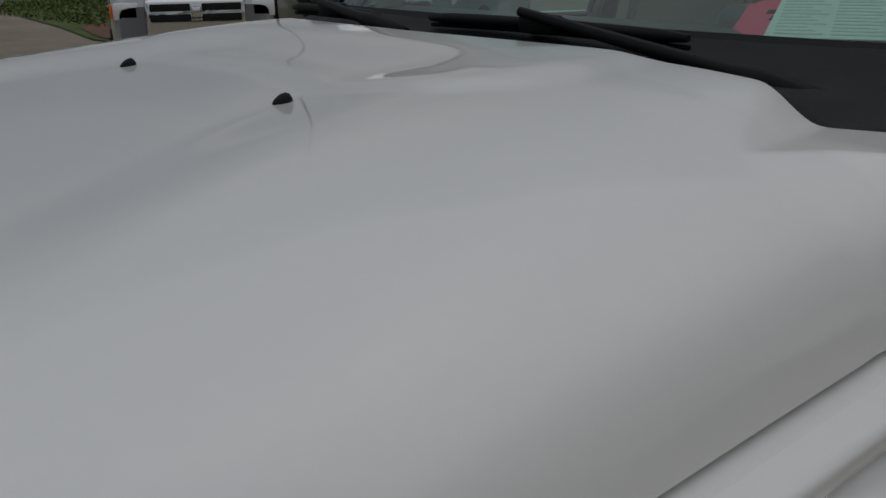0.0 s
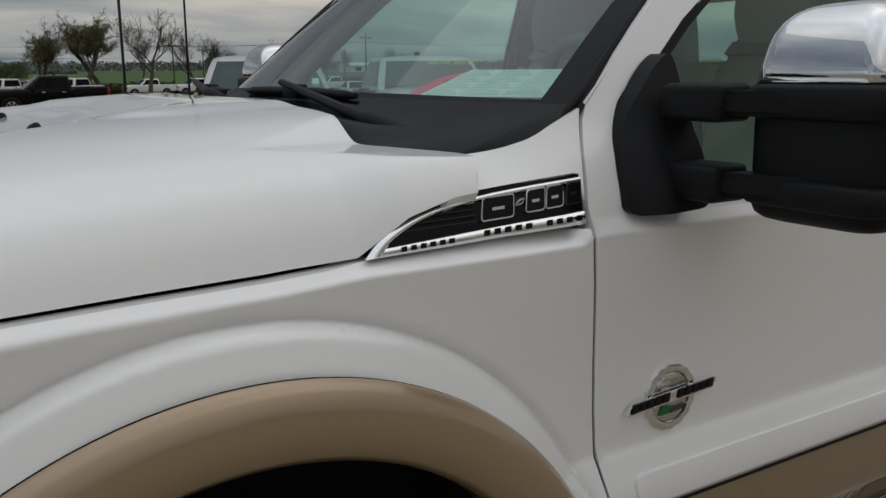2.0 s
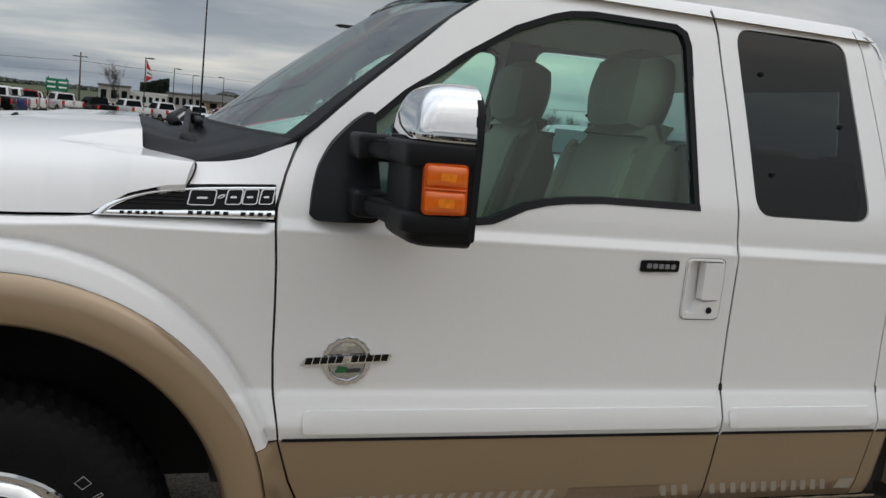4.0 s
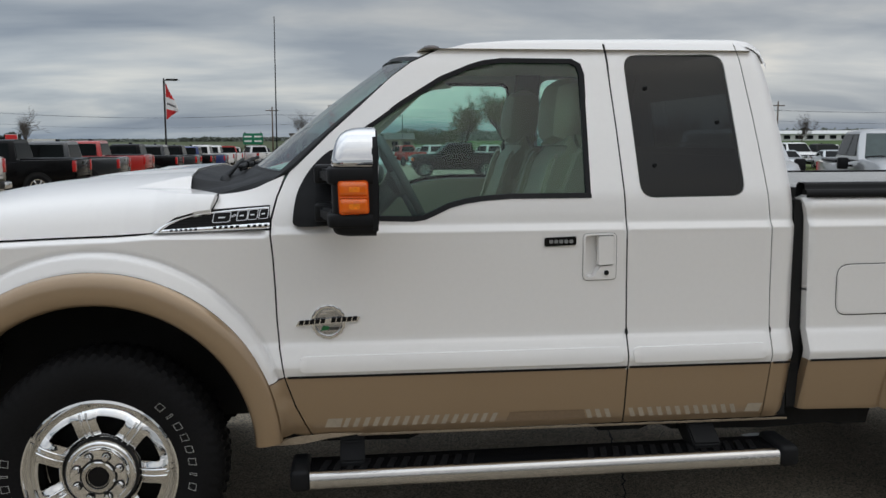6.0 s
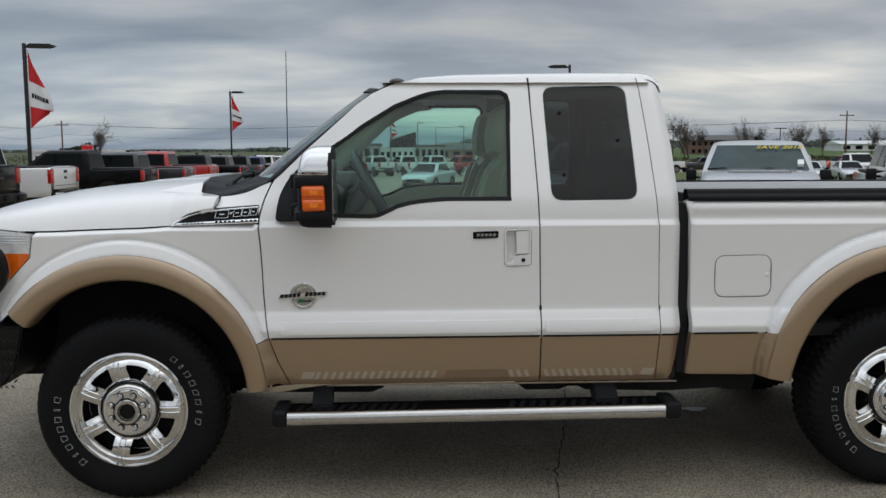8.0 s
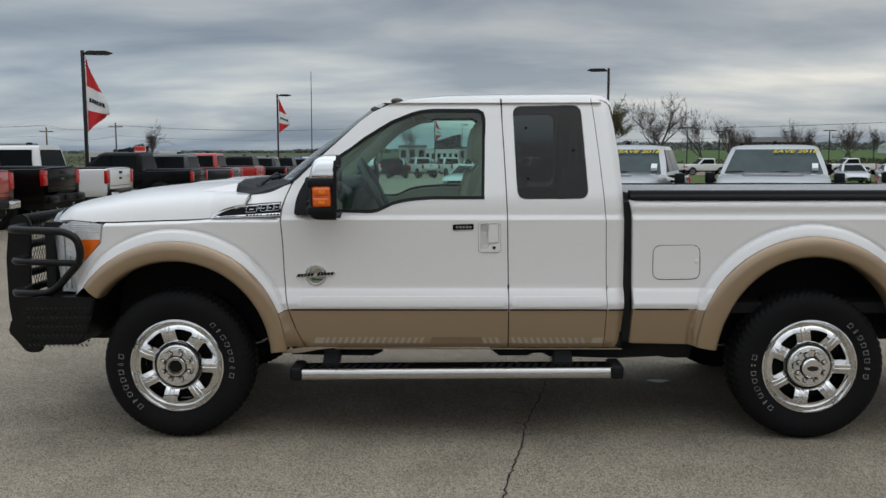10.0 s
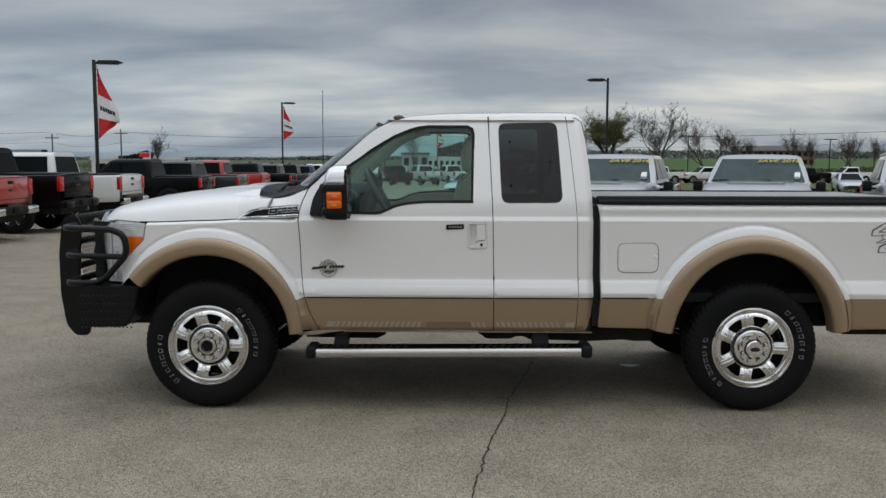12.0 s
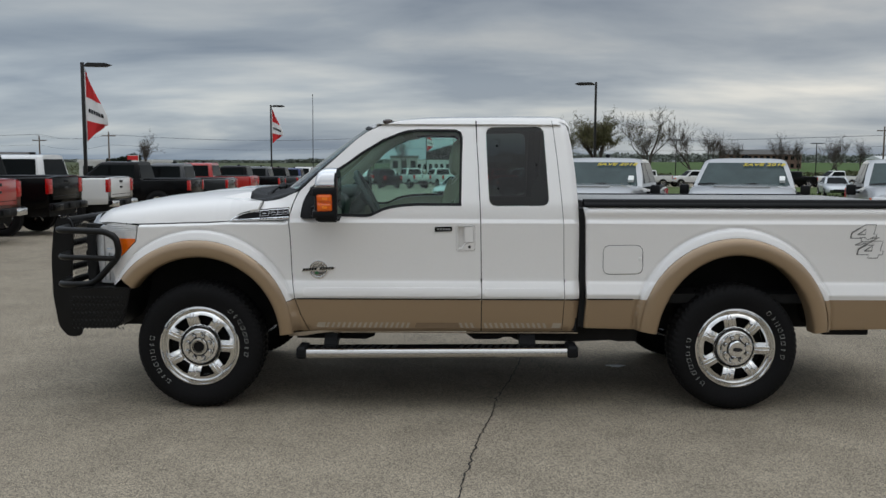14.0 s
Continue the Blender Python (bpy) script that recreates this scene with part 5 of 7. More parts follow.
    for i in range(25):
        x = 0.204 + 0.40 * i / 24
        p = (x, interp(x, [q[0] for q in lo], [q[1] for q in lo]))
        q = (max(x, 0.222), min(interp(x, [w[0] for w in up], [w[1] for w in up]), p[1] + 0.45 * (x - 0.19)))
        rows.append([fy(*p, 0.003), fy(*p, 0.008), fy(*q, 0.0085), fy(*q, 0.003)])
    put("chrome_strip", grid_mesh(rows), CHROME, bd)
    for z0 in (1.300, 1.309, 1.318, 1.327):
        xa = interp(z0, (1.30, 1.33), (0.268, 0.345))
        rows = [[fy(x, z0 + d + (x - 0.3) * 0.02, e) for d, e in ((0, 0.0035), (0.003, 0.007), (0.0055, 0.0035))] for x in (xa, 0.40)]
        put("vent_slat", grid_mesh(rows), GLOSS, bd)
    # large block characters: dark faces with chrome rims
    glyphs = [(0.405, 0.062), (0.470, 0.016), (0.488, 0.038), (0.526, 0.036), (0.5645, 0.034)]
    for x, w in glyphs:
        tall = w > 0.02
        zc = 1.3225 + (x - 0.40) * 0.075
        h = 0.0185 if tall else 0.005
        q = [(x, zc - h), (x + w, zc - h + 0.0025), (x + w + 0.006, zc + h + 0.0025), (x + 0.008, zc + h)]
        q = round_poly(q, 0.007, 3)
        g = put("glyph_rim", panel(q, lambda a, b: fy(a, b, 0.010), 0.03, 0.007), CHROME, bd)
        put("glyph_face", panel(inset(q, 0.0026), lambda a, b: fy(a, b, 0.0115), 0.03, 0.0015), GLOSS, bd)
        if tall:
            notch = [(x + 0.35 * w, zc - 0.0025), (x + w * 0.72, zc - 0.0015), (x + w * 0.74, zc + 0.003), (x + 0.37 * w, zc + 0.002)]
            put("glyph_notch", panel(notch, lambda a, b: fy(a, b, 0.0123), 0.03, 0), CHROME, bd)
    for k in range(6):
        x = 0.262 + k * 0.0165
        z = 1.2795 + (x - 0.262) * 0.036
        q = [(x, z - 0.0035), (x + 0.0095, z - 0.0032), (x + 0.0105, z + 0.0042), (x + 0.001, z + 0.0039)]
        put("small_glyph", panel(q, lambda a, b: fy(a, b, 0.0092), 0.03, 0), GLOSS, bd)
    for k in range(10):
        if k == 5:
            continue
        x = 0.408 + k * 0.0196
        z = 1.2875 + (x - 0.408) * 0.041
        q = [(x, z - 0.0042), (x + 0.0115, z - 0.0038), (x + 0.0128, z + 0.0048), (x + 0.0013, z + 0.0044)]
        put("small_glyph", panel(q, lambda a, b: fy(a, b, 0.0092), 0.03, 0), GLOSS, bd)
    # 4X4 decal on the bed: outlined figures with a heavier left edge
    def stroke(points, width):
        rows = []
        pts = [Vector(p) for p in points]
        for i, p in enumerate(pts):
            d = (pts[min(i + 1, len(pts) - 1)] - pts[max(i - 1, 0)]).normalized()
            w = Vector((-d.y, d.x)) * width / 2
            rows.append([on_side(p.x - w.x, p.y - w.y, 0.0025), on_side(p.x + w.x, p.y + w.y, 0.0025)])
        put("decal", grid_mesh(rows), DIMDECAL, truck, "grey outlined 4X4 decal")
    def figure_four(x, z, w, h):
        at = lambda u, v: (x + w * (u + 0.12 * v), z + h * v)
        stroke([at(0.50, 0.0), at(0.42, 0.0), at(0.44, 0.20), at(0.0, 0.20), at(0.0, 0.52), at(0.46, 1.0), at(0.86, 1.0), at(0.84, 0.42), at(0.97, 0.42), at(0.96, 0.20), at(0.84, 0.20), at(0.80, 0.0), at(0.50, 0.0)], 0.0055)
        stroke([at(0.0, 0.20), at(0.0, 0.52), at(0.28, 0.81)], 0.011)
        stroke([at(0.24, 0.42), at(0.52, 0.74), at(0.52, 0.42), at(0.24, 0.42)], 0.0075)
    figure_four(4.345, 1.150, 0.175, 0.115)
    figure_four(4.395, 1.040, 0.175, 0.115)
    for q in ([(4.383, 1.128), (4.43, 1.150), (4.41, 1.178), (4.445, 1.180), (4.462, 1.163), (4.505, 1.182), (4.54, 1.180), (4.482, 1.150), (4.51, 1.128), (4.47, 1.127), (4.452, 1.140), (4.41, 1.128), (4.383, 1.128)],):
        stroke(q, 0.0055)


EMBLEMGREY = mat("emblem_grey", (0.52, 0.52, 0.52), 0.22, 0.95)
GLYPHGREY = mat("glyph_grey", (0.10, 0.10, 0.10), 0.3, 0.8)
build_details(False)
build_details(True)


# headlamps, nose, grille guard and bumper
def build_front():
    lens = [(-0.60, 1.252), (-0.41, 1.240), (-0.425, 1.135), (-0.50, 1.062), (-0.598, 0.955), (-0.580, 0.845), (-0.70, 0.840), (-0.76, 1.20)]
    def lamp_place(d):
        return lambda x, z: Vector((x, body_y(max(x, -0.80), max(0.9, z)) + 0.004 - d, z))
    lamp, lamp2 = two("headlamp", panel(lens, lamp_place(0), 0.025, 0.03), CLEARLENS, truck, "clear headlamp with an amber corner")
    two("headlamp_amber", panel([(-0.562, 1.150), (-0.423, 1.152), (-0.430, 1.128), (-0.490, 1.068), (-0.528, 1.034), (-0.570, 1.032)], lamp_place(0.004), 0.025, 0.004), AMBER, (lamp, lamp2), "amber corner lens")
    for z in (1.195, 1.207, 1.219, 1.231):
        rows = [[lamp_place(d)(x, z + e) for d, e in ((0.001, 0), (0.005, 0.003), (0.001, 0.006))] for x in np.linspace(-0.60, -0.418, 6)]
        two("lens_rib", grid_mesh(rows), CLEARLENS, (lamp, lamp2))
    # bright bowl and dark dividers inside the lamp
    bowl = panel(round_poly([(-0.655, 1.185), (-0.582, 1.190), (-0.592, 1.075), (-0.655, 1.070)], 0.025, 4), lambda x, z: lamp_place(0.003)(x, z) + Vector((0, 0.010 * (1 - ((z - 1.13) / 0.06) ** 2), 0)), 0.012, 0.002)
    two("reflector_bowl", bowl, CHROME, (lamp, lamp2), "bright headlamp reflector")
    for x0, x1, z0, z1 in ((-0.668, -0.660, 0.86, 1.195), (-0.579, -0.570, 1.05, 1.188), (-0.630, -0.622, 0.86, 1.05)):
        two("lamp_divider", panel([(x0, z1), (x1, z1), (x1, z0), (x0, z0)], lamp_place(0.0035), 0.05, 0.002), KEYGREY, (lamp, lamp2))
    # chrome grille surround
    rows = []
    for i in range(33):
        y = 0.10 + i / 32 * 2 * (CENTRE - 0.10)
        yy = y if y < CENTRE else 2 * CENTRE - y
        x = hood_front(yy) - 0.012
        d = 0.065 * (1 - sstep(0.10, 0.42, yy))
        rows.append([(x + 0.03, y, 1.30 - d), (x - 0.005, y, 1.285 - d), (x - 0.03, y, 1.24 - 0.6 * d), (x - 0.04, y, 1.10), (x - 0.04, y, 0.90), (x - 0.01, y, 0.84)])
    grille = part("grille", smooth_all(grid_mesh(rows), 50), CHROME, truck, "chrome grille")
    for z in (0.94, 1.02, 1.10, 1.18):
        part("grille_opening", tube([(-0.875, y, z) for y in np.linspace(0.36, 1.554, 8)], 0.026, 8), DARK, grille)
    part("nose_panel", box((-0.80, 0.14, 0.80), (-0.60, 1.774, 1.24)), DARK, truck)
    # heavy steel bumper with tread plate ends
    body = [(-0.90, 0.572), (-0.84, 0.552), (-0.545, 0.556), (-0.49, 0.63), (-0.445, 0.83), (-0.80, 0.825), (-0.88, 0.79), (-0.86, 0.74), (-0.93, 0.70), (-0.95, 0.63)]
    bump = part("bumper", prism([(x, z) for x, z in body], -0.050, 1.94, "y", 0.008), POWDER, truck, "black steel ranch bumper with tread-plate ends")
    for sgn in (0, 1):
        for i in range(14):
            for j in range(10):
                x, z = -0.84 + i * 0.027 + (0.0 if j % 2 else 0.0135), 0.555 + j * 0.026
                if z > 0.785 or x < -0.86 + (z - 0.53) * 0.0 or x > -0.49 + (z - 0.53) * 0.1:
                    continue
                a = radians(45 if j % 2 else -45)
                b = bmesh.new()
                ring = [(0.0135, 0), (0, 0.0050), (-0.0135, 0), (0, -0.0050)]
                y0 = -0.050 if sgn == 0 else 1.94
                o = -1 if sgn == 0 else 1
                vs = [b.verts.new((x + u * math.cos(a) - w * math.sin(a), y0 + o * 0.0005, z + u * math.sin(a) + w * math.cos(a))) for u, w in ring]
                top = b.verts.new((x, y0 + o * 0.0065, z))
                for k in range(4):
                    b.faces.new((vs[k], vs[(k + 1) % 4], top))
                bmesh.ops.recalc_face_normals(b, faces=b.faces)
                part("tread_diamond", b, POWDER, bump)
    # guard
    plate = round_poly([(-1.081, 1.264), (-0.996, 1.264), (-0.976, 1.20), (-0.996, 0.80), (-0.911, 0.72), (-0.921, 0.55), (-0.941, 0.41), (-1.036, 0.405), (-1.101, 0.48), (-1.136, 0.705), (-1.138, 0.992), (-1.111, 1.212)], 0.03, 3)
    plate = [(x - 0.031, z) for x, z in plate]
    guard = part("grille_guard", prism(plate, 0.40, 0.425, "y", 0.004), POWDER, truck, "black steel grille guard")
    part("upright", prism(plate, 1.489, 1.514, "y", 0.004), POWDER, guard)
    for far in (False, True):
        def Y(y):
            return 2 * CENTRE - y if far else y
        hoop = rounded_path([(-1.04, Y(0.41), 1.200), (-0.99, Y(0.10), 1.200), (-0.62, Y(-0.015), 1.200), (-0.545, Y(-0.01), 1.16), (-0.525, Y(-0.01), 1.04), (-0.72, Y(0.03), 0.84), (-0.98, Y(0.10), 0.828), (-1.04, Y(0.41), 0.828)], 0.07, 5)
        part("guard_hoop", tube(hoop, 0.022, 12), POWDER, guard)
        part("guard_bar", tube(rounded_path([(-1.04, Y(0.41), 1.015), (-0.98, Y(0.10), 1.015), (-0.54, Y(-0.012), 1.018)], 0.08, 5), 0.019, 12), POWDER, guard)
    for z in (1.245, 1.075, 0.90, 0.80):
        part("cross_tube", tube([(-1.06, 0.41, z), (-1.06, 1.50, z)], 0.024, 12), POWDER, guard)
    # expanded-metal mesh between the uprights
    b = bmesh.new()
    nz, ny = 15, 30
    for j in range(nz):
        for i in range(ny):
            y, z = 0.44 + i * 0.035 + (0.0175 if j % 2 else 0), 0.82 + j * 0.0283
            for dy in (0.0175, -0.0175):
                tube([(-1.02, y, z), (-1.02, y + dy, z + 0.0283)], 0.0021, 3, b, False)
    part("guard_mesh", b, POWDER, guard, "expanded metal mesh")


build_front()

# antenna on the far fender
part("antenna", tube([(0.503, 1.80, 1.40), (0.503, 1.80, 1.46), (0.506, 1.80, 2.245)], [0.009, 0.004, 0.0022], 8), BLACK, truck)


# cabin
def build_cabin():
    rows = []
    for i in range(29):
        y = 0.105 + 1.68 * i / 28
        f = screen_point(max(0.0, (y - 0.098) / (2 * (CENTRE - 0.098))), 0.0).x + 0.045
        rows.append([(f, y, 1.0), (f, y, 1.43), (f + 0.012, y, 1.450), (f + 0.05, y, 1.460), (0.80, y, 1.464), (0.93, y, 1.458), (0.97, y, 1.43), (0.975, y, 1.38), (0.94, y, 1.20), (0.90, y, 1.0)])
    dash = smooth_all(grid_mesh(rows), 50)
    bmesh.ops.holes_fill(dash, edges=[e for e in dash.edges if len(e.link_faces) == 1], sides=0)
    bmesh.ops.recalc_face_normals(dash, faces=dash.faces)
    part("dashboard", dash, TRIM, truck)
    part("instrument_hood", box((0.88, 0.30, 1.42), (1.02, 0.78, 1.50), 0.03, 3), TRIM, truck)
    part("defroster_grille", box((0.545, 0.32, 1.4615), (0.575, 0.42, 1.4665), 0.002), GREYINK, truck)
    # steering wheel, tilted
    b = bmesh.new()
    m = pose(1.10, 0.51, 1.425, 0, 62, 0)
    ring = [m @ Vector((0.19 * math.cos(a), 0.19 * math.sin(a), 0)) for a in (k * math.tau / 40 for k in range(40))]
    tube(ring + [ring[0]], 0.017, 10, b, False)
    wheel = part("steering_wheel", b, TRIM, truck, "dark leather steering wheel")
    for a in (200, 340, 90):
        q = [m @ Vector((r * math.cos(radians(a)), r * math.sin(radians(a)), -0.02)) for r in (0.05, 0.18)]
        part("wheel_spoke", tube(q, 0.015, 8), TRIM, wheel)
    b = lathe([(0, 0.01), (0.06, 0.005), (0.065, -0.03), (0.04, -0.06), (0, -0.06)], 24, "z")
    bmesh.ops.transform(b, matrix=m, verts=b.verts)
    part("wheel_boss", b, TRIM, wheel)
    part("steering_column", tube([m @ Vector((0, 0, -0.03)), (0.93, 0.52, 1.26)], 0.045, 12), TRIM, wheel)
    for yc in (0.50, 1.414):
        side = [(1.50, 1.02), (1.56, 1.12), (1.65, 1.40), (1.71, 1.56), (1.76, 1.61), (1.83, 1.60), (1.87, 1.50), (1.85, 1.20), (1.82, 1.02)]
        b = prism([(x, z) for x, z in side], yc - 0.26, yc + 0.26, "y", 0.06)
        seat = part("seat", b, LEATHER, truck, "beige leather front seat")
        part("cushion", box((1.14, yc - 0.26, 0.92), (1.68, yc + 0.26, 1.08), 0.05, 3), LEATHER, seat)
        for dy in (-0.23, 0.17):
            part("side_bolster", prism([(1.52, 1.05), (1.60, 1.30), (1.66, 1.50), (1.70, 1.55), (1.66, 1.30), (1.60, 1.05)], yc + dy, yc + dy + 0.07, "y", 0.015), LEATHER, seat)
        h = bmesh.new()
        bmesh.ops.create_cube(h, size=1)
        bmesh.ops.subdivide_edges(h, edges=h.edges[:], cuts=4, use_grid_fill=True)
        for v in h.verts:
            n = v.co.normalized() * 0.62
            p = v.co.lerp(n, 0.72)
            v.co = Vector((1.765 + 0.15 * p.x + 0.10 * p.z * 0.25, yc + 0.33 * p.y, 1.700 + 0.24 * p.z))
        part("headrest", smooth_all(h, 80), LEATHER, seat)
        for dy in (-0.06, 0.06):
            part("headrest_post", tube([(1.755, yc + dy, 1.55), (1.765, yc + dy, 1.65)], 0.007, 8), CHROME, seat)
    part("rear_bench", prism([(2.10, 0.95), (2.14, 1.05), (2.34, 1.05), (2.40, 1.55), (2.46, 1.55), (2.46, 0.95)], 0.16, 1.754, "y", 0.03), LEATHER, truck, "beige rear bench")
    for far in (False, True):
        def Y(y):
            return 2 * CENTRE - y if far else y
        b = prism([(0.72, 0.66), (1.86, 0.66), (1.86, 1.372), (1.46, 1.372), (1.30, 1.358), (1.20, 1.325), (1.12, 1.298), (0.74, 1.30)], Y(0.062), Y(0.095), "y", 0.006)
        part("door_trim", b, BEIGETRIM, truck)
        b = prism([(1.92, 0.66), (2.42, 0.66), (2.42, 1.37), (1.94, 1.37)], Y(0.062), Y(0.095), "y", 0.006)
        part("door_trim", b, BEIGETRIM, truck)
        rows = []
        for x, z in SCREEN_EDGE[:-1] + [(1.34, 1.935)]:
            v = (z - 1.452) / 0.436
            rows.append([(x + 0.03, Y(body_y(x, z) + 0.03), z - 0.04), (x + 0.02, Y(body_y(x, z) + 0.10), z - 0.03), (x + 0.10, Y(body_y(x, z) + 0.05), z - 0.075)])
        part("pillar_trim", grid_mesh(rows), BEIGETRIM, truck)
        bm = grid_mesh([[(x, Y(side_y(z) + 0.035), z) for x in (1.785, 1.92)] for z in np.linspace(1.37, 1.93, 6)])
        part("belt_post", bm, TRIM, truck)
        bm = grid_mesh([[(x, Y(side_y(z) + 0.03), z) for x in (2.35, 2.45)] for z in np.linspace(1.37, 1.93, 6)])
        part("rear_post_trim", bm, TRIM, truck)
        handle = tube(rounded_path([(0.86, Y(0.135), 1.56), (0.90, Y(0.16), 1.57), (1.06, Y(0.22), 1.705), (1.07, Y(0.21), 1.74)], 0.03), 0.015, 8)
        part("grab_handle", handle, BEIGETRIM, truck)
    roof = grid_mesh([[(x, y, 1.925 + 0.02 * (1 - ((y - CENTRE) / 0.75) ** 2)) for y in np.linspace(0.21, 1.704, 9)] for x in (1.16, 1.5, 2.0, 2.44)])
    part("headliner", roof, BEIGETRIM, truck)
    part("mirror_inside", box((1.02, CENTRE - 0.12, 1.77), (1.05, CENTRE + 0.12, 1.835), 0.015), BLACK, truck)
    part("sun_visor", box((1.14, 0.34, 1.865), (1.30, 0.80, 1.885), 0.006), BEIGETRIM, truck)
    part("sun_visor", box((1.14, 1.11, 1.865), (1.30, 1.57, 1.885), 0.006), BEIGETRIM, truck)
    part("cabin_floor", box((0.6, 0.09, 0.64), (2.5, 1.824, 0.70)), TRIM, truck)


build_cabin()


def build_papers():
    """Sheets lying on the dashboard under the glass, tilted up to the rear."""
    def lay(u, v, lift):
        # v along the near edge, u away from the glass
        return Vector((0.560 + 0.417 * v + 0.909 * u, 0.470 - 0.909 * v + 0.417 * u, 1.474 + 0.24 * u + 0.03 * u * u + lift))
    def flat(outline, lift):
        bm = bmesh.new()
        top = [bm.verts.new(lay(u, v, lift + 0.0012)) for u, v in outline]
        low = [bm.verts.new(lay(u, v, lift)) for u, v in outline]
        bm.faces.new(top)
        bm.faces.new(low[::-1])
        for i in range(len(top)):
            bm.faces.new((top[i], low[i], low[(i + 1) % len(top)], top[(i + 1) % len(top)]))
        bmesh.ops.recalc_face_normals(bm, faces=bm.faces)
        return bm
    tag = finish("price_tag", flat([(0.045, -0.05), (0.16, -0.045), (0.218, 0.01), (0.214, 0.275), (0.10, 0.20), (0.02, 0.02), (0.02, -0.03)], 0.002), PINK)
    tagged(tag, "pink cut-out paper tag lying on the dashboard", "paper tag")
    for u, v in ((0.085, -0.004), (0.115, -0.012)):
        part("tag_mark", flat([(u, v), (u + 0.016, v + 0.002), (u + 0.018, v + 0.03), (u + 0.002, v + 0.03)], 0.0036), GLOSS, tag)
    sticker = finish("window_sticker", flat([(0, 0), (0.200, 0.004), (0.200, 0.278), (0.19, 0.287), (0.012, 0.287), (0.0, 0.275)], 0.006), PAPER)
    tagged(sticker, "white printed sheet lying on the dashboard", "paper")
    for k in range(12):
        for v0, v1 in ((0.012, 0.080), (0.090, 0.175), (0.185, 0.270)):
            u = 0.012 + k * 0.0152
            part("print_line", flat([(u, v0), (u + 0.0055, v0), (u + 0.0055, v1 - 0.012 * (k % 3)), (u, v1 - 0.012 * (k % 3))], 0.0075), GREYINK, sticker)


build_papers()


# ---- ground ----
ASPHALT = asphalt_mat()
GRASS = mat("spring_grass", (0.085, 0.115, 0.035), 0.9, 0, 0, 0.5, 0.3, 0.6, 6, 0.2)
MEADOW = mat("dull_meadow", (0.075, 0.09, 0.045), 0.9, 0, 0, 0.3, 0.02, 0, 0.3, 0.2)
TUFT = mat("grass_blades", (0.095, 0.125, 0.035), 0.8, 0, 0, 0.5, 0.5, 0, 9, 0.2)
FIELD = mat("far_field", (0.062, 0.105, 0.028), 0.9, 0, 0, 0.3, 0.02, 0, 0.3, 0.2)
SOIL = mat("bare_soil", (0.16, 0.095, 0.06), 0.9, 0, 0, 0.3, 0.8, 0.5, 8, 0.2)
BARK = mat("grey_bark", (0.060, 0.050, 0.040), 0.9, 0, 0, 0.3, 6, 0.4, 30)
BUD = mat("spring_buds", (0.115, 0.11, 0.042), 0.7, 0, 0, 0.4, 3, 0, 20)
HEDGE = mat("hedge_leaves", (0.085, 0.092, 0.04), 0.8, 0, 0, 0.45, 0.6, 0, 6)
# far trees, with the haze of distance put into the pale colour
HAZYWOOD = mat("hazy_far_wood", (0.17, 0.19, 0.165), 0.9, 0, 0, 0.3, 0.1, 0, 1)
PINE = mat("dark_conifer", (0.016, 0.028, 0.016), 0.85, 0, 0, 0.35, 1.0, 0, 6)
POLE = mat("bronze_pole", (0.018, 0.017, 0.016), 0.5, 0.3)
TIMBER = mat("weathered_timber", (0.11, 0.085, 0.065), 0.9, vary=0.25)
FLAGRED = mat("red_cloth", (0.58, 0.02, 0.022), 0.75, vary=0.12, scale=3)
FLAGWHITE = mat("white_cloth", (0.78, 0.78, 0.78), 0.75, vary=0.06, scale=3)
CONCRETE = mat("pale_concrete", (0.34, 0.33, 0.31), 0.85, vary=0.15, scale=2)


LOT_Y = (0, 5, 12, 19, 27, 45, 64, 75, 118, 150, 200, 300, 450, 900, 3500)
LOT_Z = (0, -0.03, -0.12, -0.21, -0.31, -0.55, -0.8, -0.92, -1.5, -1.7, -0.9, 0.7, 1.6, 2.5, 4.0)


def ground_z(x, y):
    """The lot falls gently away from the truck; fields rise beyond it."""
    return interp(y, LOT_Y, LOT_Z)


def build_ground():
    xs = [-2500, -1200, -600, -300, -160, -100, -60, -40, -28, -20, -14, -10, -7, -4, -2, 0, 2, 4, 7, 10, 14, 20, 28, 40, 60, 100, 160, 300, 600, 1200, 2500]
    ys = [-2000, -600, -200, -60, -20, -6, 0, 2, 5, 8, 12, 15, 19, 23, 27, 35, 45, 55, 64, 75, 95, 118, 134, 150, 175, 200, 250, 300, 375, 450, 650, 900, 1800, 3500]
    g = finish("ground", grid_mesh([[(x, y, ground_z(x, y)) for x in xs] for y in ys]), ASPHALT, smooth=True)
    tagged(g, "weathered grey asphalt parking lot running to the horizon", "ground", kind="structure")


build_ground()


def sheet(name, outline, material, lift, label, step=3.0):
    b = panel(outline, lambda x, y: Vector((x, y, ground_z(x, y) + lift)), step, 0, inward=(0, 0, -1))
    return tagged(finish(name, b, material), label, "ground cover", kind="structure")


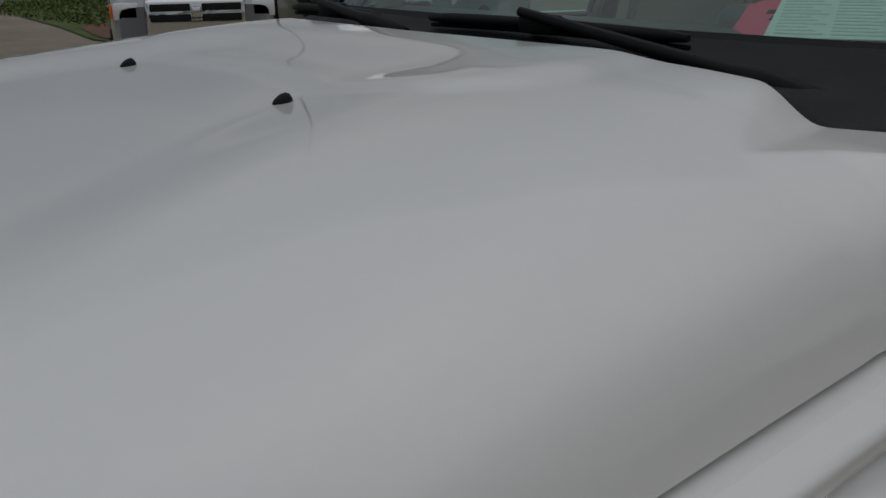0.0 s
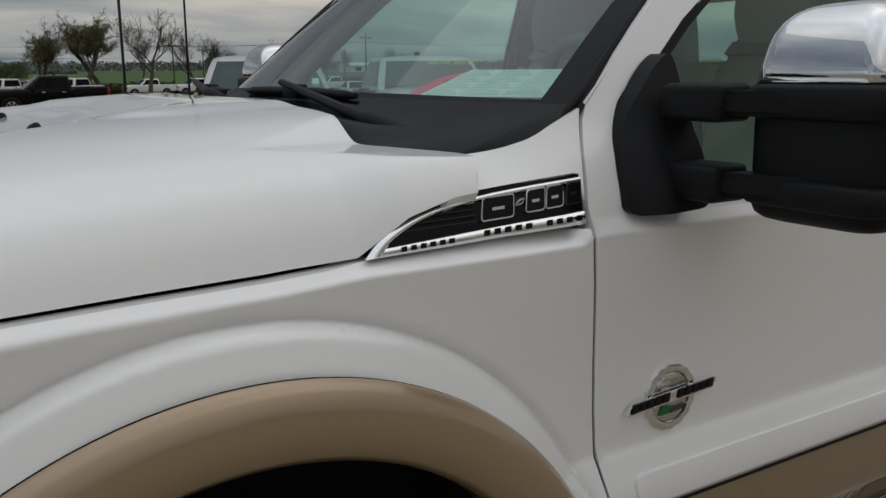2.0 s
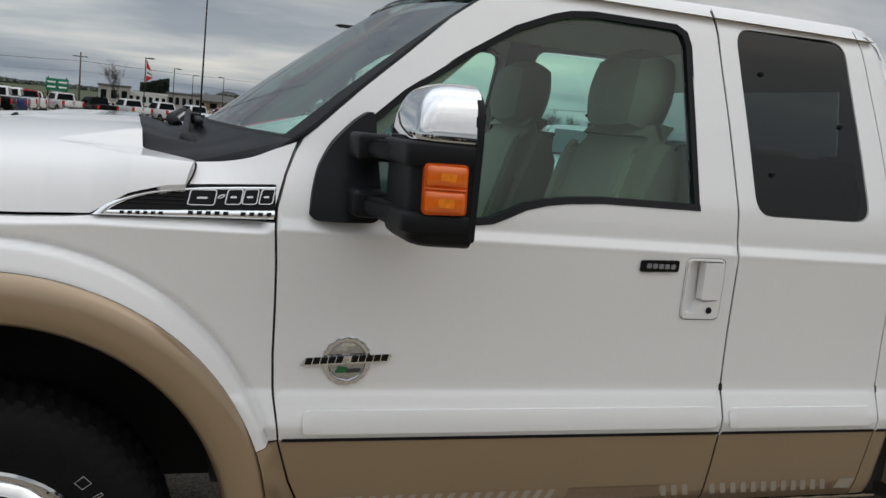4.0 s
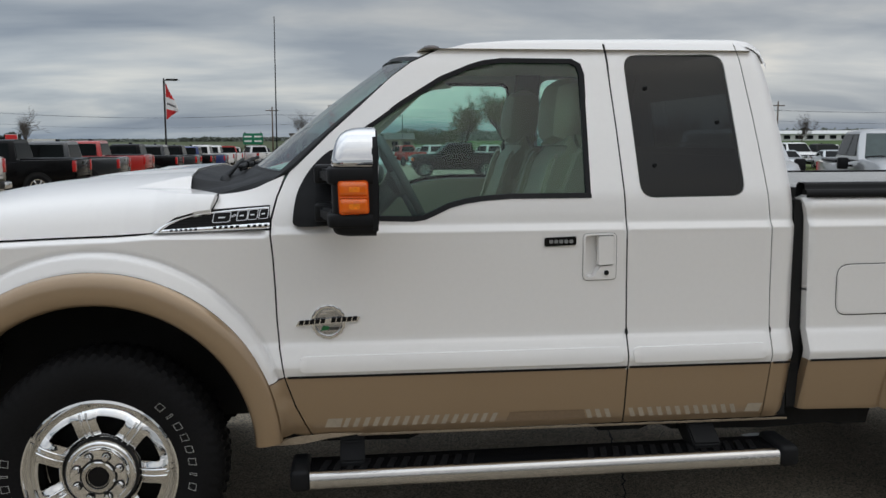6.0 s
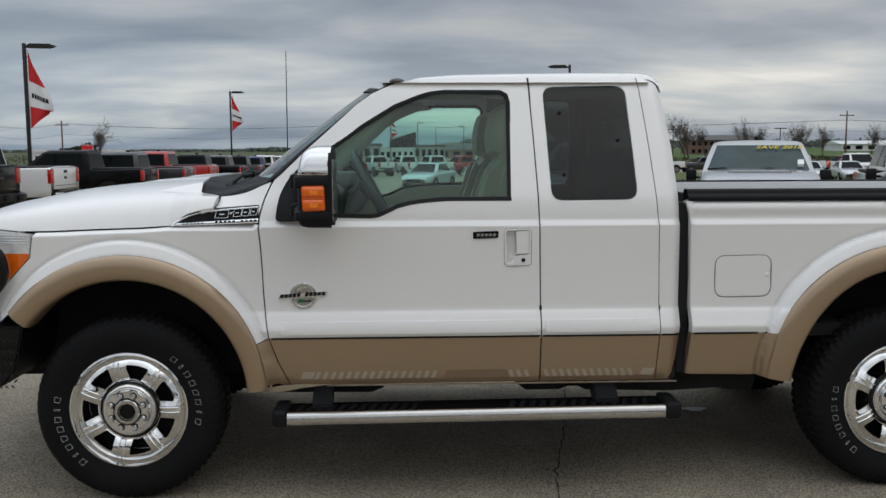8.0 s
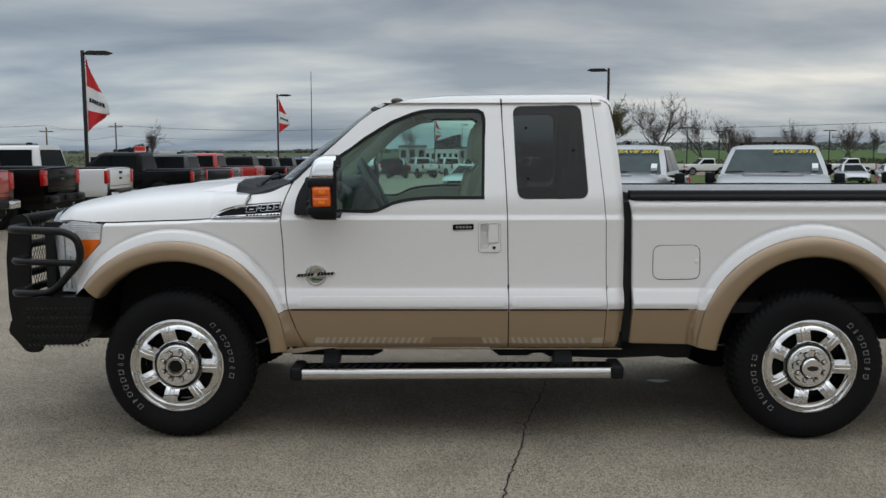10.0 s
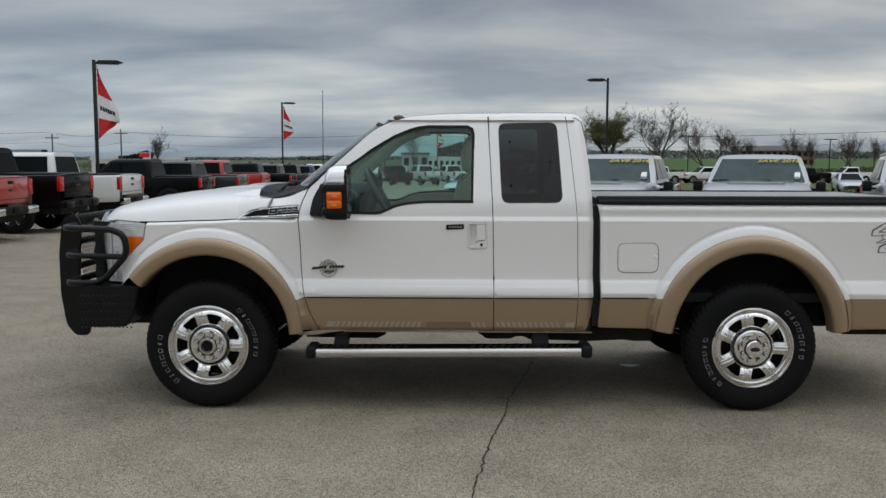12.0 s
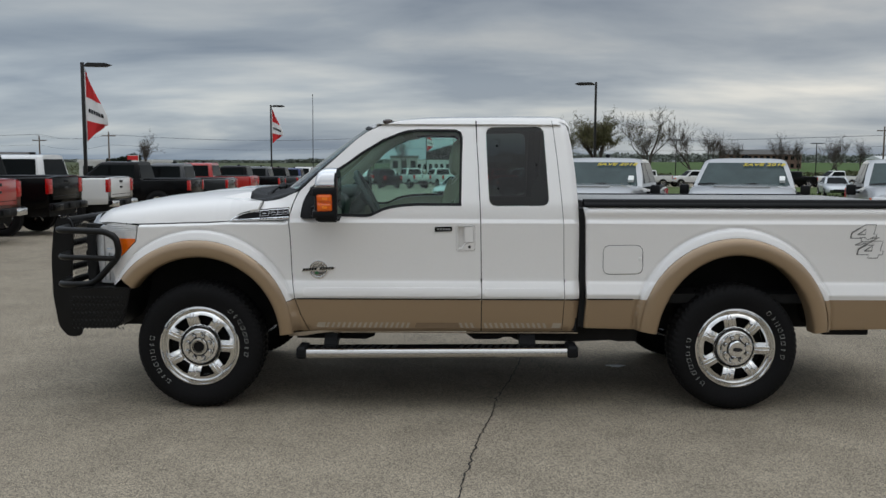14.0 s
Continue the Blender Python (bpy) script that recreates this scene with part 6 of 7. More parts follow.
sheet("lawn", round_poly([(5.9, 19.0), (6.9, 25), (8.0, 34), (10.2, 46), (20, 100), (130, 100), (130, 17.0), (8, 17.0)], 1.5, 4), GRASS, 0.03, "patchy spring grass behind the parked trucks", 4)
sheet("soil_edge", round_poly([(6.1, 19.3), (7.2, 24.5), (8.8, 25.5), (11, 21.5), (14, 19.5), (9, 17.3)], 1.2, 4), SOIL, 0.05, "bare brown soil along the edge of the grass", 2)
sheet("soil_bank", round_poly([(13, 22), (20, 21), (26, 25), (24, 29), (14, 28)], 2, 3), SOIL, 0.06, "bare brown soil in the grass", 2)
sheet("far_field", [(20, 140), (420, 140), (900, 560), (-20, 560)], FIELD, 0.08, "bright green field rising behind the far lot", 25)


sheet("far_meadow", [(-900, 176), (-14, 176), (-14, 560), (-1400, 560)], MEADOW, 0.08, "dull green meadow beyond the road", 30)


def mound():
    rows = []
    for j in range(9):
        a = j / 8
        rows.append([(15.5 + 4.5 * a * math.cos(t), 24.5 + 2.2 * a * math.sin(t), ground_z(18, 24) + 0.03 + 0.75 * (1 - a) ** 1.3 * (0.8 + 0.4 * noise.noise(Vector((2 * math.cos(t), 2 * math.sin(t), a * 3))))) for t in (k * math.tau / 24 for k in range(25))])
    b = grid_mesh(rows)
    bmesh.ops.recalc_face_normals(b, faces=b.faces)
    tagged(finish("soil_heap", b, SOIL), "heap of brown soil with dry weeds", "soil heap")


mound()


# a crack that runs across the lot, and a small pale scrap
def build_crack():
    pts, y, x = [], -4.2, 1.32
    rng = random.Random(5)
    knots_y = (-4.2, -2.6, -1.56, -1.2, -0.78, -0.27, 0.27, 0.83, 1.5, 2.6)
    knots_x = (1.45, 1.60, 1.73, 1.78, 1.84, 1.94, 2.02, 2.16, 2.29, 2.45)
    while y < 2.6:
        x = interp(y, knots_y, knots_x) + rng.uniform(-0.011, 0.011)
        pts.append((x, y, rng.uniform(0.0018, 0.0058)))
        y += rng.uniform(0.02, 0.06)
    b = grid_mesh([[(x - w, y, 0.0045), (x + w, y, 0.0045)] for x, y, w in pts])
    for _ in range(14):
        i = rng.randrange(len(pts) - 2)
        x, y, w = pts[i]
        s = rng.choice((-1, 1))
        grid_mesh([[(x + s * 0.02 * k, y + 0.012 * k - 0.003, 0.0045), (x + s * 0.02 * k, y + 0.012 * k + 0.003, 0.0045)] for k in range(rng.randrange(2, 5))], b)
    tagged(finish("crack", b, DARK), "dark branching crack across the asphalt", "crack", kind="structure")
    b = bmesh.new()
    ring = [b.verts.new((3.05 + 0.09 * math.cos(a) * (0.8 + 0.3 * math.sin(3 * a)), 1.27 + 0.045 * math.sin(a), 0.006)) for a in (k * math.tau / 16 for k in range(16))]
    b.faces.new(ring)
    tagged(finish("paper_scrap", b, PAPER), "pale scrap lying flat on the asphalt", "scrap")


build_crack()

# ---- parked vehicles ----
PAINTS = {}


def paint(name, color, metal=0.0):
    if name not in PAINTS:
        PAINTS[name] = mat(name + "_car_paint", color, 0.34, metal, 1.0, 0.03, 2)
    return PAINTS[name]


VEHGLASS = mat("dark_car_glass", (0.008, 0.010, 0.0105), 0.06, 0, 0, 0.3, 2, spec=0.035)
SALEGLASS = mat("teal_car_glass", (0.040, 0.062, 0.062), 0.06, 0, 0, 0.3, 3, spec=0.16)
YELLOW = mat("yellow_letter", (0.62, 0.50, 0.06), 0.85, spec=0.1)


def section_loft(stations, crown=0.02):
    """A vehicle's lower body from stations of (x, bottom, top, half width, shoulder drop)."""
    rows = []
    for x, zb, zt, w, dr in stations:
        half = [(w * 0.94, zb), (w * 0.985, zb + 0.06), (w, zb + 0.2), (w, zt - dr - 0.12), (w * 0.985, zt - dr), (w * 0.95, zt - dr * 0.35), (w * 0.86, zt), (w * 0.45, zt + crown), (0, zt + crown)]
        rows.append([(x, -y, z) for y, z in half] + [(x, y, z) for y, z in half[-2::-1]])
    b = grid_mesh(rows)
    bmesh.ops.holes_fill(b, edges=[e for e in b.edges if len(e.link_faces) == 1], sides=0)
    bmesh.ops.recalc_face_normals(b, faces=b.faces)
    return smooth_all(b, 38)


def frustum(base, roof, nx=6):
    """A cabin from its base and roof corners (x0, x1, half width, z), rounded a little."""
    (a0, a1, aw, az), (r0, r1, rw, rz) = base, roof
    rows = []
    for t, bulge in ((0, 0), (0.25, 0.012), (0.5, 0.018), (0.75, 0.014), (0.93, 0.004), (0.985, -0.03), (1.01, -0.09), (1.035, -0.22), (1.045, -0.45)):
        x0, x1, w, z = a0 + (r0 - a0) * t, a1 + (r1 - a1) * t, aw + (rw - aw) * t + bulge, az + (rz - az) * t
        k = 0.10
        ring = [(x0, -w + k, z), (x0 - 0 + (k if x1 > x0 else -k), -w, z), (x1 - (k if x1 > x0 else -k), -w, z), (x1, -w + k, z), (x1, w - k, z), (x1 - (k if x1 > x0 else -k), w, z), (x0 + (k if x1 > x0 else -k), w, z), (x0, w - k, z)]
        rows.append(ring + ring[:1])
    b = grid_mesh(rows)
    bmesh.ops.remove_doubles(b, verts=b.verts, dist=1e-4)
    bmesh.ops.holes_fill(b, edges=[e for e in b.edges if len(e.link_faces) == 1], sides=0)
    bmesh.ops.recalc_face_normals(b, faces=b.faces)
    return smooth_all(b, 30)


def pane(corners, thick=0.012):
    b = bmesh.new()
    q = [Vector(c) for c in corners]
    n = (q[1] - q[0]).cross(q[2] - q[0]).normalized()
    lo = [b.verts.new(p - n * 0.03) for p in q]
    hi = [b.verts.new(p + n * thick) for p in q]
    b.faces.new(hi)
    for i in range(4):
        b.faces.new((lo[i], lo[(i + 1) % 4], hi[(i + 1) % 4], hi[i]))
    bmesh.ops.recalc_face_normals(b, faces=b.faces)
    return b


def small_wheel(parent, x, y, r, rim_mat, side):
    s = -1 if side < 0 else 1
    t = lathe([(r * 0.6, -0.10), (r * 0.9, -0.115), (r, -0.08), (r, 0.08), (r * 0.9, 0.115), (r * 0.66, 0.11), (r * 0.6, 0.09)], 32)
    w = part("wheel", t, RUBBER, parent)
    h = lathe([(r * 0.64, 0.085), (r * 0.62, 0.105), (r * 0.56, 0.10), (r * 0.50, 0.06), (r * 0.2, 0.085), (0, 0.09)], 28, "y", None, lambda k, i, q, a: q)
    part("rim", h, rim_mat, w)
    for k in range(6):
        a = k * math.tau / 6
        b = box((r * 0.18, 0.06, -0.028), (r * 0.60, 0.104, 0.028), 0.006)
        bmesh.ops.rotate(b, verts=b.verts, cent=(0, 0, 0), matrix=Matrix.Rotation(a, 3, "Y"))
        part("wheel_spoke", b, rim_mat, w)
    w.matrix_basis = pose(x, y, r, 0, 0, 180 if s < 0 else 0)


def make_pickup(label, color, lift=0.0, rise=0.0, crew=True, glossy_rim=True, group="parked pickups", front="bar", trim=None, topper=False):
    """A parked pickup heading along -x, its tail at the origin."""
    v = thing("pickup", label, "pickup truck", None, group)
    P = color
    L = lift
    trim = trim or CHROME
    R = L + rise
    st = [(0.0, 0.62 + L, 1.29 + L, 0.97, 0.03), (-0.06, 0.56 + L, 1.31 + L, 0.985, 0.03), (-1.78, 0.50 + L, 1.29 + L, 0.99, 0.03), (-1.80, 0.46 + L, 1.25 + L, 0.985, 0.04), (-4.02, 0.46 + L, 1.24 + R, 0.985, 0.05), (-4.35, 0.5 + L, 1.27 + R, 0.98, 0.10),
          (-5.2, 0.5 + L, 1.24 + R, 0.965, 0.12), (-5.52, 0.5 + L, 1.19 + R, 0.94, 0.13), (-5.66, 0.5 + L, 1.12 + R, 0.90, 0.10), (-5.70, 0.52 + L, 1.02 + R, 0.87, 0.06)]
    part("body", section_loft(st), P, v)
    cx = -1.84 if crew else -2.2
    base, roof = (cx, -4.22, 0.94, 1.22 + R), (cx - 0.13, -3.36, 0.76, 1.93 + L)
    cab = part("cab", frustum(base, roof), P, v)
    def on(t, x, s):
        w = base[2] + (roof[2] - base[2]) * t + 0.016
        return (x, s * w, base[3] + (roof[3] - base[3]) * t)
    for s in (-1, 1):
        mid = (cx - 4.1) / 2
        front_hi, front_lo = -3.36, -3.92
        wins = [((mid + 0.03, -3.78), (mid + 0.03, -3.36)), ((cx - 0.20, mid - 0.06), (cx - 0.26, mid - 0.06))]
        for (a0, a1), (b0, b1) in wins:
            c = [on(0.12, a0, s), on(0.12, a1, s), on(0.86, b1, s), on(0.86, b0, s)]
            part("side_window", pane(c[::-1] if s < 0 else c, 0.010), VEHGLASS, cab)
    def slope(t, y, end):
        x = base[end] + (roof[end] - base[end]) * t
        return (x + (0.008 if end == 0 else -0.008), y * (base[2] - 0.10 + (roof[2] - base[2]) * t), base[3] + (roof[3] - base[3]) * t)
    part("rear_window", pane([slope(0.15, -0.93, 0), slope(0.15, 0.93, 0), slope(0.86, 0.93, 0), slope(0.86, -0.93, 0)], 0.004), VEHGLASS, cab)
    top_ = 0.87 if rise else 0.92
    ws = pane([slope(0.01, 1.03, 1), slope(0.01, -1.03, 1), slope(top_, -1.03, 1), slope(top_, 1.03, 1)], 0.006)
    part("windshield", ws, SALEGLASS if rise else VEHGLASS, cab)
    for s in (-1, 1):
        part("mirror", box((-3.85, s * 1.14 - 0.09, 1.22 + L), (-3.70, s * 1.14 + 0.09, 1.43 + L), 0.03), BLACK, v)
        part("mirror_arm", box((-3.80, min(s * 0.95, s * 1.1), 1.26 + L), (-3.74, max(s * 0.95, s * 1.1), 1.30 + L)), BLACK, v)
        part("tail_lamp", box((-0.07, s * 0.88 - 0.11, 0.90 + L), (0.020, s * 0.88 + 0.11, 1.26 + L), 0.015), REDLENS, v, "red tail lamp")
        part("headlamp", box((-5.70, s * 0.79 - 0.15, 0.88 + R), (-5.54, s * 0.79 + 0.14, 1.08 + R), 0.03), CLEARLENS, v, "clear headlamp")
        part("turn_lamp", box((-5.64, s * 0.945 - 0.03, 0.90 + R), (-5.50, s * 0.945 + 0.02, 1.06 + R), 0.012), AMBER, v, "amber turn lamp")
        for ax in (-1.16, -4.82):
            small_wheel(v, ax, s * 0.90, 0.41 + L * 0.5, CHROME if glossy_rim else SATIN, s)
            # dark disc on the closed body side, painting the shaded wheel opening
            arch = lathe([(0.0, 0.0), (0.47 + L * 0.4, 0.0), (0.47 + L * 0.4, -0.02)], 28)
            bmesh.ops.translate(arch, verts=arch.verts, vec=(ax, s * 0.992, 0.43 + L * 0.6))
            part("wheel_arch_shade", arch, DARK, v)
        for hx in (-2.35, -3.35):
            part("door_handle", box((hx, s * 0.99 - 0.015, 1.08 + L), (hx + 0.18, s * 0.99 + 0.015, 1.11 + L), 0.006), trim, v)
    part("tailgate", box((-0.04, -0.77, 0.74 + L), (0.016, 0.77, 1.29 + L), 0.02), P, v)
    part("gate_handle", box((0.01, -0.12, 1.16 + L), (0.028, 0.12, 1.23 + L), 0.008), BLACK, v)
    part("gate_mark", box((0.012, -0.10, 1.00 + L), (0.022, 0.10, 1.06 + L), 0.004), trim if front != "bar" else BADGEBLUE, v, "plain maker's mark")
    rb = part("rear_bumper", box((-0.02, -0.97, 0.50 + L), (0.13, 0.97, 0.68 + L), 0.035), BLACK, v, "black step bumper")
    for s in (-1, 1):
        part("bumper_corner", box((0.0, s * 0.74 - 0.23, 0.495 + L), (0.16, s * 0.74 + 0.23, 0.665 + L), 0.03), trim if trim is not BLACK else P, rb)
        part("lamp_insert", box((0.0, s * 0.88 - 0.06, 1.02 + L), (0.026, s * 0.88 + 0.06, 1.12 + L), 0.01), PINKLENS, v)
    part("gate_line", box((0.012, -0.74, 0.825 + L), (0.0195, 0.74, 0.840 + L), 0.003), DARK, v)
    part("roof_fin", box((-2.62, -0.04, 1.955 + L), (-2.46, 0.04, 2.035 + L), 0.02), BLACK, v)
    part("plate_recess", box((0.15, -0.17, 0.53 + L), (0.168, 0.17, 0.67 + L), 0.01), BLACK, v)
    part("front_bumper", box((-5.86, -0.95, 0.50 + L), (-5.62, 0.95, 0.76 + L), 0.06, 3), trim, v, "front bumper")
    part("bed_cover", box((-1.72, -0.90, 1.29 + L), (-0.08, 0.90, 1.335 + L), 0.01), BLACK, v)
    part("underbody", box((-5.4, -0.75, 0.34 + L), (-0.1, 0.75, 0.62 + L)), DARK, v)
    g = part("grille", box((-5.745, -0.58, 0.80 + L), (-5.66, 0.58, 1.11 + R), 0.05, 3), trim, v, "chrome grille")
    for z in (0.845, 0.965):
        for y0, y1 in ((-0.53, -0.06), (0.06, 0.53)):
            part("grille_opening", box((-5.752, y0, z + R), (-5.70, y1, z + 0.095 + R), 0.02), DARK, g)
    part("grille_mark", box((-5.765, -0.055, 0.90 + R), (-5.74, 0.055, 1.02 + R), 0.02), trim, g, "plain shield mark")
    for y in (-0.45, 0.35):
        part("wiper", tube([(-4.235, y, 1.265 + R), (-4.20, y + 0.25, 1.295 + R), (-4.22, y + 0.5, 1.275 + R)], 0.012, 5), BLACK, v)
    part("hood_bulge", box((-5.35, -0.50, 1.20 + R), (-4.32, 0.50, 1.276 + R), 0.07, 4), P, v)
    return v


def stand(ob, x, y, turn=0.0):
    ob.matrix_basis = pose(x, y, ground_z(x, y) - 0.0, 0, 0, turn)
    return ob


def again(ob, x, y, turn=0.0):
    return copy_thing(ob, pose(x, y, ground_z(x, y), 0, 0, turn))


PINKLENS = mat("pale_red_lens", (0.58, 0.035, 0.03), 0.15, 0, 0.3)
silver = paint("silver", (0.40, 0.41, 0.415), 0.45)
blackp = PAINTS["black"] = mat("black_car_paint", (0.003, 0.003, 0.0033), 0.2, 0, 0.05, 0.03, 2, spec=0.12)
redp = paint("red", (0.42, 0.018, 0.012))
whitep = paint("white", (0.74, 0.74, 0.73))
bluep = paint("blue", (0.012, 0.03, 0.13), 0.2)
greyp = paint("grey", (0.018, 0.02, 0.022), 0.15)

ram = make_pickup("silver pickup with yellow sale lettering on its windshield", silver, -0.03, 0.17, True, True, "pickups with sale lettering")


def sale_lettering(v):
    b = text_mesh("SAVE 2018", 0.125, 0.003, 0.001)
    xs = [q.co.x for q in b.verts]
    mid = (min(xs) + max(xs)) / 2
    for q in b.verts:
        # along the top of the windshield, seen from the front
        t = 0.685 + (q.co.z / 0.95)
        x = -4.22 + 0.86 * t - 0.016
        q.co = Vector((x - 0.54 * q.co.y, -(q.co.x - mid + 0.25 * q.co.z) * 1.40 - 0.36, 1.36 + 0.545 * t + 0.040 + 0.84 * q.co.y))
    bmesh.ops.recalc_face_normals(b, faces=b.faces)
    part("sale_lettering", b, YELLOW, v, "yellow SAVE 2018 lettering")
    part("dealer_sheet", pane([(-4.12, -0.66, 1.475), (-4.12, -0.76, 1.475), (-4.00, -0.76, 1.555), (-4.00, -0.66, 1.555)], 0.03), PAPER, v, "white sheet behind the glass")


sale_lettering(ram)
stand(ram, 5.93, 15.31, 70)
again(ram, 8.86, 15.36, 70)
again(ram, 12.26, 15.40, 70)
again(ram, 15.4, 15.45, 70)

red1 = stand(make_pickup("red pickup with chrome rear bumper", redp, 0.08), -8.0, 13.2)
black1 = stand(make_pickup("lifted black pickup with chrome wheels", blackp, 0.14, trim=BLACK), -7.9, 16.35)
white1 = stand(make_pickup("lifted white pickup with red tail lamps", whitep, 0.10), -7.9, 20.1)
black2 = stand(make_pickup("black crew-cab pickup without chrome", blackp, 0.0, trim=BLACK), -7.9, 28.0)
grey1 = stand(make_pickup("dark grey pickup without chrome", greyp, 0.0, trim=BLACK), -7.9, 33.7)
again(red1, -7.9, 38.3)
again(black2, -7.9, 45.8)
again(grey1, -7.9, 52.0)
blue1 = stand(make_pickup("dark blue pickup in the row", bluep, 0.0), -7.9, 64.6)
again(white1, -7.9, 76.0)
again(black2, -7.9, 58.0)
again(white1, -7.9, 70.0)
again(black1, -8.2, 10.3)
side_black = stand(make_pickup("black pickup parked side-on across the lot", blackp, 0.05), 10.4, 50.5)
# a row farther down the lot, and rows beyond the lawn
for i, src in enumerate((red1, white1, black2, white1, white1, white1, red1, white1, black2, white1)):
    again(src, -9.5 + i * 2.9, 83 + 0.6 * (i % 2), -64)
for i, src in enumerate((white1, grey1, white1, black2, white1, red1, white1, grey1, white1)):
    again(src, -12 + i * 3.4, 103 + (i % 2), -80)
for i, src in enumerate((white1, white1, grey1, black2, white1, red1, white1, white1)):
    again(src, 29.2 + i * 5.9, 104 + 1.2 * (i % 3), 4 + 4 * (i % 2))
for i, src in enumerate((white1, black2, grey1, white1, black2, grey1)):
    again(src, 36 + i * 3.0, 66 + (i % 2), 84)
for i, src in enumerate((white1, white1, red1, white1, white1)):
    again(src, 8 + i * 3.0, 118, 90)
# vehicles on the near side of the lot, seen only in the chrome
for i, src in enumerate((grey1, black2, blue1, black1, red1, grey1, black2, white1, grey1, black1)):
    again(src, -15 + i * 3.3, -16.0 + 0.4 * (i % 2), -90)


def make_sedan(label, color):
    v = thing("sedan", label, "car")
    st = [(0.0, 0.42, 0.86, 0.80, 0.03), (-0.12, 0.36, 0.98, 0.87, 0.04), (-0.7, 0.32, 1.0, 0.92, 0.06), (-1.6, 0.30, 0.98, 0.925, 0.05), (-3.2, 0.30, 0.95, 0.92, 0.05), (-4.0, 0.32, 0.86, 0.90, 0.08), (-4.5, 0.34, 0.76, 0.84, 0.09), (-4.68, 0.36, 0.64, 0.74, 0.05), (-4.72, 0.40, 0.58, 0.66, 0.03)]
    part("body", section_loft(st, 0.03), color, v)
    base, roof = (-0.55, -3.45, 0.84, 0.96), (-1.35, -2.55, 0.62, 1.45)
    cab = part("cab", frustum(base, roof), color, v)
    def on(t, x, s):
        return (x, s * (base[2] + (roof[2] - base[2]) * t + 0.014), base[3] + (roof[3] - base[3]) * t)
    for s in (-1, 1):
        for a, b_ in (((-2.0, -3.05), (-2.0, -2.5)), ((-1.0, -1.95), (-1.42, -1.95))):
            c = [on(0.1, a[0], s), on(0.1, a[1], s), on(0.86, b_[1], s), on(0.86, b_[0], s)]
            part("side_window", pane(c[::-1] if s < 0 else c, 0.010), VEHGLASS, cab)
        part("mirror", box((-3.0, s * 1.0 - 0.08, 0.95), (-2.88, s * 1.0 + 0.08, 1.08), 0.03), color, v)
        part("headlamp", box((-4.62, s * 0.66 - 0.12, 0.60), (-4.36, s * 0.66 + 0.10, 0.73), 0.03), CLEARLENS, v)
        part("tail_lamp", box((-0.10, s * 0.70 - 0.13, 0.72), (0.01, s * 0.70 + 0.12, 0.86), 0.02), REDLENS, v)
        for ax in (-0.95, -3.72):
            small_wheel(v, ax, s * 0.84, 0.33, SATIN, s)
            # again a dark disc in place of a shaded wheel opening
            arch = lathe([(0.0, 0.0), (0.37, 0.0), (0.37, -0.02)], 24)
            bmesh.ops.translate(arch, verts=arch.verts, vec=(ax, s * 0.928, 0.34))
            part("wheel_arch_shade", arch, DARK, v)
    def slope(t, y, end):
        x = base[end] + (roof[end] - base[end]) * t
        return (x + (0.008 if end == 0 else -0.008), y * (base[2] - 0.10 + (roof[2] - base[2]) * t), base[3] + (roof[3] - base[3]) * t)
    part("rear_window", pane([slope(0.1, -0.95, 0), slope(0.1, 0.95, 0), slope(0.88, 0.95, 0), slope(0.88, -0.95, 0)], 0.004), VEHGLASS, cab)
    part("windshield", pane([slope(0.05, 0.98, 1), slope(0.05, -0.98, 1), slope(0.90, -0.98, 1), slope(0.90, 0.98, 1)], 0.006), VEHGLASS, cab)
    part("grille", box((-4.76, -0.42, 0.46), (-4.68, 0.42, 0.60), 0.02), DARK, v)
    return v


sedan = stand(make_sedan("silver sedan parked facing the truck", paint("pale_silver", (0.55, 0.58, 0.60), 0.3)), 3.3, 49.1, 68)
for i in range(5):
    again(sedan, 30 + i * 3.2, 60 + 0.5 * (i % 2), 75)


# ---- lamps, flags, wires ----
def light_pole(x, y, height, heads=1, turn=0.0, label="tall bronze lamp post in the parking lot"):
    z = ground_z(x, y)
    v = thing("lamp_post", label, "lamp post", pose(x, y, z, 0, 0, turn), "lamp posts")
    part("post", box((-0.058, -0.058, 0), (0.058, 0.058, height), 0.01), POLE, v)
    part("footing", lathe([(0.0, 0.75), (0.26, 0.75), (0.30, 0.70), (0.30, 0.0)], 18, "z"), CONCRETE, v)
    for k in range(heads):
        s = 1 if k == 0 else -1
        part("lamp_head", prism([(s * 0.05, height - 0.16), (s * 0.25, height - 0.02), (s * 0.95, height - 0.03), (s * 1.15, height - 0.10), (s * 0.9, height - 0.18), (s * 0.3, height - 0.17)], -0.17, 0.17, "y", 0.02), POLE, v)
    return v


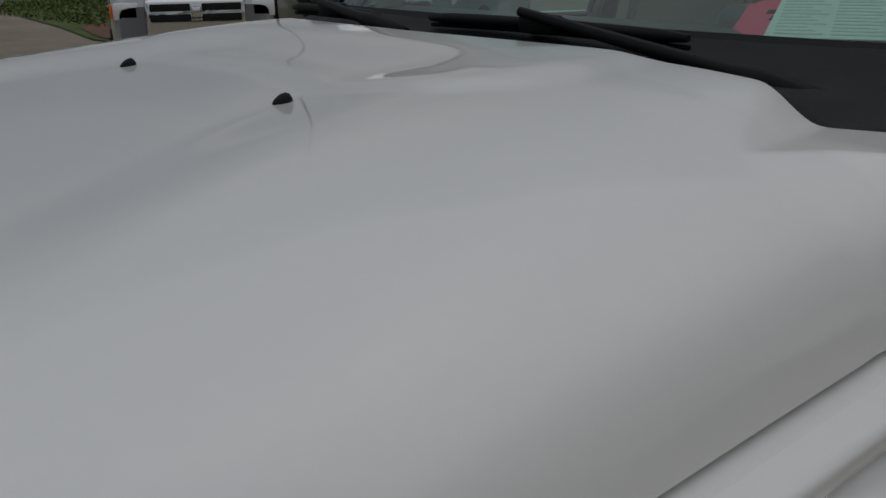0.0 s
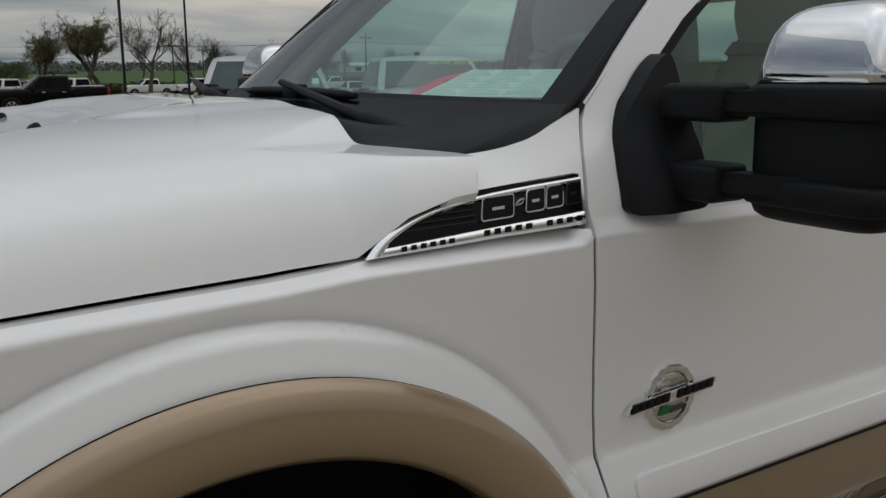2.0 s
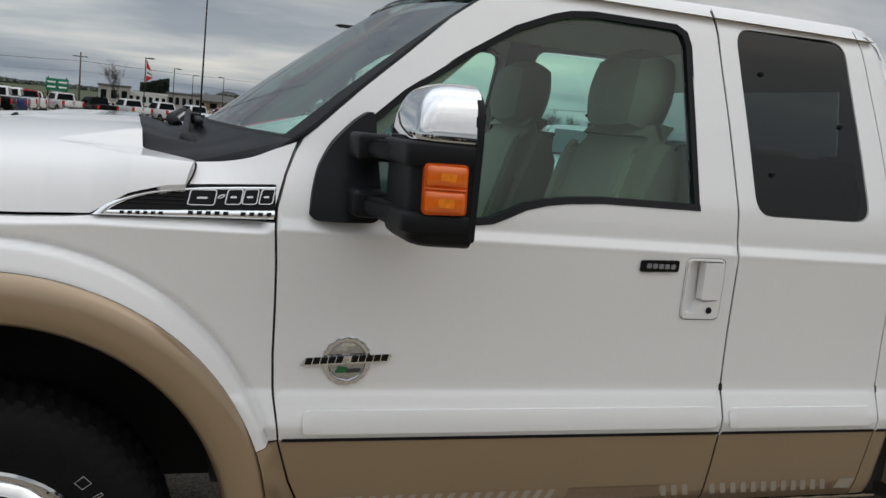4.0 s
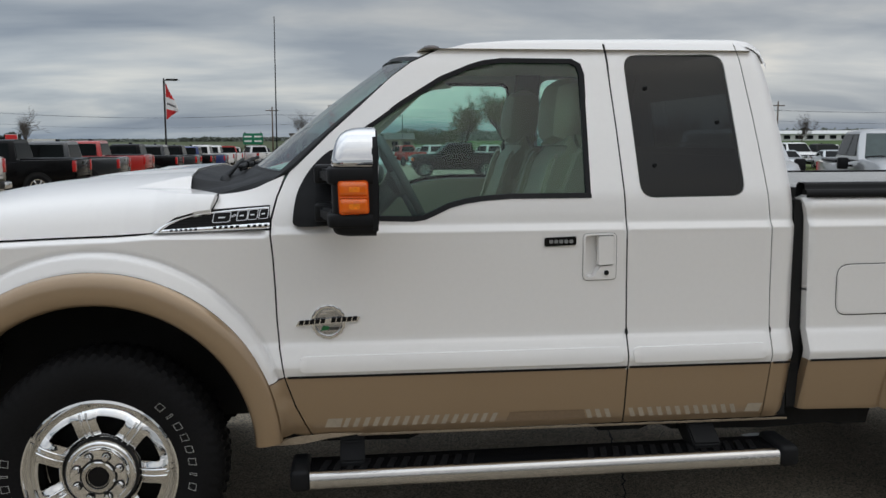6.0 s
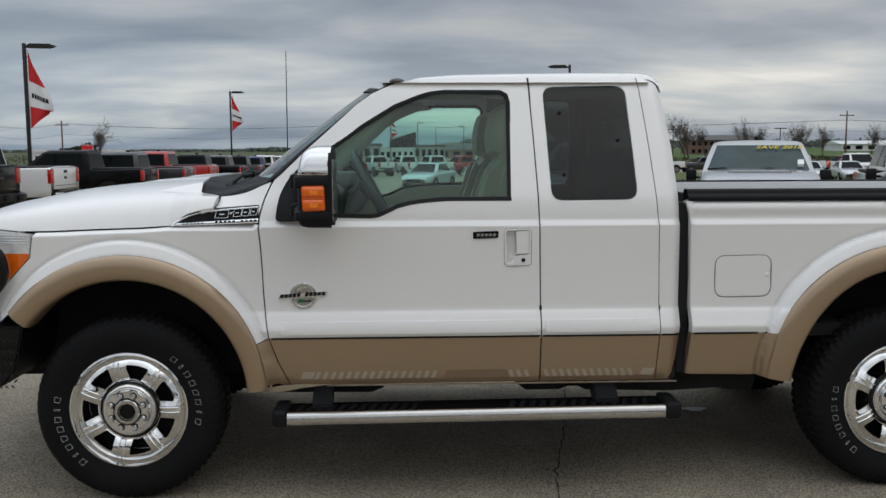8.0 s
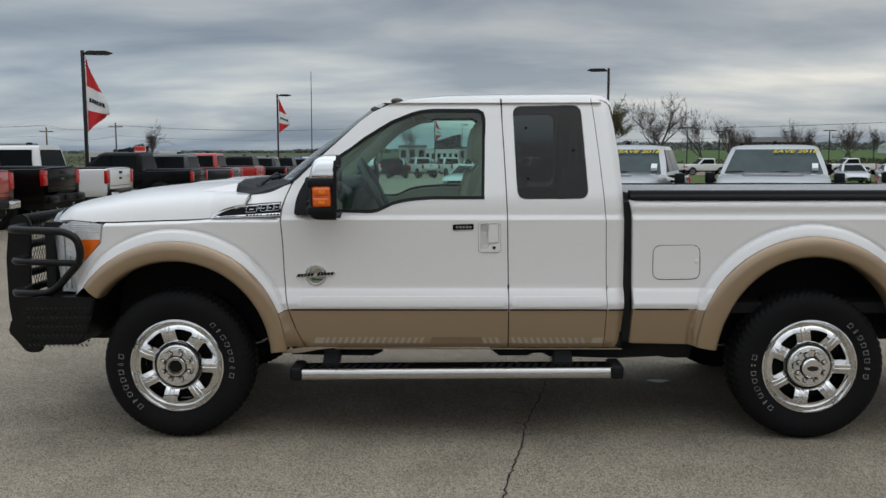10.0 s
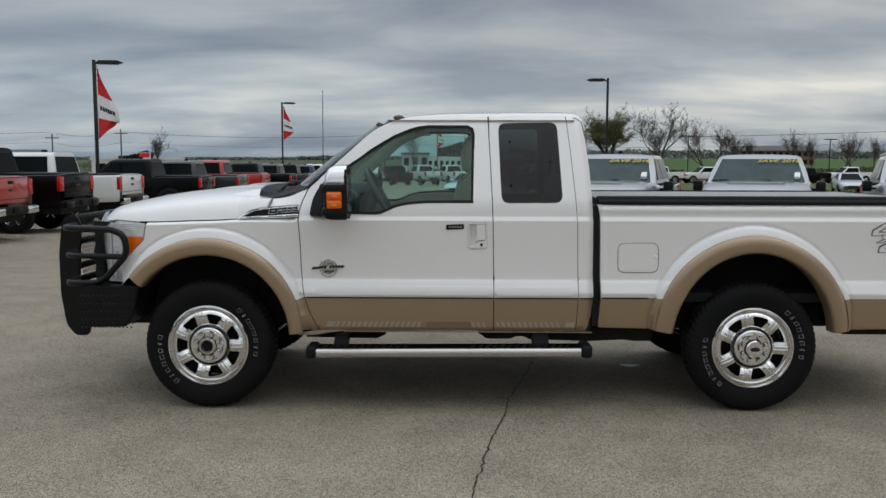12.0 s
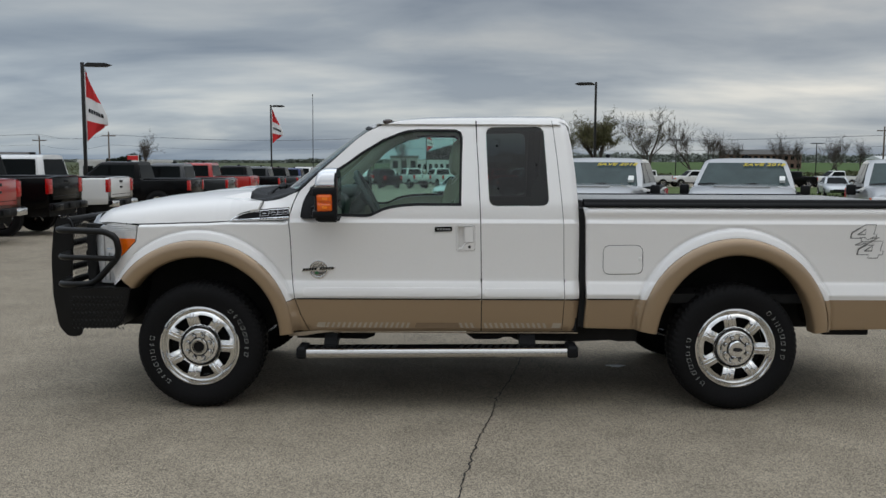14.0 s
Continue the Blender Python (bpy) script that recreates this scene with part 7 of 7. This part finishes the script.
def flag(x, y, z, width, height, turn, wave):
    v = thing("flag", "red and white feather flag on a lamp post", "flag", pose(x, y, z, 0, 0, turn), "dealer flags")
    def cloth(u, t):
        w = width * interp(t, (0, 0.10, 0.42, 0.52, 0.66, 0.80, 1.0), (0.10, 0.24, 0.86, 0.98, 1.0, 0.90, 0.78))
        return Vector((w * u, 0.10 * wave * math.sin(5 * u + 3 * t) * u, -height * (t + 0.12 * u * math.sin(math.pi * t) - 0.20 * u * sstep(0.6, 1.0, t))))
    def strip(t0, t1, m):
        return part("flag_cloth", grid_mesh([[cloth(i / 12, t0 + (t1 - t0) * j / 8) for i in range(13)] for j in range(9)]), m, v)
    strip(0.0, 0.36, FLAGRED)
    w = strip(0.36, 0.70, FLAGWHITE)
    strip(0.70, 1.0, FLAGRED)
    for i in range(6):
        u = 0.12 + 0.13 * i
        part("word_bar", grid_mesh([[cloth(u + d, tt) + Vector((0, -0.02, 0)) for d in (0, 0.10)] for tt in (0.51, 0.57)]), BADGEBLUE, w)
    part("flag_edge", tube([(0, 0, 0.1), (0, 0, -height)], 0.02, 6), FLAGWHITE, v)


POSTS = ((-12.73, 29.53, True), (-12.62, 66.6, True), (9.73, 42.86, False), (-1.2, 118, True), (2.8, 148, False), (6.8, 178, False), (12, 170, False))
for x, y, has in POSTS:
    top = 5.52 if y < 35 else 6.0 if y < 50 else 6.2
    light_pole(x, y, top - ground_z(x, y), 1, 0 if x < 9 else 180)
    if has:
        flag(x + 0.10, y, top - 0.35, 0.92, 2.75, -12, 1.0)
for x, y in ((35, 124), (45.5, 144), (62, 140)):
    light_pole(x, y, 6.6, 2, 8, "twin-headed lamp post beyond the lawn")


def utility_pole(x, y, height, lean=0.0):
    v = thing("utility_pole", "weathered wooden utility pole with a crossarm", "utility pole", pose(x, y, ground_z(x, y), 0, lean, 0), "utility poles")
    part("pole", tube([(0, 0, 0), (0, 0, height)], [0.17, 0.11], 8), TIMBER, v)
    part("crossarm", box((-1.15, -0.06, height - 0.75), (1.15, 0.06, height - 0.6)), TIMBER, v)
    for sx in (-1.0, -0.4, 0.4, 1.0):
        part("insulator", lathe([(0, 0.18), (0.05, 0.15), (0.06, 0.0)], 8, "z"), GREYINK, v).matrix_basis = pose(sx, 0, height - 0.6)


UTIL = ((-160, 150, 8), (-66, 142, 7.3), (-53.7, 140, 8), (-12, 160, 9), (70, 134, 9), (110, 110, 9))
for x, y, h in UTIL:
    utility_pole(x, y, h)


def wires():
    spans = [(-160, 150, -66, 142), (-66, 142, -53.7, 140), (-53.7, 140, -12, 160), (-12, 160, 70, 134), (70, 134, 110, 110)]
    for off, lo in ((-1.0, 0.0), (0.4, 0.0), (0.0, -1.7)):
        b = bmesh.new()
        for x0, y0, x1, y1 in spans:
            pts = []
            for i in range(13):
                t = i / 12
                x, y = x0 + (x1 - x0) * t + off, y0 + (y1 - y0) * t
                pts.append((x, y, ground_z(x0, y0) * (1 - t) + ground_z(x1, y1) * t + 7.6 + lo - 3.0 * t * (1 - t)))
            tube(pts, 0.014, 4, b, False)
        tagged(finish("power_line", b, BLACK), "dark overhead power line sagging between poles", "power line", "power lines")


wires()


# ---- trees ----
def tree(x, y, height, spread, seed, leaves=0, leaf_mat=None, label="bare tree with thin branches", trunk_share=0.3):
    rng = random.Random(seed)
    v = thing("tree", label, "tree", pose(x, y, ground_z(x, y)), "trees")
    wood, tips = bmesh.new(), []
    def grow(p, d, length, r, depth):
        pts, rad, n = [p], [r], 4
        lean = 0.16 + 0.05 * depth
        for i in range(n):
            d = (d + Vector((rng.gauss(0, lean), rng.gauss(0, lean), rng.gauss(0.07, lean * 0.6)))).normalized()
            p = p + d * length / n
            pts.append(p)
            rad.append(r * (1 - 0.5 * (i + 1) / n))
        tube(pts, rad, 6 if depth < 2 else 4 if depth < 3 else 3, wood, False)
        if depth > 2:
            tips.extend(pts[2:])
        if depth == 5:
            return
        a = rng.uniform(0, math.tau)
        for k in range((3, 3, 3, 2, 2)[depth]):
            a += 2.4 + rng.uniform(-0.5, 0.5)
            i = min(n, 2 + (k * 3) // 4) if depth else rng.choice((3, 4, 4))
            s = Vector((math.cos(a), math.sin(a), rng.uniform(0.3, 1.0)))
            q = rng.uniform(0.50, 0.9) * spread
            grow(pts[i], (d + s * q).normalized(), length * rng.uniform(0.55, 0.80), max(0.013, rad[i] * rng.uniform(0.45, 0.62)), depth + 1)
        grow(p, d, length * 0.72, max(0.013, rad[-1]), depth + 1)
    grow(Vector((0, 0, -0.1)), Vector((0, 0, 1)), height * trunk_share, height * 0.022, 0)
    top = max(t.z for t in tips)
    k = height / top
    bmesh.ops.scale(wood, vec=(k, k, k), verts=wood.verts)
    part("trunk", wood, BARK, v)
    if leaves:
        b = bmesh.new()
        for _ in range(leaves):
            t = rng.choice(tips) * k
            c = t + Vector((rng.gauss(0, 0.16), rng.gauss(0, 0.16), rng.gauss(0, 0.14)))
            s = rng.uniform(0.025, 0.065)
            u, w = Vector((rng.uniform(-1, 1), rng.uniform(-1, 1), rng.uniform(-1, 1))).normalized() * s, Vector((rng.uniform(-1, 1), rng.uniform(-1, 1), rng.uniform(-1, 1))).normalized() * s
            b.faces.new([b.verts.new(c + q) for q in (u, w, -u, -w)])
        part("crown", b, leaf_mat or BUD, v, "sparse new leaves")
    return v


big = tree(18.9, 100, 9.6, 1.5, 3, 19000, BUD, "broad tree in early leaf", 0.20)
copy_thing(big, pose(21.2, 103, ground_z(0, 103) - 0.4, 0, 0, 130))
copy_thing(big, pose(15.4, 106, ground_z(0, 106) - 1.2, 0, 0, 230))
bare = tree(24.3, 95, 9.4, 0.95, 8, 1500, BUD, "bare tree with a few buds", 0.30)
bare2 = tree(33.5, 108, 8.6, 0.72, 12, 0, None, "bare tree with thin branches", 0.36)
bare3 = tree(37.5, 112, 7.8, 0.62, 15, 0, None, "bare tree with thin branches", 0.38)
for x, y, s, k in ((58, 140, 3, 8), (63, 150, 4, 60), (69, 152, 5, 190), (74, 150, 6, 250), (53, 150, 6, 20), (48, 142, 5, 70)):
    copy_thing(bare2 if s % 2 else bare3, pose(x, y, ground_z(x, y), 0, 0, k))
for x, y, k in ((62, 132, 10), (71, 128, 221)):
    copy_thing(bare3 if k % 20 else bare2, pose(x, y, ground_z(x, y) - 0.6, 0, 0, k))
tree(-36, 104, 7.2, 0.95, 21)
copy_thing(bare2, pose(-4.5, 150, ground_z(-4.5, 150), 0, 0, 45))
copy_thing(bare3, pose(28, 113, ground_z(28, 113), 0, 0, 99))


def scrub(name, boxes, n, material, label, size, seed):
    """A far belt of bushes and treetops: many small leaf clumps."""
    rng = random.Random(seed)
    b = bmesh.new()
    for x0, x1, y0, y1, h in boxes:
        for _ in range(n):
            x, y = rng.uniform(x0, x1), rng.uniform(y0, y1)
            top = h * (0.55 + 0.6 * (noise.noise(Vector((x * 0.13, y * 0.13, seed))) + 0.5))
            z = ground_z(x, y) + max(0.1, top) * rng.random() ** 0.7
            s = size * rng.uniform(0.5, 1.4)
            c = Vector((x, y, z))
            for _ in range(2):
                u = Vector((rng.uniform(-1, 1), rng.uniform(-1, 1), rng.uniform(-1, 1))).normalized() * s
                w = Vector((rng.uniform(-1, 1), rng.uniform(-1, 1), rng.uniform(-1, 1))).normalized() * s
                b.faces.new([b.verts.new(c + q) for q in (u, w, -u, -w)])
    tagged(finish(name, b, material), label, "bushes", kind="stuff")


scrub("hedgerow", [(-230, -14, 168, 174, 2.0), (13, 30, 106, 112, 1.7), (13, 34, 250, 262, 4.2), (30, 140, 128, 134, 1.6), (60, 130, 146, 150, 2.2)], 9000, HEDGE, "olive hedgerow in early leaf beyond the lawn", 0.15, 2)
scrub("grass_tufts", [(7.5, 20, 21, 45, 0.14), (20, 40, 21, 60, 0.16)], 7000, TUFT, "tufts of spring grass on the lawn", 0.05, 9)
scrub("tree_belt", [(-260, -60, 330, 350, 0.5), (-60, 60, 330, 350, 1.1), (60, 420, 520, 560, 5)], 9000, HAZYWOOD, "distant belt of trees on the horizon", 0.75, 4)
scrub("conifers", [(-58, -53, 150, 153, 4.6), (-3.5, 3, 224, 228, 6.0)], 4500, PINE, "dark conifers beside the road", 0.22, 6)


# ---- far buildings ----
WALLTAN = mat("tan_siding", (0.28, 0.22, 0.16), 0.8, vary=0.1, scale=0.5)
ROOFGREY = mat("grey_shingle", (0.10, 0.095, 0.09), 0.85, vary=0.2, scale=1)
WALLWHITE = mat("white_siding", (0.62, 0.63, 0.62), 0.7, vary=0.08, scale=0.5)
BRICKRED = mat("brown_brick", (0.17, 0.105, 0.08), 0.85, vary=0.2, scale=1)


def building(name, label, x, y, w, d, h, wall_m, roof_m, pitch, floors, bays, turn=0.0):
    v = thing(name, label, "building", pose(x, y, ground_z(x, y) - 0.3, 0, 0, turn))
    part("wall", box((-w / 2, -d / 2, 0), (w / 2, d / 2, h)), wall_m, v)
    if pitch > 0:
        part("roof", prism([(-d / 2 - 0.5, h), (d / 2 + 0.5, h), (0, h + pitch)], -w / 2 - 0.5, w / 2 + 0.5, "x"), roof_m, v)
    else:
        part("roof", box((-w / 2 - 0.2, -d / 2 - 0.2, h), (w / 2 + 0.2, d / 2 + 0.2, h + 0.5)), roof_m, v)
    for f in range(floors):
        for i in range(bays):
            cx, cz = -w / 2 + (i + 0.5) * w / bays, (f + 0.55) * h / floors
            part("window", box((cx - w / bays * 0.28, -d / 2 - 0.06, cz - h / floors * 0.25), (cx + w / bays * 0.28, -d / 2 - 0.02, cz + h / floors * 0.25)), VEHGLASS, v)
    return v


building("hotel", "long brown hotel with a grey roof", 93, 255, 21, 9, 4.4, BRICKRED, ROOFGREY, 1.4, 2, 12)
building("showroom", "low grey dealership building with wide windows", 6.3, 215, 7.4, 8, 3.2, CONCRETE, ROOFGREY, 0, 1, 5)
building("workshop", "grey block workshop with a flat roof", -8.6, 212, 6.4, 8, 3.6, CONCRETE, ROOFGREY, 0, 1, 3)
building("market_hall", "white hall with a pale low roof", -1.6, 214, 8.2, 8, 2.6, WALLWHITE, WALLWHITE, 0, 1, 6)
building("house", "tan house with a gabled roof", 13.2, 222, 9, 8, 2.4, WALLTAN, ROOFGREY, 1.6, 1, 3)
building("warehouse", "long white metal warehouse", -58, 160, 13, 12, 3.2, WALLWHITE, WALLWHITE, 0, 1, 4)
building("farm_shed", "long white farm shed in the field", 165, 300, 34, 12, 2.6, WALLWHITE, WALLWHITE, 1.2, 1, 8)
building("house", "pale house with a grey roof", -84, 165, 10, 9, 3.0, WALLWHITE, ROOFGREY, 2.0, 1, 3)


def road_sign():
    v = thing("road_sign", "green highway direction sign on two posts", "road sign", pose(-13.2, 137, ground_z(-13.2, 137)))
    part("sign_panel", box((-1.5, -0.06, 2.5), (1.5, 0.0, 4.2), 0.02), mat("sign_green", (0.0, 0.16, 0.08), 0.5), v)
    for sx in (-1.2, 1.2):
        part("sign_post", box((sx - 0.08, 0.0, 0), (sx + 0.08, 0.14, 4.4)), POLE, v)
    for sx in (-0.75, 0.75):
        for z in (3.7, 3.0):
            part("sign_bar", box((sx - 0.55, -0.08, z - 0.12), (sx + 0.55, -0.061, z + 0.12)), PAPER, v)
    w = thing("roadside_sign", "red and white roadside sign on a pole", "sign", pose(-44.5, 125, ground_z(-44.5, 125)))
    part("sign_panel", box((-0.8, -0.12, 2.4), (0.8, 0.12, 4.0), 0.03), FLAGWHITE, w)
    part("sign_band", box((-0.78, -0.14, 3.3), (0.78, -0.121, 3.95)), FLAGRED, w)
    part("sign_post", box((-0.12, -0.1, 0), (0.12, 0.1, 2.5)), POLE, w)


road_sign()


def trailer():
    v = thing("trailer", "white box trailer parked behind the pickups", "trailer", pose(-49.0, 96, ground_z(-49.0, 96), 0, 0, 4))
    part("box", box((-3, -1.2, 0.9), (3, 1.2, 2.9), 0.05), whitep, v)
    for sx in (-0.6, 0.6):
        part("wheel", lathe([(0, -1.22), (0.4, -1.22), (0.4, 1.22), (0, 1.22)], 20), RUBBER, v).matrix_basis = pose(sx, 0, 0.42)


trailer()
